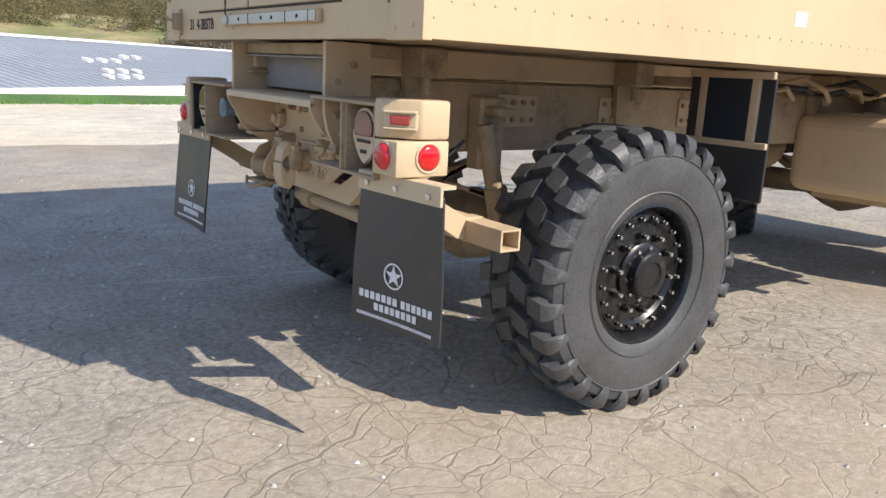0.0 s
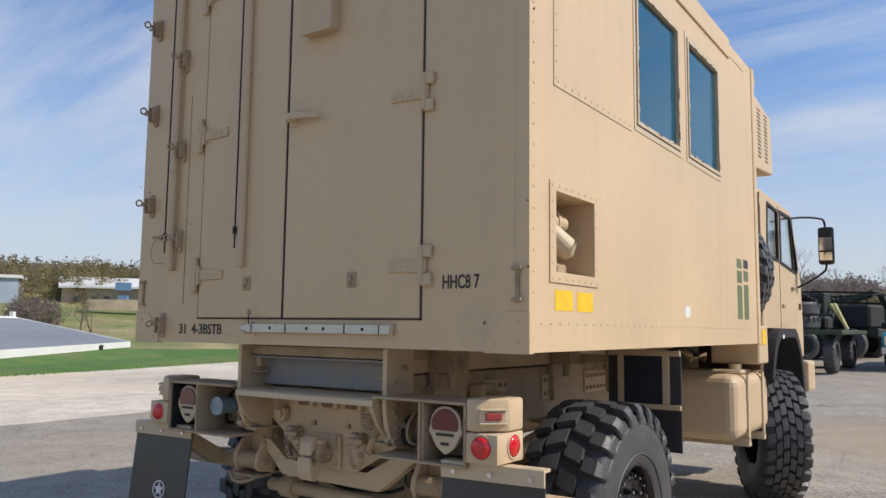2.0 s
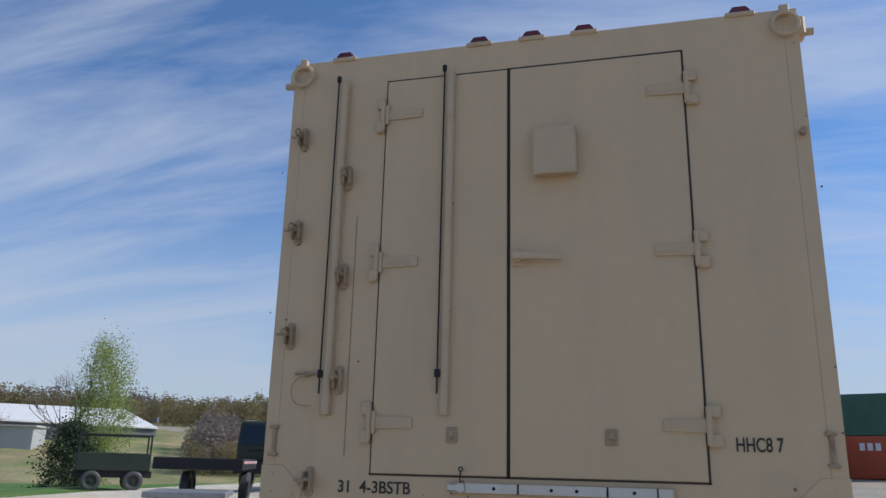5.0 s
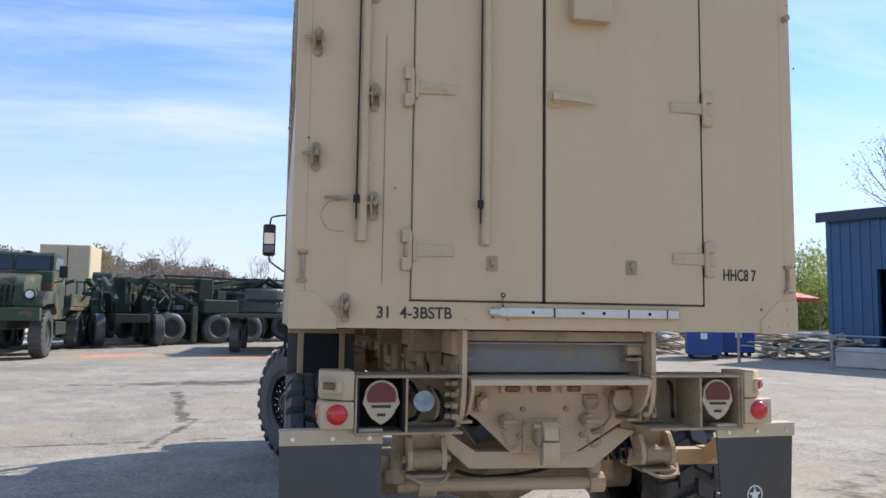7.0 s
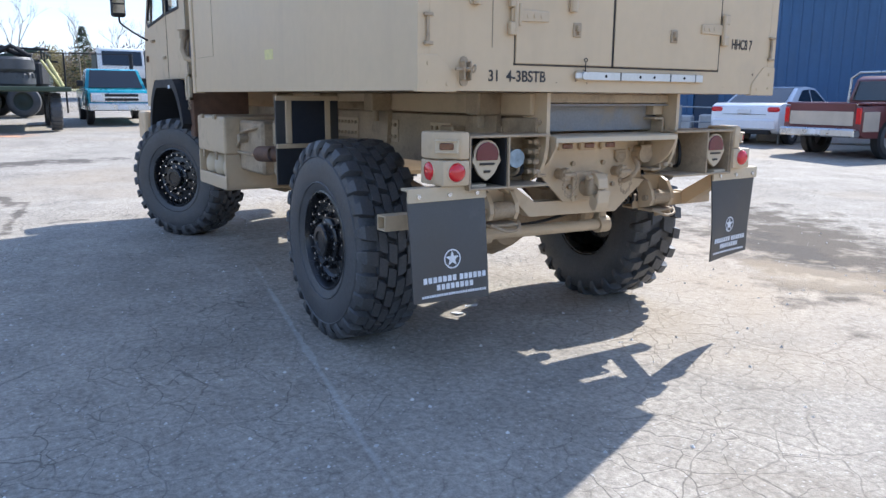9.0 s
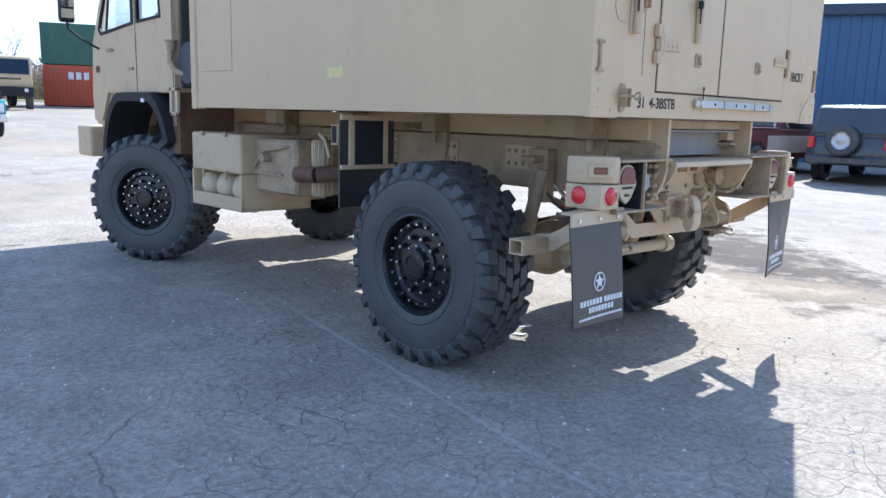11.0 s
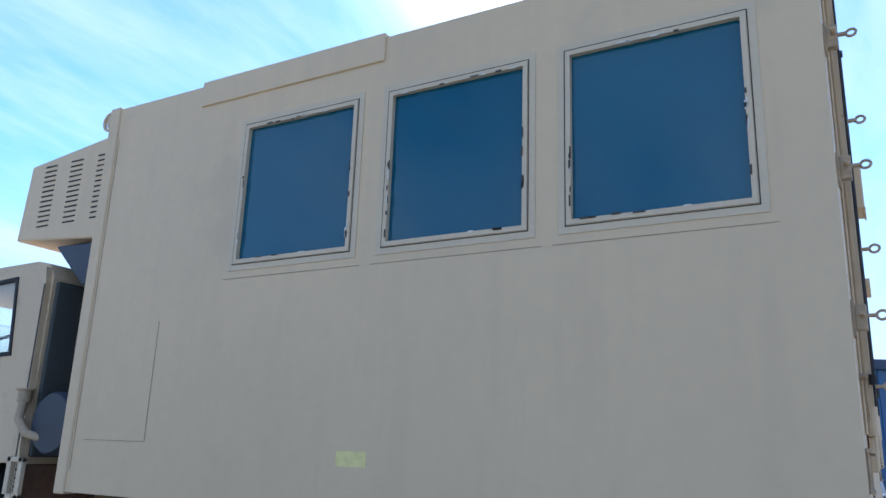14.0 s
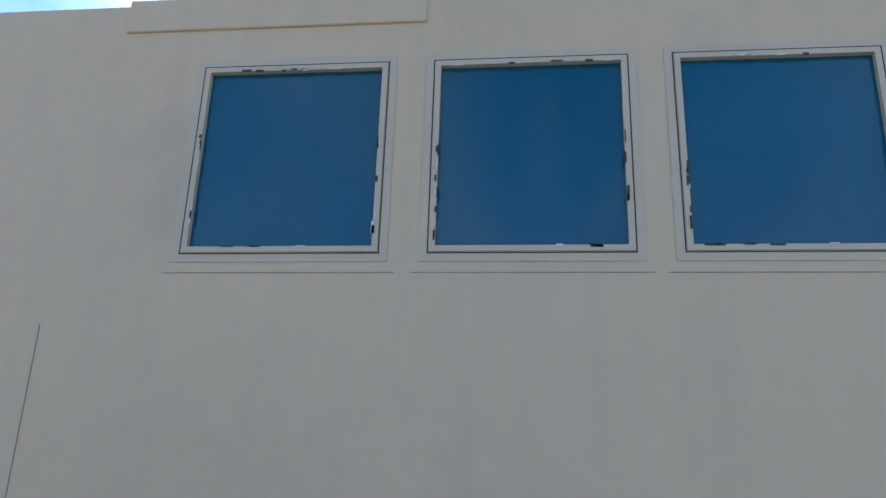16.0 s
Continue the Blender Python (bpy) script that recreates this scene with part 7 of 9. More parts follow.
# ---- military vehicles in the yard ----
def bonnet_truck(m):
    """A six-wheeled bonneted cargo tractor with a soft-top cab, nose along +x."""
    t = thing("bonnet_truck", "camouflaged six-wheel bonneted military truck facing the yard", "military truck", m, "vehicles in the yard")
    s = Shape()
    s.prism([(0.95, 1.0), (2.72, 1.05), (2.82, 1.40), (2.78, 1.92), (2.60, 2.06), (0.95, 2.24)], "y", -0.78, 0.78, 0.09)
    part("hood", s, CAMO, t, smooth=35)
    for k in range(9):
        add_box(t, "grille_bar", OLIVE, 2.80, 2.86, -0.52 + 0.12 * k, -0.47 + 0.12 * k, 1.30, 1.84, bevel=0.008)
    add_box(t, "grille_back", BLACK_MATT, 2.775, 2.80, -0.56, 0.56, 1.28, 1.86)
    for side in (1, -1):
        s = Shape()
        s.prism([(0.95, 1.15), (1.20, 1.60), (1.45, 1.74), (2.45, 1.72), (2.78, 1.58), (2.90, 1.32), (2.60, 1.30), (2.36, 1.44), (1.55, 1.46), (1.25, 1.10)], "y", side * 0.74, side * 1.24, 0.05)
        part("fender", s, CAMO, t, smooth=35)
        s = Shape()
        s.cyl((2.74, side * 0.93, 1.62), (2.93, side * 0.93, 1.62), 0.135, n=18)
        part("headlight_ring", s, OLIVE, t)
        s = Shape()
        s.cyl((2.925, side * 0.93, 1.62), (2.94, side * 0.93, 1.62), 0.098, n=18)
        part("headlight", s, WHITE, t, "round clear headlight")
    add_box(t, "front_bumper", CAMO, 2.95, 3.13, -1.24, 1.24, 0.95, 1.28, bevel=0.015)
    add_box(t, "cab_body", CAMO, -0.55, 0.97, -1.05, 1.05, 0.95, 2.34, bevel=0.04)
    s = Shape()
    s.prism([(-0.55, 2.32), (0.80, 2.32), (0.74, 2.78), (0.58, 2.86), (-0.50, 2.86)], "y", -1.0, 1.0, 0.04)
    part("soft_top", s, OLIVE, t, "olive canvas cab roof", smooth=35)
    s = Shape()
    s.prism([(0.82, 2.36), (0.87, 2.36), (0.82, 2.74), (0.77, 2.74)], "y", -0.90, 0.90)
    part("windscreen", s, GLASS_DARK, t)
    add_box(t, "screen_post", OLIVE, 0.80, 0.89, -0.03, 0.03, 2.32, 2.76)
    for side in (1, -1):
        s = Shape()
        s.prism([(-0.40, 2.38), (0.62, 2.38), (0.58, 2.74), (-0.38, 2.74)], "y", side * 0.985, side * 1.008)
        part("door_window", s, GLASS_DARK, t)
        s = Shape()
        s.pipe([(0.85, side * 1.0, 2.0), (0.95, side * 1.28, 2.05), (0.95, side * 1.30, 2.25)], 0.02, 6)
        s.box(0.90, 0.97, side * 1.18, side * 1.40, 2.15, 2.48, 0.02)
        part("mirror", s, BLACK_MATT, t)
        add_box(t, "step_box", OLIVE, -0.5, 0.8, side * 0.70, side * 1.15, 0.55, 0.92, bevel=0.02)
    s = Shape()
    s.cyl((0.55, -1.12, 1.2), (0.55, -1.12, 2.95), 0.085, n=14)
    s.cyl((0.55, -1.12, 2.2), (0.55, -1.12, 2.75), 0.12, n=14)
    part("exhaust_stack", s, BLACK_MATT, t)
    s = Shape()
    s.cyl((0.62, 0.3, 2.88), (-2.2, 0.3, 2.92), 0.03, n=8)
    s.box(0.50, 0.62, 0.22, 0.38, 2.80, 2.90)
    s.box(-2.2, -2.1, 0.22, 0.38, 1.7, 2.92)
    part("roof_pole", s, BLACK_MATT, t)
    add_box(t, "chassis", OLIVE, -4.3, 2.9, -0.42, 0.42, 0.72, 1.0, bevel=0.02)
    add_box(t, "cargo_bed", CAMO, -4.4, -0.75, -1.2, 1.2, 1.25, 1.38, bevel=0.02)
    for side in (1, -1):
        add_box(t, "bed_side", CAMO, -4.4, -0.75, side * 1.16, side * 1.22, 1.38, 1.75, bevel=0.01)
    add_box(t, "spare_carrier", OLIVE, -1.25, -0.85, -0.9, 0.9, 1.38, 2.05, bevel=0.05)
    for x in (1.95, -2.35, -3.75):
        for side in (1, -1):
            plain_wheel(t, x, side * 1.02, 0.62, 0.36, OLIVE, 22)
    return t


bonnet_truck(at(22.0, 8.90, 183) @ Matrix.Scale(1.05, 4))


def cargo_trailer(m, label="dark green military trailer with a rack and a folded boom"):
    t = thing("military_trailer", label, "trailer", m, "vehicles in the yard")
    add_box(t, "bed", OLIVE, -2.0, 2.0, -1.1, 1.1, 0.95, 1.12, bevel=0.02)
    for side in (1, -1):
        add_box(t, "side_board", OLIVE, -2.0, 2.0, side * 1.06, side * 1.12, 1.12, 1.55, bevel=0.01)
        for x in (-0.7, 0.6):
            plain_wheel(t, x, side * 1.0, 0.52, 0.32, OLIVE, 20)
        for x in (-1.9, -0.6, 0.7, 1.9):
            add_box(t, "rack_post", OLIVE, x - 0.03, x + 0.03, side * 1.04, side * 1.10, 1.55, 2.35)
        add_box(t, "rack_rail", OLIVE, -1.95, 1.95, side * 1.03, side * 1.11, 2.33, 2.40)
    s = Shape()
    s.prism([(-0.08, -1.0), (0.08, -1.0), (0.08, 1.0), (-0.08, 1.0)], "z", 0, 2.6, 0.02)
    add_box(t, "drawbar", OLIVE, 2.0, 3.4, -0.08, 0.08, 0.70, 0.86, bevel=0.01)
    boom = part("boom", s, OLIVE_PALE, t)
    boom.data.transform(Matrix.Diagonal((1, 0.12, 1, 1)))
    boom.matrix_basis = Matrix.Translation((-1.3, 0.25, 1.15)) @ Matrix.Rotation(radians(62), 4, "Y")
    add_box(t, "machine_box", OLIVE, -1.6, -0.5, -0.8, 0.5, 1.12, 1.95, bevel=0.05)
    add_box(t, "machine_box", OLIVE_PALE, 0.2, 1.3, -0.7, 0.8, 1.12, 1.70, bevel=0.05)
    s = Shape()
    s.cyl((1.5, -0.7, 1.1), (1.5, -0.7, 2.1), 0.16, n=14)
    s.cyl((1.5, -0.7, 2.1), (1.9, 0.2, 2.3), 0.07, n=10)
    part("pump", s, OLIVE, t)
    for side in (1, -1):
        add_box(t, "jack_leg", OLIVE, 1.7, 1.8, side * 1.0 - 0.05, side * 1.0 + 0.05, 0.02, 0.98)
    return t


def recovery_rig(m, seed):
    """A low wheeled rig with a mast, crossing booms, outriggers and hoses."""
    rr = random.Random(seed)
    t = thing("recovery_rig", "dark green wheeled rig with a mast and crossing booms", "trailer", m, "vehicles in the yard")
    add_box(t, "bed", OLIVE, -2.3, 2.3, -0.55, 0.55, 0.80, 1.10, bevel=0.03)
    for side in (1, -1):
        for x in (-1.5, -0.2, 1.6):
            plain_wheel(t, x, side * 0.95, 0.55, 0.34, OLIVE)
        add_box(t, "outrigger", OLIVE_PALE, 0.6, 0.8, side * 1.0 - 0.09, side * 1.0 + 0.09, 0.04, 1.35, bevel=0.02)
        add_box(t, "locker", OLIVE, -1.0, 0.4, side * 0.60, side * 1.12, 1.12, 1.62, bevel=0.04)
    add_box(t, "mast", OLIVE, -0.35, 0.25, -0.3, 0.3, 1.10, 2.45, bevel=0.05)
    add_box(t, "engine_cover", BLACK_MATT, -2.1, -1.0, -0.7, 0.7, 1.10, 1.95, bevel=0.08)
    for x0, z0, x1, z1, y, w, mat in ((-1.9, 2.45, 1.2, 1.55, -0.35, 0.10, OLIVE_PALE), (0.0, 2.3, 2.5, 2.2, 0.1, 0.13, OLIVE), (0.2, 1.3, 2.4, 2.35, 0.45, 0.09, OLIVE), (-2.4, 2.35, 1.8, 2.45, 0.75, 0.05, BLACK_MATT), (-2.4, 2.0, 1.8, 2.1, -0.85, 0.05, BLACK_MATT)):
        s = Shape()
        s.pipe([(x0, y, z0), ((x0 + x1) / 2, y, (z0 + z1) / 2 + 0.05), (x1, y, z1)], w, 4)
        part("boom", s, mat, t)
    for k in range(6):
        s = Shape()
        x = rr.uniform(-2, 1.8)
        y = rr.uniform(-0.9, 0.9)
        s.pipe([(x, y, 1.2), (x + rr.uniform(-0.4, 0.4), y + rr.uniform(-0.3, 0.3), rr.uniform(1.6, 2.2)), (x + rr.uniform(-0.8, 0.8), y + rr.uniform(-0.3, 0.3), rr.uniform(1.2, 2.0))], rr.uniform(0.02, 0.045), 6)
        part("hose", s, CABLE if k % 2 else OLIVE_PALE, t)
    for k in range(4):
        x, y, z = rr.uniform(-2.0, 1.8), rr.uniform(-0.9, 0.6), rr.uniform(1.1, 1.7)
        add_box(t, "fitting", (OLIVE_PALE, FENCE, OLIVE)[k % 3], x, x + rr.uniform(0.2, 0.5), y, y + rr.uniform(0.2, 0.4), z, z + rr.uniform(0.12, 0.35), bevel=0.02)
    return t


recovery_rig(at(26.6, 6.9, 200), 1)
recovery_rig(at(27.6, 4.2, 120), 2)
recovery_rig(at(31.0, 6.0, 165), 3)
recovery_rig(at(29.8, 2.2, 75), 4)
first = cargo_trailer(at(31.8, 9.0, 165))
for x, y, h in ((34.6, 3.2, 205), (36.0, 0.6, 170), (36.0, 6.2, 80)):
    copy_thing(first, at(x, y, h))


def tyre_trailer(m):
    t = thing("flat_trailer", "dark flat trailer loaded with a stack of tyres and straps", "trailer", m, "vehicles in the yard")
    add_box(t, "deck", OLIVE_PALE, -1.9, 2.6, -1.35, 1.35, 1.05, 1.18, bevel=0.02)
    for side in (1, -1):
        for x in (-0.9, 1.9):
            plain_wheel(t, x, side * 0.95, 0.5, 0.3, OLIVE, 20)
        add_box(t, "leg", OLIVE, -1.45, -1.3, side * 0.9 - 0.07, side * 0.9 + 0.07, 0.02, 1.05)
    for k in range(2):
        s = Shape()
        s.spin([(0.36, 0.0), (0.60, 0.0), (0.66, 0.07), (0.66, 0.33), (0.60, 0.40), (0.36, 0.40)], 32, (1.2 + 0.05 * k, -0.1, 1.18 + 0.40 * k), "z")
        for j in range(24):
            a = 2 * math.pi * j / 24
            s.box(1.2 + 0.65 * math.cos(a) - 0.03, 1.2 + 0.65 * math.cos(a) + 0.03, -0.1 + 0.65 * math.sin(a) - 0.03, -0.1 + 0.65 * math.sin(a) + 0.03, 1.42 + 0.40 * k, 1.55 + 0.40 * k)
        part("stacked_tyre", s, RUBBER, t, smooth=40)
    s = Shape()
    s.cyl((0.9, 0.9, 1.95), (1.1, 1.25, 1.2), 0.05, n=8)
    s.cyl((0.6, 0.75, 1.95), (0.7, 1.2, 1.2), 0.04, n=8)
    part("strapped_load", s, YELLOW_PALE, t)
    s = Shape()
    s.pipe([(1.0, -0.5, 2.0), (1.1, -0.2, 2.25), (1.2, 0.1, 2.1), (1.3, 0.5, 2.0)], 0.08, 8)
    s.pipe([(1.2, -0.4, 2.05), (1.35, 0.0, 2.3), (1.4, 0.4, 2.05)], 0.06, 8)
    part("hose_bundle", s, BLACK_MATT, t)
    add_box(t, "engine", BLACK_MATT, -0.6, 0.3, -0.6, 0.6, 1.18, 1.6, bevel=0.08)
    return t


tyre_trailer(at(23.4, 1.55, 178))


def cabover(m, paint, label, load=True):
    """A flat-faced military truck seen from the front."""
    t = thing("cabover_truck", label, "military truck", m, "vehicles in the yard")
    s = Shape()
    s.prism([(1.2, 1.15), (2.95, 1.15), (3.0, 1.75), (2.72, 2.70), (2.55, 2.78), (1.2, 2.80)], "y", -1.15, 1.15, 0.05)
    part("cab", s, paint, t, smooth=35)
    s = Shape()
    s.prism([(2.99, 1.82), (3.015, 1.82), (2.79, 2.60), (2.765, 2.60)], "y", -1.02, 1.02)
    part("windscreen", s, GLASS_DARK, t)
    add_box(t, "front_bumper", BLACK_MATT, 2.9, 3.12, -1.2, 1.2, 0.65, 1.15, bevel=0.03)
    for side in (1, -1):
        s = Shape()
        s.cyl((3.11, side * 0.85, 0.98), (3.135, side * 0.85, 0.98), 0.10, n=14)
        part("headlight", s, WHITE, t)
        for x in (1.9, -1.9):
            plain_wheel(t, x, side * 0.98, 0.55, 0.36, BLACK, 20)
    for k in range(9):
        add_box(t, "print_bar", BLACK_MATT, 2.995, 3.012, -0.62 + 0.14 * k, -0.52 + 0.14 * k, 1.52, 1.62)
    add_box(t, "chassis", BLACK_MATT, -3.0, 2.9, -0.45, 0.45, 0.75, 1.05)
    if load:
        s = Shape()
        s.prism([(-3.1, 1.25), (1.0, 1.25), (1.0, 2.3), (0.6, 2.62), (-2.8, 2.62), (-3.1, 2.3)], "y", -1.18, 1.18, 0.03)
        part("cargo_cover", s, OLIVE if paint is not TAN else TAN_DIRTY, t)
    return t


cabover(at(46.5, -5.1, 176), WHITE_WALL, "white flat-faced military truck behind the fence")
cabover(at(47.0, -8.6, 165), TAN, "tan military cargo truck behind the fence")
cabover(at(52.0, -8.6, 178), BLACK_MATT, "black flat-faced military truck by the fence")
cabover(at(29.4, 15.4, 190), OLIVE, "open-framed olive military truck", load=False)
cabover(at(37.5, 10.3, 185), OLIVE, "olive military truck carrying a tan shelter", load=False)
s = Shape()
sz = ground_height(35.3, 10.6)
s.box(34.2, 36.4, 9.75, 11.9, sz + 1.06, sz + 4.02, 0.04)
shelter = tagged(part("equipment_shelter", s, TAN_LIGHT), "plain tan equipment shelter box on a truck", "shelter")
s = Shape()
s.box(34.185, 34.2, 10.7, 10.74, sz + 1.2, sz + 3.9)
part("shelter_seam", s, SEAM, shelter)

# low flatbed with red and white tape at the yard's edge
fb = thing("lowbed_trailer", "black lowbed trailer edged with red and white tape", "trailer", at(19.8, 13.2, 205), "vehicles in the yard")
add_box(fb, "deck", BLACK_MATT, -3.5, 4.0, -1.2, 1.2, 1.10, 1.42, bevel=0.02)
for k in range(16):
    add_box(fb, "tape", RED_STRIPE if k % 2 else WHITE, -3.4 + 0.45 * k, -3.0 + 0.45 * k, 1.2, 1.205, 1.28, 1.36)
    add_box(fb, "tape", RED_STRIPE if k % 2 else WHITE, -3.4 + 0.45 * k, -3.0 + 0.45 * k, -1.205, -1.2, 1.28, 1.36)
for side in (1, -1):
    for x in (-2.4, -1.2):
        plain_wheel(fb, x, side * 0.95, 0.5, 0.28, OLIVE)
add_box(fb, "ramp", FENCE, 4.0, 6.2, -1.0, 1.0, 0.45, 0.6, bevel=0.02)
for side in (1, -1):
    add_box(fb, "ramp_leg", FENCE, 4.8, 5.0, side * 0.8 - 0.05, side * 0.8 + 0.05, 0.02, 0.46)

# ---- blue building ----
BC, BU = Vector((9.80, -20.64, 0)), Vector((0.883, 0.469, 0)).normalized()
BN = Vector((-BU.y, BU.x, 0))            # out of the wall, to the yard


def on_wall(t, n, z):
    p = BC + BU * t + BN * n
    return (p.x, p.y, z)


house = thing("blue_building", "blue ribbed steel workshop with an open doorway", "building", kind="")
H = 4.95


def wall_box(name, mat, t0, t1, n0, n1, z0, z1, parent=house, label=""):
    s = Shape()
    v = [s.bm.verts.new(on_wall(t, n, z)) for z in (z0, z1) for t, n in ((t0, n0), (t1, n0), (t1, n1), (t0, n1))]
    for q in ((0, 1, 2, 3), (7, 6, 5, 4), (0, 4, 5, 1), (1, 5, 6, 2), (2, 6, 7, 3), (3, 7, 4, 0)):
        s.bm.faces.new([v[k] for k in q])
    return part(name, s, mat, parent, label)


for t0, t1, z0, z1 in ((8.25, 9.75, -0.3, H), (6.6, 8.25, 3.25, H), (5.80, 6.6, -0.3, H), (5.0, 5.80, 2.55, H), (-34, 5.0, -0.3, H)):
    wall_box("wall", BLUE_WALL, t0, t1, -0.25, 0.0, z0, z1)
wall_box("wall", BLUE_WALL, 9.50, 9.75, -16, -0.25, -0.3, H)
wall_box("wall", BLUE_WALL, -34, -33.75, -16, -0.25, -0.3, H)
wall_box("wall", BLUE_WALL, -33.75, 9.50, -16, -15.75, -0.3, H)
wall_box("roof", ROOF_GREY, -34.2, 9.95, -16.2, 0.2, H + 0.002, H + 0.18)
wall_box("fascia", BLUE_TRIM, -34.2, 9.96, 0.2, 0.24, H - 0.12, H + 0.2)
rib = None
for k in range(146):
    t = -33.9 + 0.3 * k
    if rib is None:
        rib = wall_box("wall_rib", BLUE_WALL, t, t + 0.07, 0.0, 0.035, 3.26, H - 0.12)
    else:
        twin(rib, Matrix.Translation(BU * 0.3 * k), house)
rib = None
for k in range(146):
    t = -33.9 + 0.3 * k
    if 6.55 < t < 8.3 or 4.94 < t < 5.82:
        continue
    if rib is None:
        rib, k0 = wall_box("wall_rib", BLUE_WALL, t, t + 0.07, 0.0, 0.035, -0.2, 3.25), k
    else:
        twin(rib, Matrix.Translation(BU * 0.3 * (k - k0)), house)
# dark sheet set back in the opening to stand for its unlit inside
wall_box("roller_door", NAVY_MESH_SHADE, 6.6, 8.25, -3.0, -2.9, -0.2, 3.25, label="dark sheet standing for the shade inside the open doorway")
wall_box("man_door", BLUE_TRIM, 5.03, 5.77, -0.12, -0.06, -0.2, 2.53, label="dark blue steel door")
wall_box("sign", WHITE, 5.88, 6.08, 0.036, 0.05, 1.85, 2.25, label="small white notice")
wall_box("downpipe", BLUE_TRIM, 4.42, 4.52, 0.036, 0.12, -0.2, H - 0.12, label="dark blue downpipe")
s = Shape()
p = Vector(on_wall(6.2, 0.1, 4.2))
s.box(p.x - 0.2, p.x + 0.2, p.y - 0.12, p.y + 0.12, p.z, p.z + 0.14, 0.04)
part("wall_lamp", s, FENCE, house)

# concrete blocks, bins, timber and a rail by the building
for k in range(6):
    s = Shape()
    p = BC + BU * (7.3 - 1.6 * k) + BN * (3.4 + 0.1 * (k % 2))
    s.box(-0.7, 0.7, -0.3, 0.3, 0, 0.55 + 0.06 * (k % 3), 0.04)
    block = tagged(part("concrete_block", s, CONCRETE), "pale concrete barrier block in front of the blue building", "concrete block", "concrete blocks")
    block.matrix_basis = at(p.x, p.y, 28 + 3 * k)
for k in range(5):
    s = Shape()
    a = BC + BU * (10.3 - 2.6 * k) + BN * 4.6
    b = BC + BU * (10.3 - 2.6 * (k + 1)) + BN * 4.6
    za, zb = ground_height(a.x, a.y), ground_height(b.x, b.y)
    s.cyl((a.x, a.y, za), (a.x, a.y, za + 0.95), 0.045, n=8)
    s.cyl((a.x, a.y, za + 0.9), (b.x, b.y, zb + 0.9), 0.02, n=6)
    s.cyl((a.x, a.y, za + 0.5), (b.x, b.y, zb + 0.5), 0.02, n=6)
    tagged(part("post_rail", s, FENCE), "low galvanised post and rail barrier", "barrier", "barrier posts")
for x, y, h in ((18.6, -11.7, -26), (19.5, -13.35, -18)):
    b = thing("waste_bin", "blue steel waste container with a sloping lid", "waste bin", at(x, y, h) @ Matrix.Scale(0.9, 4), "waste bins")
    add_box(b, "body", BLUE_BIN, -0.7, 0.7, -0.55, 0.55, 0.12, 1.1, bevel=0.03)
    s = Shape()
    s.prism([(-0.72, 1.1), (0.72, 1.1), (0.72, 1.2), (-0.72, 1.32)], "y", -0.57, 0.57, 0.02)
    part("lid", s, BLUE_BIN, b)
    add_box(b, "label_patch", WHITE, -0.705, -0.70, -0.10, 0.12, 0.66, 0.86)
    for sx in (-0.5, 0.5):
        for sy_ in (-0.4, 0.4):
            add_box(b, "foot", BLACK_MATT, sx - 0.06, sx + 0.06, sy_ - 0.06, sy_ + 0.06, 0, 0.12)
prng = random.Random(11)
for cx, cy in ((27.0, -13.2), (22.6, -11.2), (21.0, -11.3), (24.0, -13.0), (18.5, -14.5), (17.6, -15.7), (21.5, -15.8), (25.5, -16.0)):
    pile = thing("timber_pile", "loose pile of weathered boards and scrap", "timber pile", at(cx, cy, prng.uniform(0, 60)), "timber piles")
    for k in range(26):
        s = Shape()
        ln, wd = prng.uniform(0.35, 0.95), prng.uniform(0.05, 0.12)
        lean = 1.0 - 0.55 * k / 26
        x, y, z = prng.uniform(-0.9, 0.9) * lean, prng.uniform(-0.8, 0.8) * lean, 0.03 + 0.028 * k
        s.box(x - ln, x + ln, y - wd, y + wd, z, z + 0.04, turn=Euler((prng.uniform(-0.3, 0.3), prng.uniform(-0.28, 0.28), prng.uniform(-1.5, 1.5))).to_matrix())
        part("board", s, (TIMBER, CONCRETE, TIMBER, TIMBER_PALE)[k % 4], pile)
for x, y, h, mat in ((28.0, -14.0, 200, GREY_CAR), (31.0, -18.0, 190, NAVY_CAR)):
    c = road_car("old_car", "derelict parked car behind the timber piles", "car", at(x, y, h), mat, 0.9,
                 [(-2.2, 0.40), (-2.25, 0.95), (1.0, 0.98), (2.2, 0.85), (2.2, 0.4)], [(-1.6, 0.95), (-1.0, 1.42), (0.3, 1.42), (1.0, 0.95)], 0.95, 1.42,
                 [[(-1.1, 1.02), (-0.8, 1.34), (0.2, 1.34), (0.7, 1.02)]], (-1.35, 1.35), 0.33, group="derelict cars")

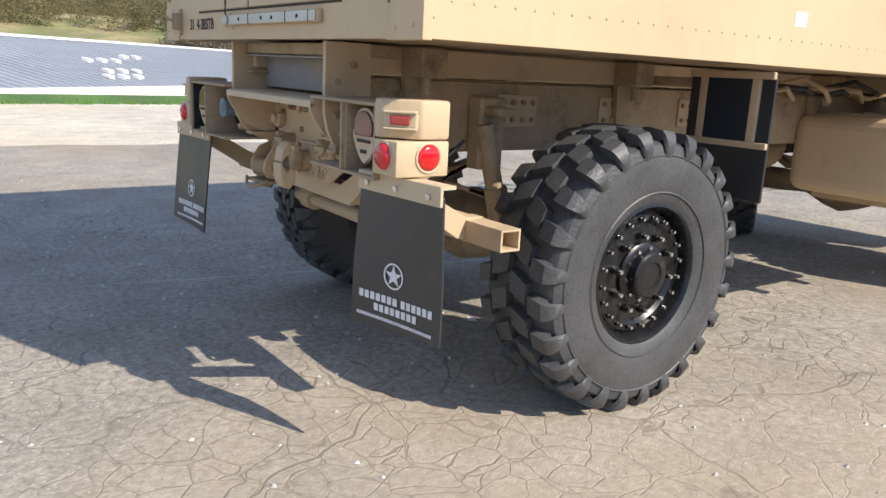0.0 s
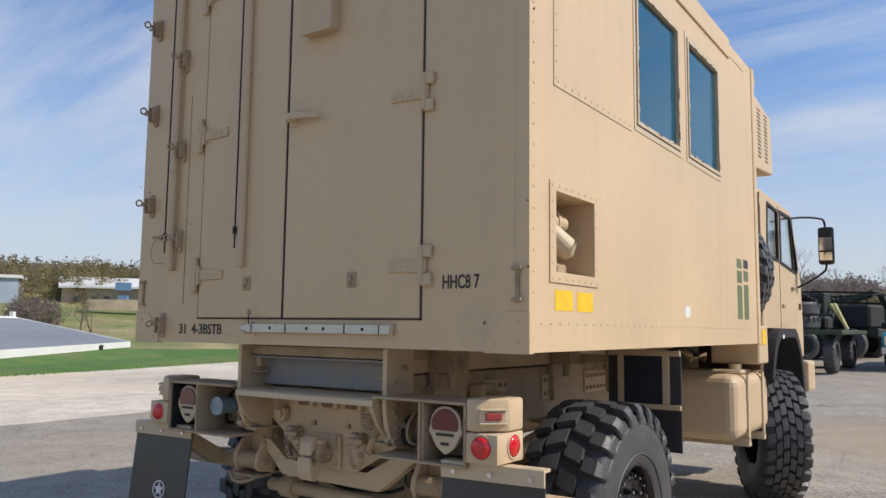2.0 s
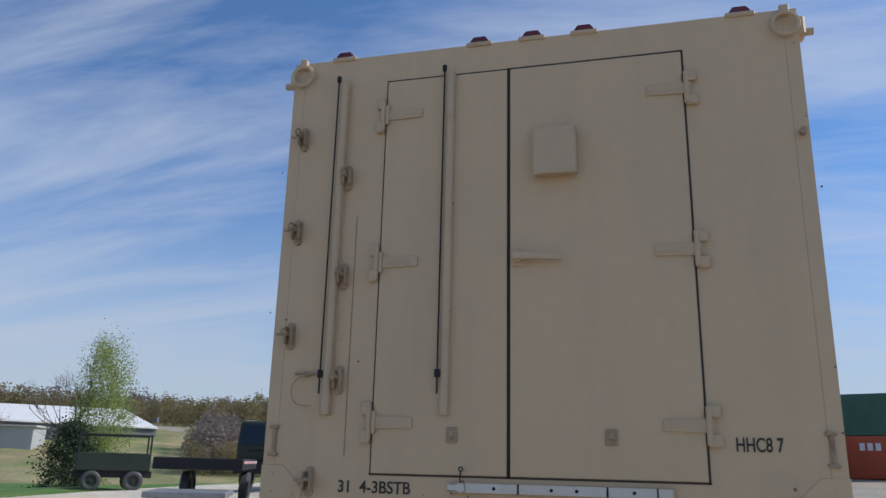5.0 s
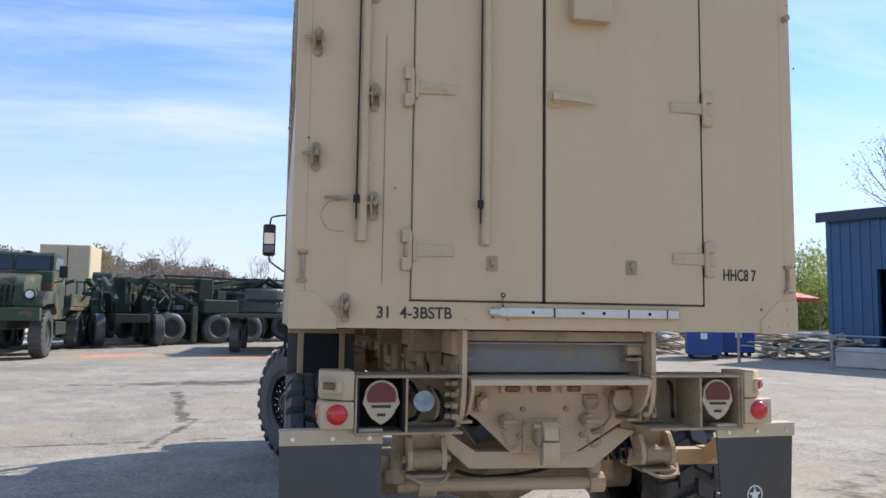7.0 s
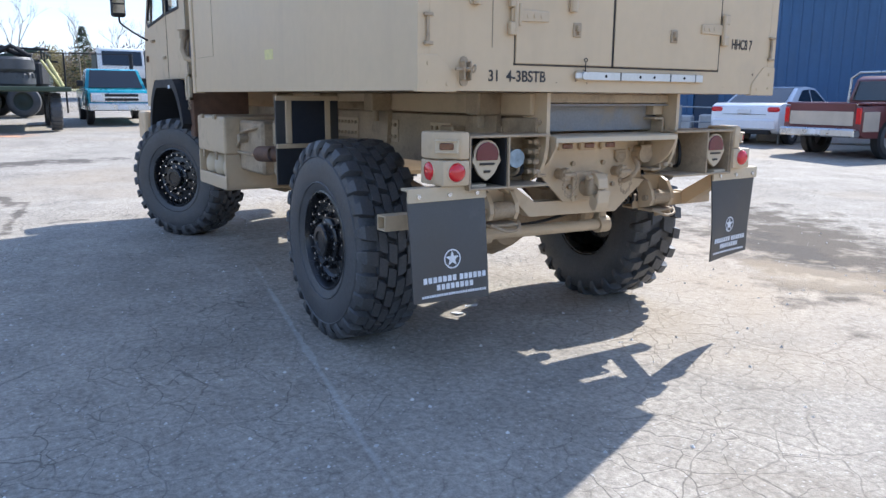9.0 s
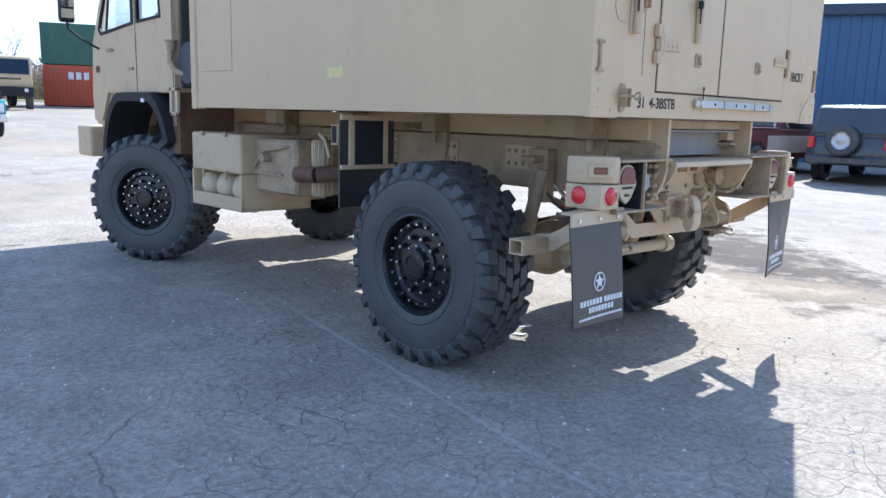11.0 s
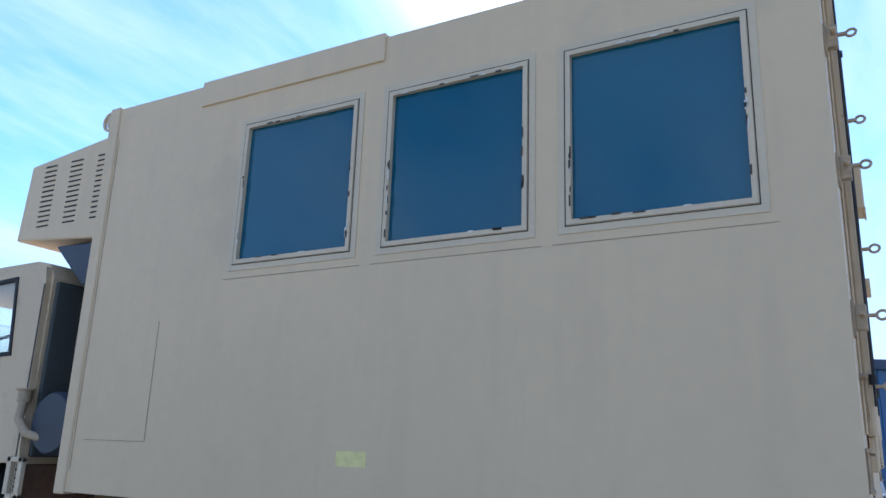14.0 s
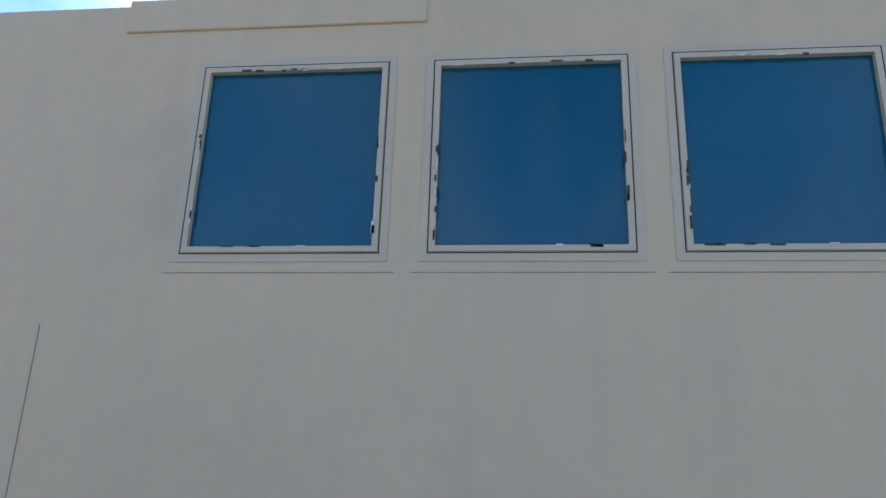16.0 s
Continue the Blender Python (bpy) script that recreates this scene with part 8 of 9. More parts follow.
# ---- containers ----
for x, y, z, h, mat, label in ((51.5, -15.0, 0.0, 65, ORANGE_BOX, "rust-orange shipping container on the ground"), (51.6, -15.0, 2.6, 65, GREEN_BOX, "green shipping container stacked on an orange one")):
    c = thing("shipping_container", label, "container", at(x, y, h, z), "containers")
    add_box(c, "shell", mat, -3.0, 3.0, -1.2, 1.2, 0.02, 2.58, bevel=0.03)
    for k in range(24):
        for side in (1, -1):
            add_box(c, "corrugation", mat, -2.9 + 0.245 * k, -2.78 + 0.245 * k, side * 1.2, side * 1.235, 0.2, 2.42)
    for k in range(8):
        add_box(c, "corrugation", mat, -3.035, -3.0, -1.05 + 0.28 * k, -0.92 + 0.28 * k, 0.2, 2.42)
    if z == 0:
        for k in range(3):
            add_box(c, "print_bar", WHITE, 0.3 + 0.45 * k, 0.6 + 0.45 * k, 1.236, 1.245, 1.7, 2.15)

# ---- chain-link fence ----
fence = thing("chain_link_fence", "dark chain-link fence across the yard", "fence")
post = None
FX = 31.5
for k in range(7):
    y = -3.2 + 2.5 * k
    z = ground_height(FX, y)
    s = Shape()
    s.cyl((FX, y, z), (FX, y, z + 2.35), 0.035 if k else 0.075, n=8)
    part("post", s, BLACK_MATT, fence)
s = Shape()
for k in range(6):
    y0 = -3.2 + 2.5 * k
    z0, z1 = ground_height(FX, y0), ground_height(FX, y0 + 2.5)
    s.cyl((FX, y0, z0 + 2.32), (FX, y0 + 2.5, z1 + 2.32), 0.022, n=5)
part("top_rail", s, BLACK_MATT, fence)
s = Shape()
for k in range(103):
    y = -3.2 + 0.147 * k
    z = ground_height(FX, y)
    for d in (1, -1):
        y2 = min(11.8, max(-3.2, y + d * 2.2))
        zt = 2.25 * abs(y2 - y) / 2.2
        q = [(FX, y - 0.004, z + 0.05), (FX, y + 0.004, z + 0.05), (FX, y2 + 0.004, z + 0.05 + zt), (FX, y2 - 0.004, z + 0.05 + zt)]
        s.bm.faces.new([s.bm.verts.new(c) for c in q])
tagged(part("mesh", s, BLACK_MATT, fence, "diamond wire mesh"), kind="stuff")

# ---- buildings past the grass ----
low_hall = thing("low_building", "low building with a grey ribbed roof and white eaves", "building", pose(39.24, 60.41, 0, 0, 0, 41.0))
EZ, RY, RZ, HALL = -0.05, 9.8, 1.98, -53.0
s = Shape()
s.prism([(0, EZ), (RY, RZ), (2 * RY, EZ), (2 * RY, EZ - 0.12), (RY, RZ - 0.12), (0, EZ - 0.12)], "x", HALL, 0)
part("roof", s, ROOF_GREY, low_hall, "grey ribbed metal roof")
seam_rib = None
for k in range(88):
    x = HALL + 0.3 + 0.6 * k
    if seam_rib is None:
        s = Shape()
        s.prism([(-0.01, EZ), (RY, RZ), (RY, RZ + 0.05), (-0.01, EZ + 0.05)], "x", x, x + 0.05)
        seam_rib = part("roof_rib", s, ROOF_RIB, low_hall)
    else:
        twin(seam_rib, Matrix.Translation((0.6 * k, 0, 0)), low_hall)
s = Shape()
s.prism([(RY - 0.30, RZ - 0.02), (RY, RZ + 0.13), (RY + 0.30, RZ - 0.02)], "x", HALL, 0.05)
part("ridge_cap", s, WHITE_WALL, low_hall, "white ridge capping")
s = Shape()
s.box(-0.9, -0.5, RY - 0.2, RY + 0.2, RZ, RZ + 0.55, 0.03)
part("roof_vent", s, WHITE_WALL, low_hall)
for x0, x1 in ((HALL, -36.02), (-35.98, -18.02), (-17.98, -5.62), (-5.58, 0.0)):
    s = Shape()
    s.box(x0, x1, -0.14, -0.02, EZ - 0.46, EZ + 0.04)
    part("fascia", s, WHITE_WALL, low_hall, "white eaves board")
s = Shape()
s.box(-8.6, -8.0, -0.30, -0.14, EZ - 0.45, EZ - 0.08, 0.03)
part("gutter_outlet", s, BLACK_MATT, low_hall)
s = Shape()
s.prism([(-0.14, EZ - 0.46), (-0.14, EZ + 0.06), (RY, RZ + 0.1), (2 * RY, EZ + 0.06), (2 * RY, EZ - 0.3), (RY, RZ - 0.25)], "x", 0.0, 0.1)
part("verge_board", s, WHITE_WALL, low_hall)
s = Shape()
s.box(HALL + 0.5, -0.4, 0.5, 2 * RY - 0.5, -6, EZ - 0.13)
part("wall", s, WHITE_WALL, low_hall)
for x0, y0, count in ((-41.3, 1.3, 3), (-39.9, 2.35, 3), (-38.5, 4.5, 3), (-34.2, 5.5, 2)):
    for k in range(count):
        x = x0 + 1.1 * k
        z0, z1 = EZ + (RZ - EZ) * y0 / RY, EZ + (RZ - EZ) * (y0 + 0.4) / RY
        s = Shape()
        s.prism([(y0, z0 - 0.02), (y0 + 0.4, z1 - 0.02), (y0 + 0.4, z1 + 0.16), (y0, z0 + 0.16)], "x", x, x + 0.42, 0.02)
        part("roof_light", s, WHITE_WALL, low_hall, "small white roof light")


def polar(az, dist, eye=(-3.1, -1.7)):
    return eye[0] + dist * math.cos(radians(az)), eye[1] + dist * math.sin(radians(az))


def height_at(el, dist):
    return 1.6 + dist * math.tan(radians(el))


def slab(name, mat, p, q, depth, z0, z1, parent, label=""):
    s = Shape()
    d = Vector((q[0] - p[0], q[1] - p[1], 0)).normalized()
    n = Vector((-d.y, d.x, 0)) * (1 if (-d.y * p[0] + d.x * p[1]) > 0 else -1)
    pts = [(p[0], p[1]), (q[0], q[1]), (q[0] + n.x * depth, q[1] + n.y * depth), (p[0] + n.x * depth, p[1] + n.y * depth)]
    s.prism(pts, "z", z0, z1)
    return part(name, s, mat, parent, label)


def tilted_roof(corners, thick, parent, mat, label):
    """A flat roof sheet through four corners, with thickness."""
    s = Shape()
    up = [s.bm.verts.new(v) for v in corners]
    dn = [s.bm.verts.new((v[0], v[1], v[2] - thick)) for v in corners]
    s.bm.faces.new(up)
    s.bm.faces.new(dn[::-1])
    for k in range(4):
        s.bm.faces.new((up[k], dn[k], dn[(k + 1) % 4], up[(k + 1) % 4]))
    return part("roof", s, mat, parent, label)


plant = thing("white_factory", "long white-roofed factory with a pale blue office end", "building")
ax, ay = polar(52.4, 140)
bx, by = polar(48.45, 140)
cx, cy = polar(35.0, 150)
gz = height_at(0.8, 140)
office_h = height_at(3.25, 140) - gz
slab("office_wall", BLUE_PALE, (ax, ay), (bx, by), 20, gz - 3, gz + office_h, plant)
# the wall's shade is in its dark grey colour
slab("hall_wall", HALL_WALL, (bx, by), (cx, cy), 30, gz - 3, height_at(2.12, 140), plant, "hall wall with its shade put into a dark grey")
u = Vector((cx - bx, cy - by, 0)).normalized()
nn = Vector((-u.y, u.x, 0)) * (1 if (-u.y * bx + u.x * by) > 0 else -1)
pb, pc = Vector((bx, by, 0)), Vector((cx, cy, 0))
tilted_roof([(*(pb - nn * 0.5).xy, height_at(2.20, 140)), (*(pc - nn * 0.5).xy, height_at(2.02, 150)), (*(pc + nn * 16).xy, height_at(3.12, 166)), (*(pb + nn * 16).xy, height_at(3.12, 156))], 0.25, plant, WHITE_WALL, "sunlit white roof")
d = Vector((bx - ax, by - ay, 0)).normalized()
nrm = Vector((-d.y, d.x, 0)) * (1 if (-d.y * ax + d.x * ay) > 0 else -1)
wide_office = math.hypot(bx - ax, by - ay)


def on_office(name, mat, f0, f1, z0, z1, label=""):
    p = Vector((ax, ay, 0)) + d * wide_office * f0 - nrm * 0.2
    r = Vector((ax, ay, 0)) + d * wide_office * f1 - nrm * 0.2
    slab(name, mat, (p.x, p.y), (r.x, r.y), 0.15, gz + office_h * z0, gz + office_h * z1, plant, label)


for f0, f1, z0, z1 in ((0.49, 0.635, 0.57, 0.70), (0.64, 0.79, 0.57, 0.70), (0.47, 0.605, 0.09, 0.22), (0.61, 0.75, 0.09, 0.22)):
    on_office("office_window", GLASS_DARK, f0, f1, z0, z1)
for k in range(5):
    on_office("sign_bar", GLASS_DARK, 0.11 + 0.057 * k, 0.155 + 0.057 * k, 0.61, 0.72)
on_office("parapet", HALL_WALL, -0.01, 1.01, 0.985, 1.03, "dark grey parapet")
for k, (f, hh) in enumerate(((3, 0.7), (5.2, 1.1), (6.6, 0.6), (8.0, 1.2), (10.4, 0.8), (12.0, 0.7))):
    p = pb + u * f + nn * 15
    s = Shape()
    s.box(p.x - 0.45, p.x + 0.45, p.y - 0.45, p.y + 0.45, height_at(3.0, 155), height_at(3.12, 156) + hh)
    part("roof_vent", s, HALL_WALL if k % 2 else CONCRETE, plant)
for f, w in ((26, 0.7), (31, 1.0), (38, 0.6), (46, 0.9)):
    p = pb + u * f + nn * (5 + f % 3)
    zr = height_at(2.18, 140) + (height_at(3.12, 156) - height_at(2.18, 140)) * (5.5 + f % 3) / 16.5
    s = Shape()
    s.box(p.x - w / 2, p.x + w / 2, p.y - 0.5, p.y + 0.5, zr - 0.3, zr + 0.55)
    part("roof_vent", s, HALL_WALL, plant)
for f in (7, 16, 24):
    p, r = pb + u * f - nn * 0.12, pb + u * (f + 1.6) - nn * 0.12
    slab("hall_door", BLUE_TRIM, p.xy, r.xy, 0.1, gz - 1, gz + 2.4, plant)
shed = thing("shed", "small pale shed with a flat roof on the grass", "shed")
slab("wall", SHED_WALL, polar(44.4, 134), polar(42.5, 132.5), 6, height_at(0.2, 133), height_at(1.75, 133), shed)
slab("roof", CONCRETE, polar(44.55, 133.6), polar(42.35, 132.1), 6.8, height_at(1.755, 133), height_at(1.87, 133), shed, "flat grey roof")
# low store with a white roof, left of the office across the field
store = thing("store_building", "low white-roofed store with tan walls across the field", "building")
slab("wall", TAN_STORE, polar(60.4, 150), polar(54.2, 146), 14, height_at(1.0, 148), height_at(2.38, 148), store, "tan painted wall")
slab("eaves", WHITE_WALL, polar(60.6, 149), polar(54.0, 145), 1.0, height_at(2.385, 148), height_at(2.52, 148), store, "white eaves")
tilted_roof([(*polar(60.6, 149.2), height_at(2.52, 149)), (*polar(54.0, 145.2), height_at(2.52, 145)), (*polar(54.0, 157), height_at(3.14, 157)), (*polar(60.6, 161), height_at(3.14, 161))], 0.2, store, WHITE_WALL, "sunlit white pitched roof")
slab("sign_panel", BLUE_SIGN, polar(57.1, 146.6), polar(56.1, 145.8), 0.5, height_at(2.30, 146), height_at(2.85, 146), store, "blue sign panel")
slab("porch", BLUE_SIGN, polar(56.9, 146.4), polar(56.3, 145.9), 1.2, height_at(1.4, 146), height_at(1.95, 146), store, "dark blue entrance")
for az in (59.6, 58.6, 57.8, 55.6, 54.9):
    slab("opening", GLASS_DARK, polar(az, 148.2 - 0.4 * (60 - az)), polar(az - 0.28, 148.0 - 0.4 * (60 - az)), 0.5, height_at(1.45, 148), height_at(1.85, 148), store)
bank = tagged(slab("retaining_wall", TAN_STORE, polar(58.8, 138), polar(54.6, 136), 1.0, height_at(0.9, 137), height_at(1.66, 137), None), "low tan retaining wall in front of the store", "wall")
blue_house = thing("blue_house", "small blue-walled house with a white roof beyond the field", "building")
slab("wall", BLUE_PALE, polar(66.2, 148), polar(63.0, 147), 10, height_at(1.0, 148), height_at(2.88, 148), blue_house, "blue painted wall")
slab("roof", WHITE_WALL, polar(66.4, 147.5), polar(62.8, 146.5), 11, height_at(2.885, 148), height_at(3.08, 148), blue_house, "flat white roof")
slab("window", GLASS_DARK, polar(64.15, 147.6), polar(63.95, 147.5), 0.4, height_at(2.2, 148), height_at(2.55, 148), blue_house)
# long white hall behind the yard
hx, hy = polar(22.5, 140)
hz = ground_height(hx, hy)
hall = thing("white_hall", "long low white hall far behind the yard", "building", pose(hx, hy, hz, 0, 0, 112.5))
s = Shape()
s.box(-16, 16, -7, 7, -1.5, 8.0 - hz - 1.4)
part("wall", s, WHITE_WALL, hall)
s = Shape()
s.prism([(-7.4, 8.0 - hz - 1.4), (7.4, 8.0 - hz - 1.4), (0, 9.3 - hz - 1.0)], "x", -16.3, 16.3)
part("roof", s, WHITE_WALL, hall, "pale low-pitched roof")

# ---- trees ----
def branchy(bm, p, d, length, radius, depth, rng, tips):
    """A limb as a tapered three-sided prism that forks until depth runs out."""
    q = p + d * length
    side = d.orthogonal().normalized()
    up = d.cross(side)
    ring0 = [bm.verts.new(p + (side * math.cos(a) + up * math.sin(a)) * radius) for a in (0, 2.1, 4.2)]
    ring1 = [bm.verts.new(q + (side * math.cos(a) + up * math.sin(a)) * radius * 0.62) for a in (0, 2.1, 4.2)]
    for k in range(3):
        bm.faces.new((ring0[k], ring0[(k + 1) % 3], ring1[(k + 1) % 3], ring1[k]))
    if depth == 0:
        tips.append(q)
        return
    for _ in range(rng.choice((2, 3, 3))):
        nd = (d + Vector((rng.uniform(-0.7, 0.7), rng.uniform(-0.7, 0.7), rng.uniform(-0.12, 0.45)))).normalized()
        branchy(bm, p + d * length * rng.uniform(0.62, 1.0), nd, length * rng.uniform(0.58, 0.8), radius * 0.55, depth - 1, rng, tips)


def tree(name, label, x, y, height, seed, depth=5, leaf=None, leaf_size=0.12, density=3, base=None):
    rng = random.Random(seed)
    t = thing(name, label, "tree", at(x, y, 0) if base is None else pose(x, y, base), "trees")
    s, tips = Shape(), []
    branchy(s.bm, Vector((0, 0, -0.2)), Vector((rng.uniform(-0.05, 0.05), rng.uniform(-0.05, 0.05), 1)).normalized(), height * 0.34, height * 0.016, depth, rng, tips)
    part("trunk", s, BARK, t)
    if leaf:
        s = Shape()
        for p in tips:
            for _ in range(density):
                c = p + Vector((rng.gauss(0, 0.25), rng.gauss(0, 0.25), rng.gauss(-0.1, 0.3)))
                a, b = Vector((rng.uniform(-1, 1), rng.uniform(-1, 1), rng.uniform(-1, 1))).normalized() * leaf_size, Vector((rng.uniform(-1, 1), rng.uniform(-1, 1), rng.uniform(-1, 1))).normalized() * leaf_size
                s.bm.faces.new([s.bm.verts.new(c - a), s.bm.verts.new(c + b), s.bm.verts.new(c + a)])
        part("crown", s, leaf, t, "thin spring crown of small leaves")
    return t


for k, (az, dist, h, eye) in enumerate(((-30.6, 46, 8.6, (-3.4, 0.7)), (-33.0, 50, 7.5, (-3.4, 0.7)), (-43.0, 46, 13.0, (-3.3, 1.3)), (-45.0, 49, 12.5, (-3.3, 1.3)), (-36.0, 55, 8, (-3.3, 1.3)), (-28.0, 60, 9, (-3.4, 0.7)), (-47.0, 52, 8.5, (-3.3, 1.5)))):
    x, y = polar(az, dist, eye)
    tree("bare_tree", "tall bare spring tree behind the yard", x, y, h, 40 + k, 5, LEAF if k % 2 == 0 else None, 0.10, 2)
for k, (az, dist, h) in enumerate(((7.5, 95, 11), (4.5, 100, 9.5), (11.5, 98, 10), (1.5, 92, 9), (-2.5, 96, 10.5), (-6, 90, 9), (-9, 100, 10), (15.5, 100, 9), (-12.5, 95, 9.5), (-16, 98, 10))):
    x, y = polar(az, dist, (-3.3, 1.5))
    tree("bare_tree", "bare grey tree behind the far fence", x, y, h, 70 + k, 5)
def clumped_crown(parent, mat, radius, z0, z1, clumps, leaves, size, seed, droop=0.0, label=""):
    """A crown of many small leaves gathered in uneven clumps."""
    rng = random.Random(seed)
    s = Shape()
    for _ in range(clumps):
        f = rng.random()
        belly = math.sin(math.pi * (0.12 + 0.80 * f)) ** 0.7
        a, r = rng.uniform(0, 2 * math.pi), radius * belly * math.sqrt(rng.random()) * rng.uniform(0.75, 1.12)
        c0 = Vector((r * math.cos(a), r * math.sin(a), z0 + (z1 - z0) * f))
        wide = radius * rng.uniform(0.10, 0.20)
        for _ in range(leaves):
            c = c0 + Vector((rng.gauss(0, wide), rng.gauss(0, wide), rng.gauss(-droop * 0.5, wide + droop * 0.5)))
            if c.z < z0 * 0.6:
                continue
            a1 = Vector((rng.uniform(-1, 1), rng.uniform(-1, 1), rng.uniform(-1, 1) - 1.5 * droop)).normalized() * size * rng.uniform(0.7, 1.5)
            b1 = Vector((rng.uniform(-1, 1), rng.uniform(-1, 1), rng.uniform(-0.4, 0.4))).normalized() * size * 0.45
            s.bm.faces.new([s.bm.verts.new(c - b1), s.bm.verts.new(c + b1), s.bm.verts.new(c + a1)])
    part("crown", s, mat, parent, label)


x, y = polar(38.7, 62, (-3.26, -1.2))
willow = tree("willow", "pale green spring willow behind the grass bank", x, y, 10.6, 7, 5)
clumped_crown(willow, LEAF, 2.3, 3.0, 12.4, 190, 90, 0.12, 71, 0.5, "dense hanging crown of pale new leaves")
x, y = polar(40.3, 64, (-3.26, -1.2))
tree("bare_tree", "bare young tree beside the willow", x, y, 13.0, 8, 6)
x, y = polar(40.3, 56, (-3.26, -1.2))
shrub = tree("shrub", "dark evergreen shrub on the grass bank", x, y, 5.0, 12, 4)
clumped_crown(shrub, EVERGREEN, 1.75, 0.9, 6.1, 170, 75, 0.13, 73, 0.0, "dense dark green leaves")
for k, (az, dist, h) in enumerate(((47.75, 130, 7.2), (44.7, 131, 6.6), (51.3, 132, 5.0), (59.0, 100, 8.0), (58.3, 104, 6.6), (60.8, 101, 6.4), (61.5, 104, 6.8), (67.2, 108, 8.6), (68.3, 112, 8.0))):
    x, y = polar(az, dist)
    tree("young_tree", "small budding tree on the grass", x, y, h, 90 + k, 5, RED_TWIGS if k < 3 else OLIVE_TWIGS, 0.10, 3 if k < 3 else 2)


def evergreen(name, label, x, y, height, radius, seed, n=900):
    rng = random.Random(seed)
    t = thing(name, label, "tree", at(x, y, 0), "trees")
    s = Shape()
    s.cyl((0, 0, -0.2), (0, 0, height * 0.9), 0.12, 0.02, n=6)
    part("trunk", s, BARK, t)
    s = Shape()
    for _ in range(n):
        f = rng.random() ** 0.8
        z = height * (0.06 + 0.94 * f)
        r = radius * (1 - f) * rng.uniform(0.55, 1.08) + 0.05
        a = rng.uniform(0, 2 * math.pi)
        c = Vector((r * math.cos(a), r * math.sin(a), z))
        o = Vector((math.cos(a), math.sin(a), -0.35)) * rng.uniform(0.2, 0.45)
        w = Vector((-math.sin(a), math.cos(a), rng.uniform(-0.3, 0.3))) * rng.uniform(0.08, 0.2)
        s.bm.faces.new([s.bm.verts.new(c - w), s.bm.verts.new(c + o), s.bm.verts.new(c + w)])
    part("crown", s, EVERGREEN, t)
    return t


x, y = polar(-7.2, 92, (-3.0, 2.9))
evergreen("conifer", "lone dark conifer behind the yard", x, y, 6.5, 2.2, 3)
gx, gy = polar(37.9, 41, (-3.26, -1.2))
gt = thing("green_trailer", "green farm trailer with a tall frame beside the shrub", "trailer", pose(gx, gy, ground_height(gx, gy), 0, 0, 130))
add_box(gt, "box", OLIVE, -1.6, 1.6, -0.9, 0.9, 0.9, 1.7, bevel=0.03)
add_box(gt, "chassis", BLACK_MATT, -1.7, 1.7, -0.8, 0.8, 0.6, 0.9)
for sx_ in (-1.55, 1.55):
    for sy_ in (-0.85, 0.85):
        add_box(gt, "frame_post", BLACK_MATT, sx_ - 0.04, sx_ + 0.04, sy_ - 0.04, sy_ + 0.04, 1.7, 2.5)
for sy_ in (-0.85, 0.85):
    add_box(gt, "frame_rail", BLACK_MATT, -1.6, 1.6, sy_ - 0.04, sy_ + 0.04, 2.46, 2.54)
    for x_ in (-0.9, 0.9):
        plain_wheel(gt, x_, sy_, 0.45, 0.25, OLIVE)

# far woods as one ragged belt of bare crowns
def woods(name, label, mat, az0, az1, dist, h0, h1, count, seed, eye=(-3, 0), spreadw=25, fat=1.0, spike=1.0, soft=False):
    rng = random.Random(seed)
    s = Shape()
    add, face = s.bm.verts.new, s.bm.faces.new
    for _ in range(count):
        az, dd = rng.uniform(az0, az1), dist + rng.uniform(-spreadw, spreadw)
        x, y = polar(az, dd, eye)
        z0 = ground_height(x, y) - 0.5
        h = rng.uniform(h0, h1) * (0.82 + 0.3 * noise.noise((az * 0.35, seed, 0)))
        w = h * rng.uniform(0.16, 0.30)
        for k in range(140 if soft else 70):
            a = rng.uniform(0, 2 * math.pi)
            body = k < (122 if soft else 30)
            f = (rng.uniform(0.0, 0.90) if soft else rng.uniform(0.0, 0.62)) if body else rng.random() ** 0.6
            r = w * math.sqrt(rng.random()) * (1.2 - 0.8 * f)
            c = Vector((x + r * math.cos(a), y + r * math.sin(a), z0 + h * (0.06 + 0.9 * f)))
            if body:
                up = Vector((rng.uniform(-1, 1), rng.uniform(-1, 1), rng.uniform(0.2, 1))).normalized() * h * rng.uniform(0.05, 0.10) * (0.55 if soft else 1.0)
                wide = rng.uniform(0.012, 0.026) * fat * (0.75 if soft else 1.0)
            else:
                up = Vector((rng.uniform(-0.5, 0.5), rng.uniform(-0.5, 0.5), rng.uniform(0.5, 1))).normalized() * h * rng.uniform(0.06, 0.13) * spike
                wide = rng.uniform(0.0035, 0.007) * fat / spike
            sd = Vector((rng.uniform(-1, 1), rng.uniform(-1, 1), rng.uniform(-0.3, 0.3))).normalized() * h * wide
            face([add(c - sd), add(c + sd), add(c + up)])
    return tagged(part(name, s, mat), label, "woods", kind="stuff")


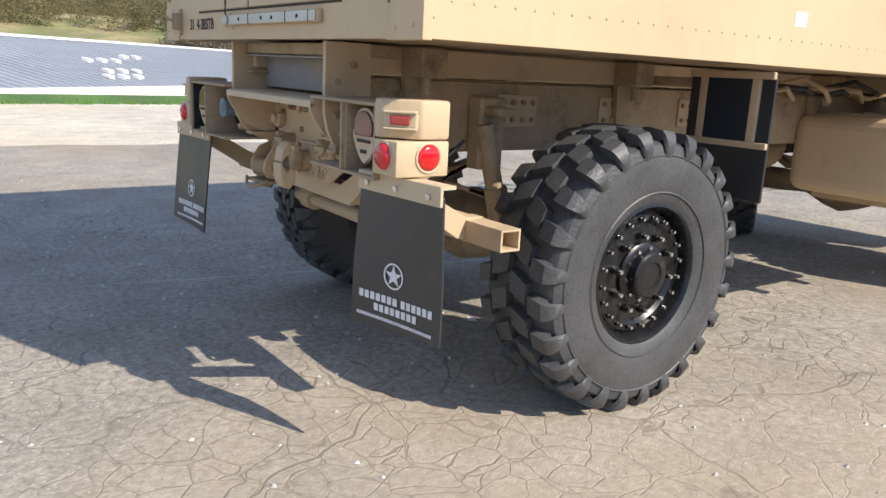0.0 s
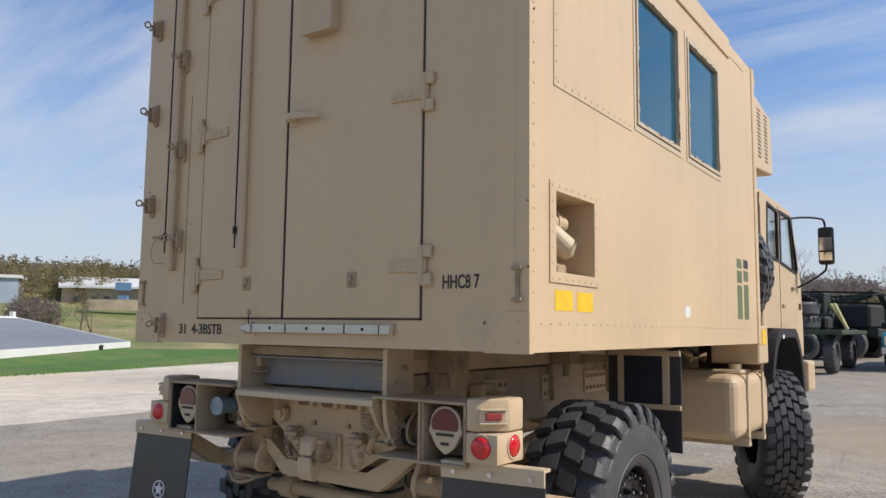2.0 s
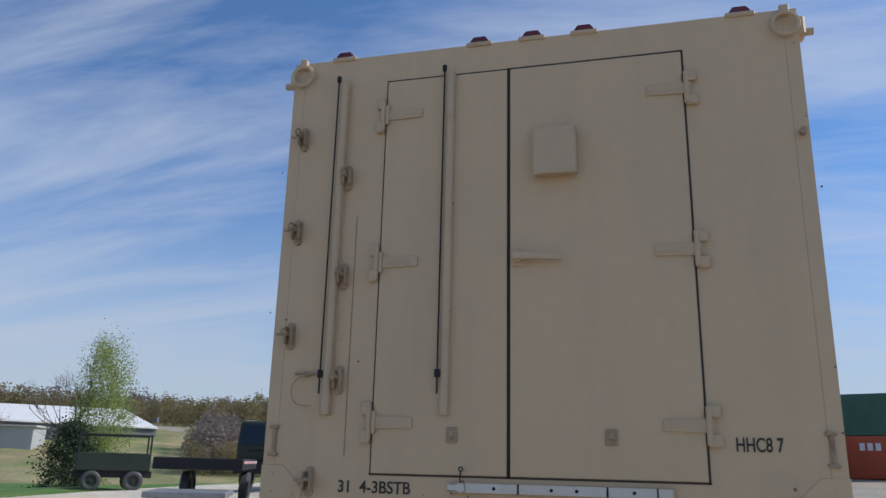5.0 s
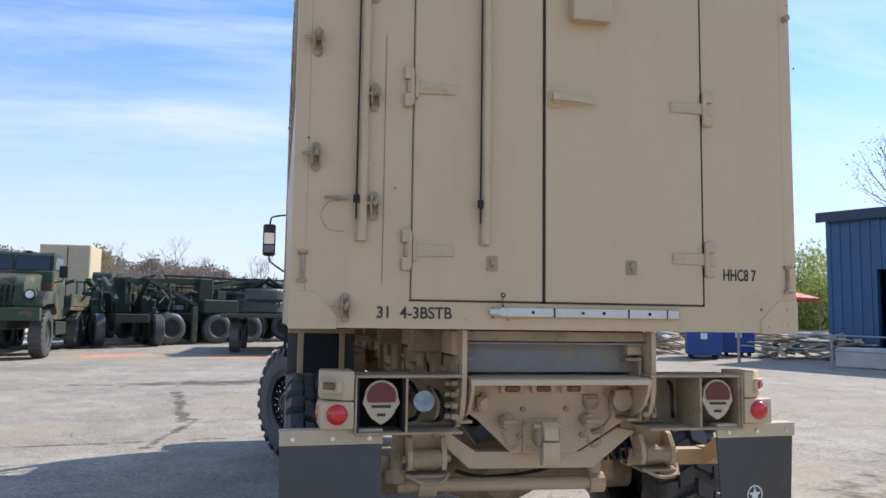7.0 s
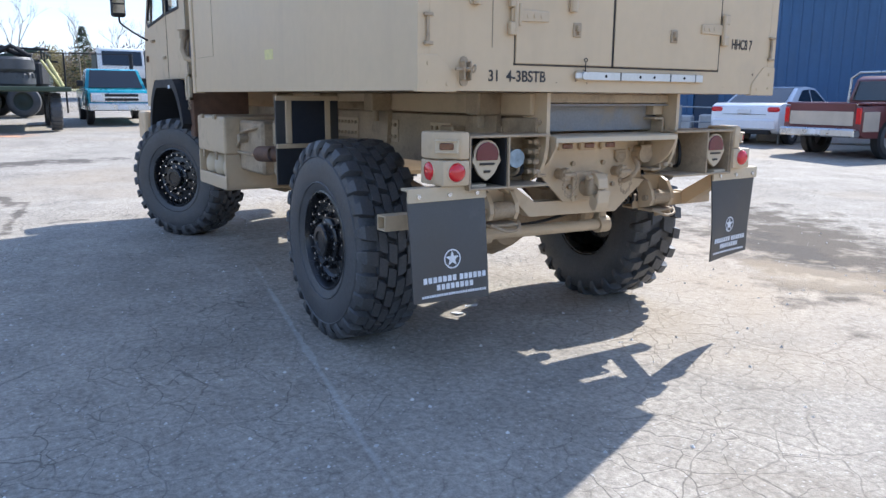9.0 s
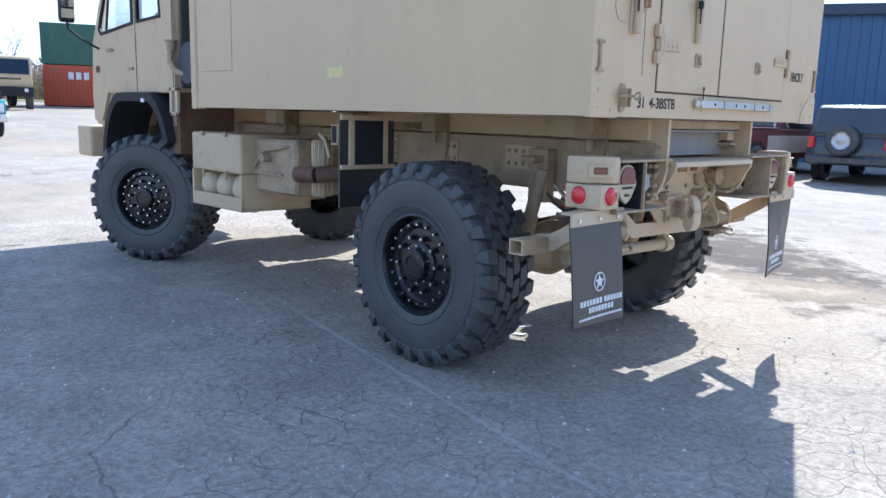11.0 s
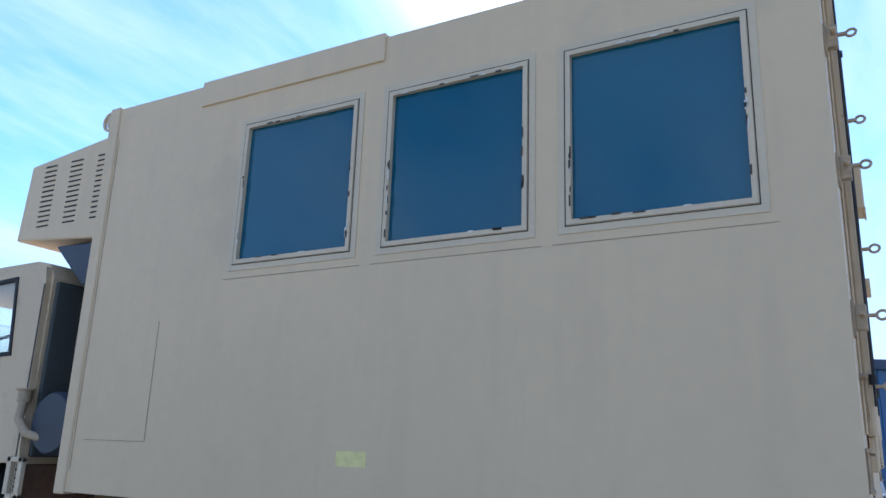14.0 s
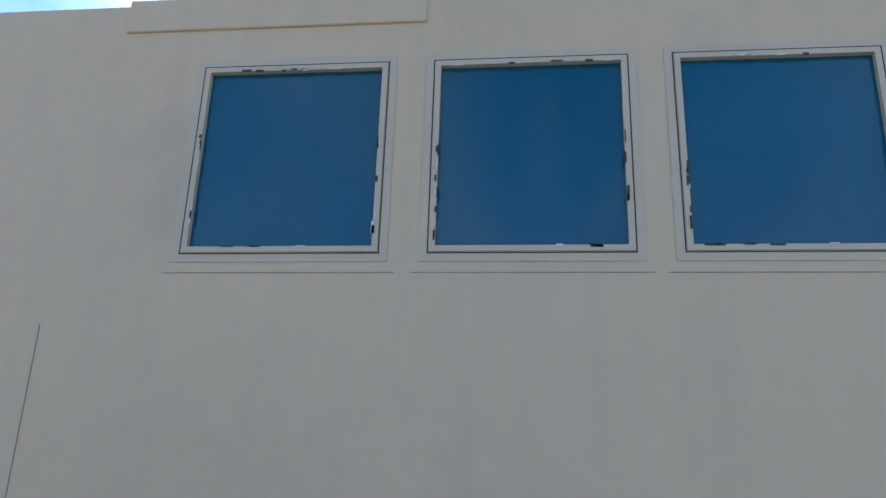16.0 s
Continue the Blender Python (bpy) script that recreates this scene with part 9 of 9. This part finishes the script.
woods("far_woods", "distant belt of bare brown woodland", FAR_TWIGS, -70, 120, 215, 8, 11, 3600, 2, fat=3.2, spike=0.6, soft=True)
woods("near_woods", "budding olive woodland on the far slope", OLIVE_TWIGS, 12, 64, 188, 6, 9, 1300, 5, fat=2.8, spike=0.6, soft=True)
woods("hill_woods", "olive-brown spring woodland on the slope", OLIVE_TWIGS, 56, 118, 172, 5.5, 8.0, 1700, 6, (-3, 0), 26, fat=2.8, spike=0.6, soft=True)
woods("yard_woods", "bare woodland behind the yard", FAR_TWIGS, -40, 32, 125, 6.0, 8.4, 1300, 9, (-3, 1), 14, fat=2.4, spike=0.7, soft=True)
woods("brown_shrubs", "reddish-brown bare shrubs beside the store", RED_TWIGS, 53.0, 55.3, 143, 3.6, 5.6, 44, 31, (-3.1, -1.7), 3, fat=3.0, spike=0.6, soft=True)
woods("field_shrubs", "brown bare shrubs behind the low building", FAR_TWIGS, 60.5, 63.4, 126, 4.2, 5.6, 70, 33, (-3.1, -1.7), 5, fat=3.0, spike=0.6, soft=True)
woods("green_shrubs", "yellow-green budding shrubs behind the low building", LEAF, 63.8, 65.6, 118, 2.6, 3.6, 30, 35, (-3.1, -1.7), 3, fat=2.4, spike=0.6, soft=True)
woods("bare_copse", "brown bare trees behind the low building", TWIGS, 66.4, 73.0, 116, 5.6, 7.6, 110, 37, (-3.1, -1.7), 6, fat=2.2, spike=0.6, soft=True)
woods("yard_thicket", "budding olive undergrowth behind the yard fence", OLIVE_TWIGS, -40, 32, 116, 5.0, 7.0, 1000, 21, (-3, 1), 8, fat=2.0, spike=0.6, soft=True)
woods("green_thicket", "pale green thicket beside the blue building", LEAF, -46, -26, 58, 3.6, 7.5, 900, 12, (-3, 1), 6, fat=0.9, spike=0.35)
sheet("field", [float(v) for v in np.linspace(-300, 420, 60)], [float(v) for v in np.linspace(57, 420, 54)], FIELD, 0.04, "rough green and straw-coloured field")
sheet("far_field", [float(v) for v in np.linspace(62, 420, 40)], [float(v) for v in np.linspace(-300, 57.5, 50)], FIELD, 0.05, "rough ground under the far woods")

# red canopy beyond the timber piles
tx, ty = polar(-34.3, 49, (-3.4, 0.93))
tent = thing("red_canopy", "red pitched canopy tent on thin posts", "tent", at(tx, ty, 12), "")
s = Shape()
rim = [s.bm.verts.new(v) for v in ((-2.1, -2.1, 1.95), (2.1, -2.1, 1.95), (2.1, 2.1, 1.95), (-2.1, 2.1, 1.95))]
low = [s.bm.verts.new((v.co.x, v.co.y, 1.78)) for v in rim]
apex = s.bm.verts.new((0, 0, 2.75))
for k in range(4):
    s.bm.faces.new((rim[k], rim[(k + 1) % 4], apex))
    s.bm.faces.new((low[k], low[(k + 1) % 4], rim[(k + 1) % 4], rim[k]))
part("canopy", s, RED_STRIPE, tent, "red fabric roof")
for px in (-2.05, 2.05):
    for py in (-2.05, 2.05):
        s = Shape()
        s.cyl((px, py, 0), (px, py, 1.92), 0.03, n=6)
        part("post", s, FENCE, tent)

# ---- small things on the ground ----
s = Shape()
s.box(-0.03, 0.03, -0.02, 0.02, 0.0, 0.022, 0.006)
bit = tagged(part("red_scrap", s, RED_STRIPE), "small red plastic scrap on the asphalt", "litter")
bit.matrix_basis = pose(2.35, -1.83, 0.001, 0, 0, 30)
for x, y, h in ((1.164, 0.25, 20), (1.273, 0.061, 65)):
    s = Shape()
    s.prism([(-0.045, -0.02), (0.04, -0.028), (0.05, 0.015), (-0.03, 0.03)], "z", 0.0, 0.006)
    paper = tagged(part("paper_scrap", s, WHITE), "crumpled white paper scrap on the asphalt", "litter", "paper scraps")
    paper.matrix_basis = pose(x, y, ground_height(x, y) + 0.002, 4, 6, h)
prng = random.Random(21)
s = Shape()
for _ in range(700):
    x, y = prng.uniform(-5, 6), prng.uniform(-5, 5)
    r = prng.uniform(0.004, 0.014)
    z = ground_height(x, y)
    v = [s.bm.verts.new((x + r * math.cos(a) * prng.uniform(0.7, 1.2), y + r * math.sin(a) * prng.uniform(0.7, 1.2), z)) for a in (0, 1.57, 3.14, 4.71)]
    t = s.bm.verts.new((x, y, z + r * prng.uniform(0.6, 1.0)))
    for k in range(4):
        s.bm.faces.new((v[k], v[(k + 1) % 4], t))
tagged(part("pebbles", s, CONCRETE), "scattered pale pebbles on the asphalt", "pebbles", kind="stuff")
# grass blades along the bank's near edge
s = Shape()
for _ in range(9000):
    x = prng.uniform(-16, 40)
    y = grass_edge(x) + prng.random() ** 1.6 * 9 - 0.25
    h = prng.uniform(0.05, 0.16)
    z = ground_height(x, y)
    dx, dy = prng.uniform(-0.05, 0.05), prng.uniform(-0.05, 0.05)
    s.bm.faces.new([s.bm.verts.new((x - 0.02, y, z)), s.bm.verts.new((x + 0.02, y + 0.01, z)), s.bm.verts.new((x + dx, y + dy, z + h))])
tagged(part("grass_blades", s, GRASS), "short green grass blades", "grass", kind="stuff")


# loose chips of stone on the yard
prng = random.Random(77)
s = Shape()
for _ in range(420):
    x, y, r = prng.uniform(-4.2, 5.0), prng.uniform(-5.0, 7.0), 0.005 + 0.011 * prng.random() ** 3
    c = Vector((x, y, ground_height(x, y) + r * 0.4))
    ring = [s.bm.verts.new(c + Vector((r * prng.uniform(0.6, 1.3) * math.cos(a), r * prng.uniform(0.6, 1.3) * math.sin(a), -r * 0.3))) for a in (0, 1.3, 2.6, 3.8, 5.0)]
    tip = s.bm.verts.new(c + Vector((r * prng.uniform(-0.3, 0.3), r * prng.uniform(-0.3, 0.3), r * 0.6)))
    for k in range(5):
        s.bm.faces.new([ring[k], ring[(k + 1) % 5], tip])
tagged(part("stone_chips", s, CHIPS), "small pale stone chips scattered on the asphalt", "gravel", kind="stuff")
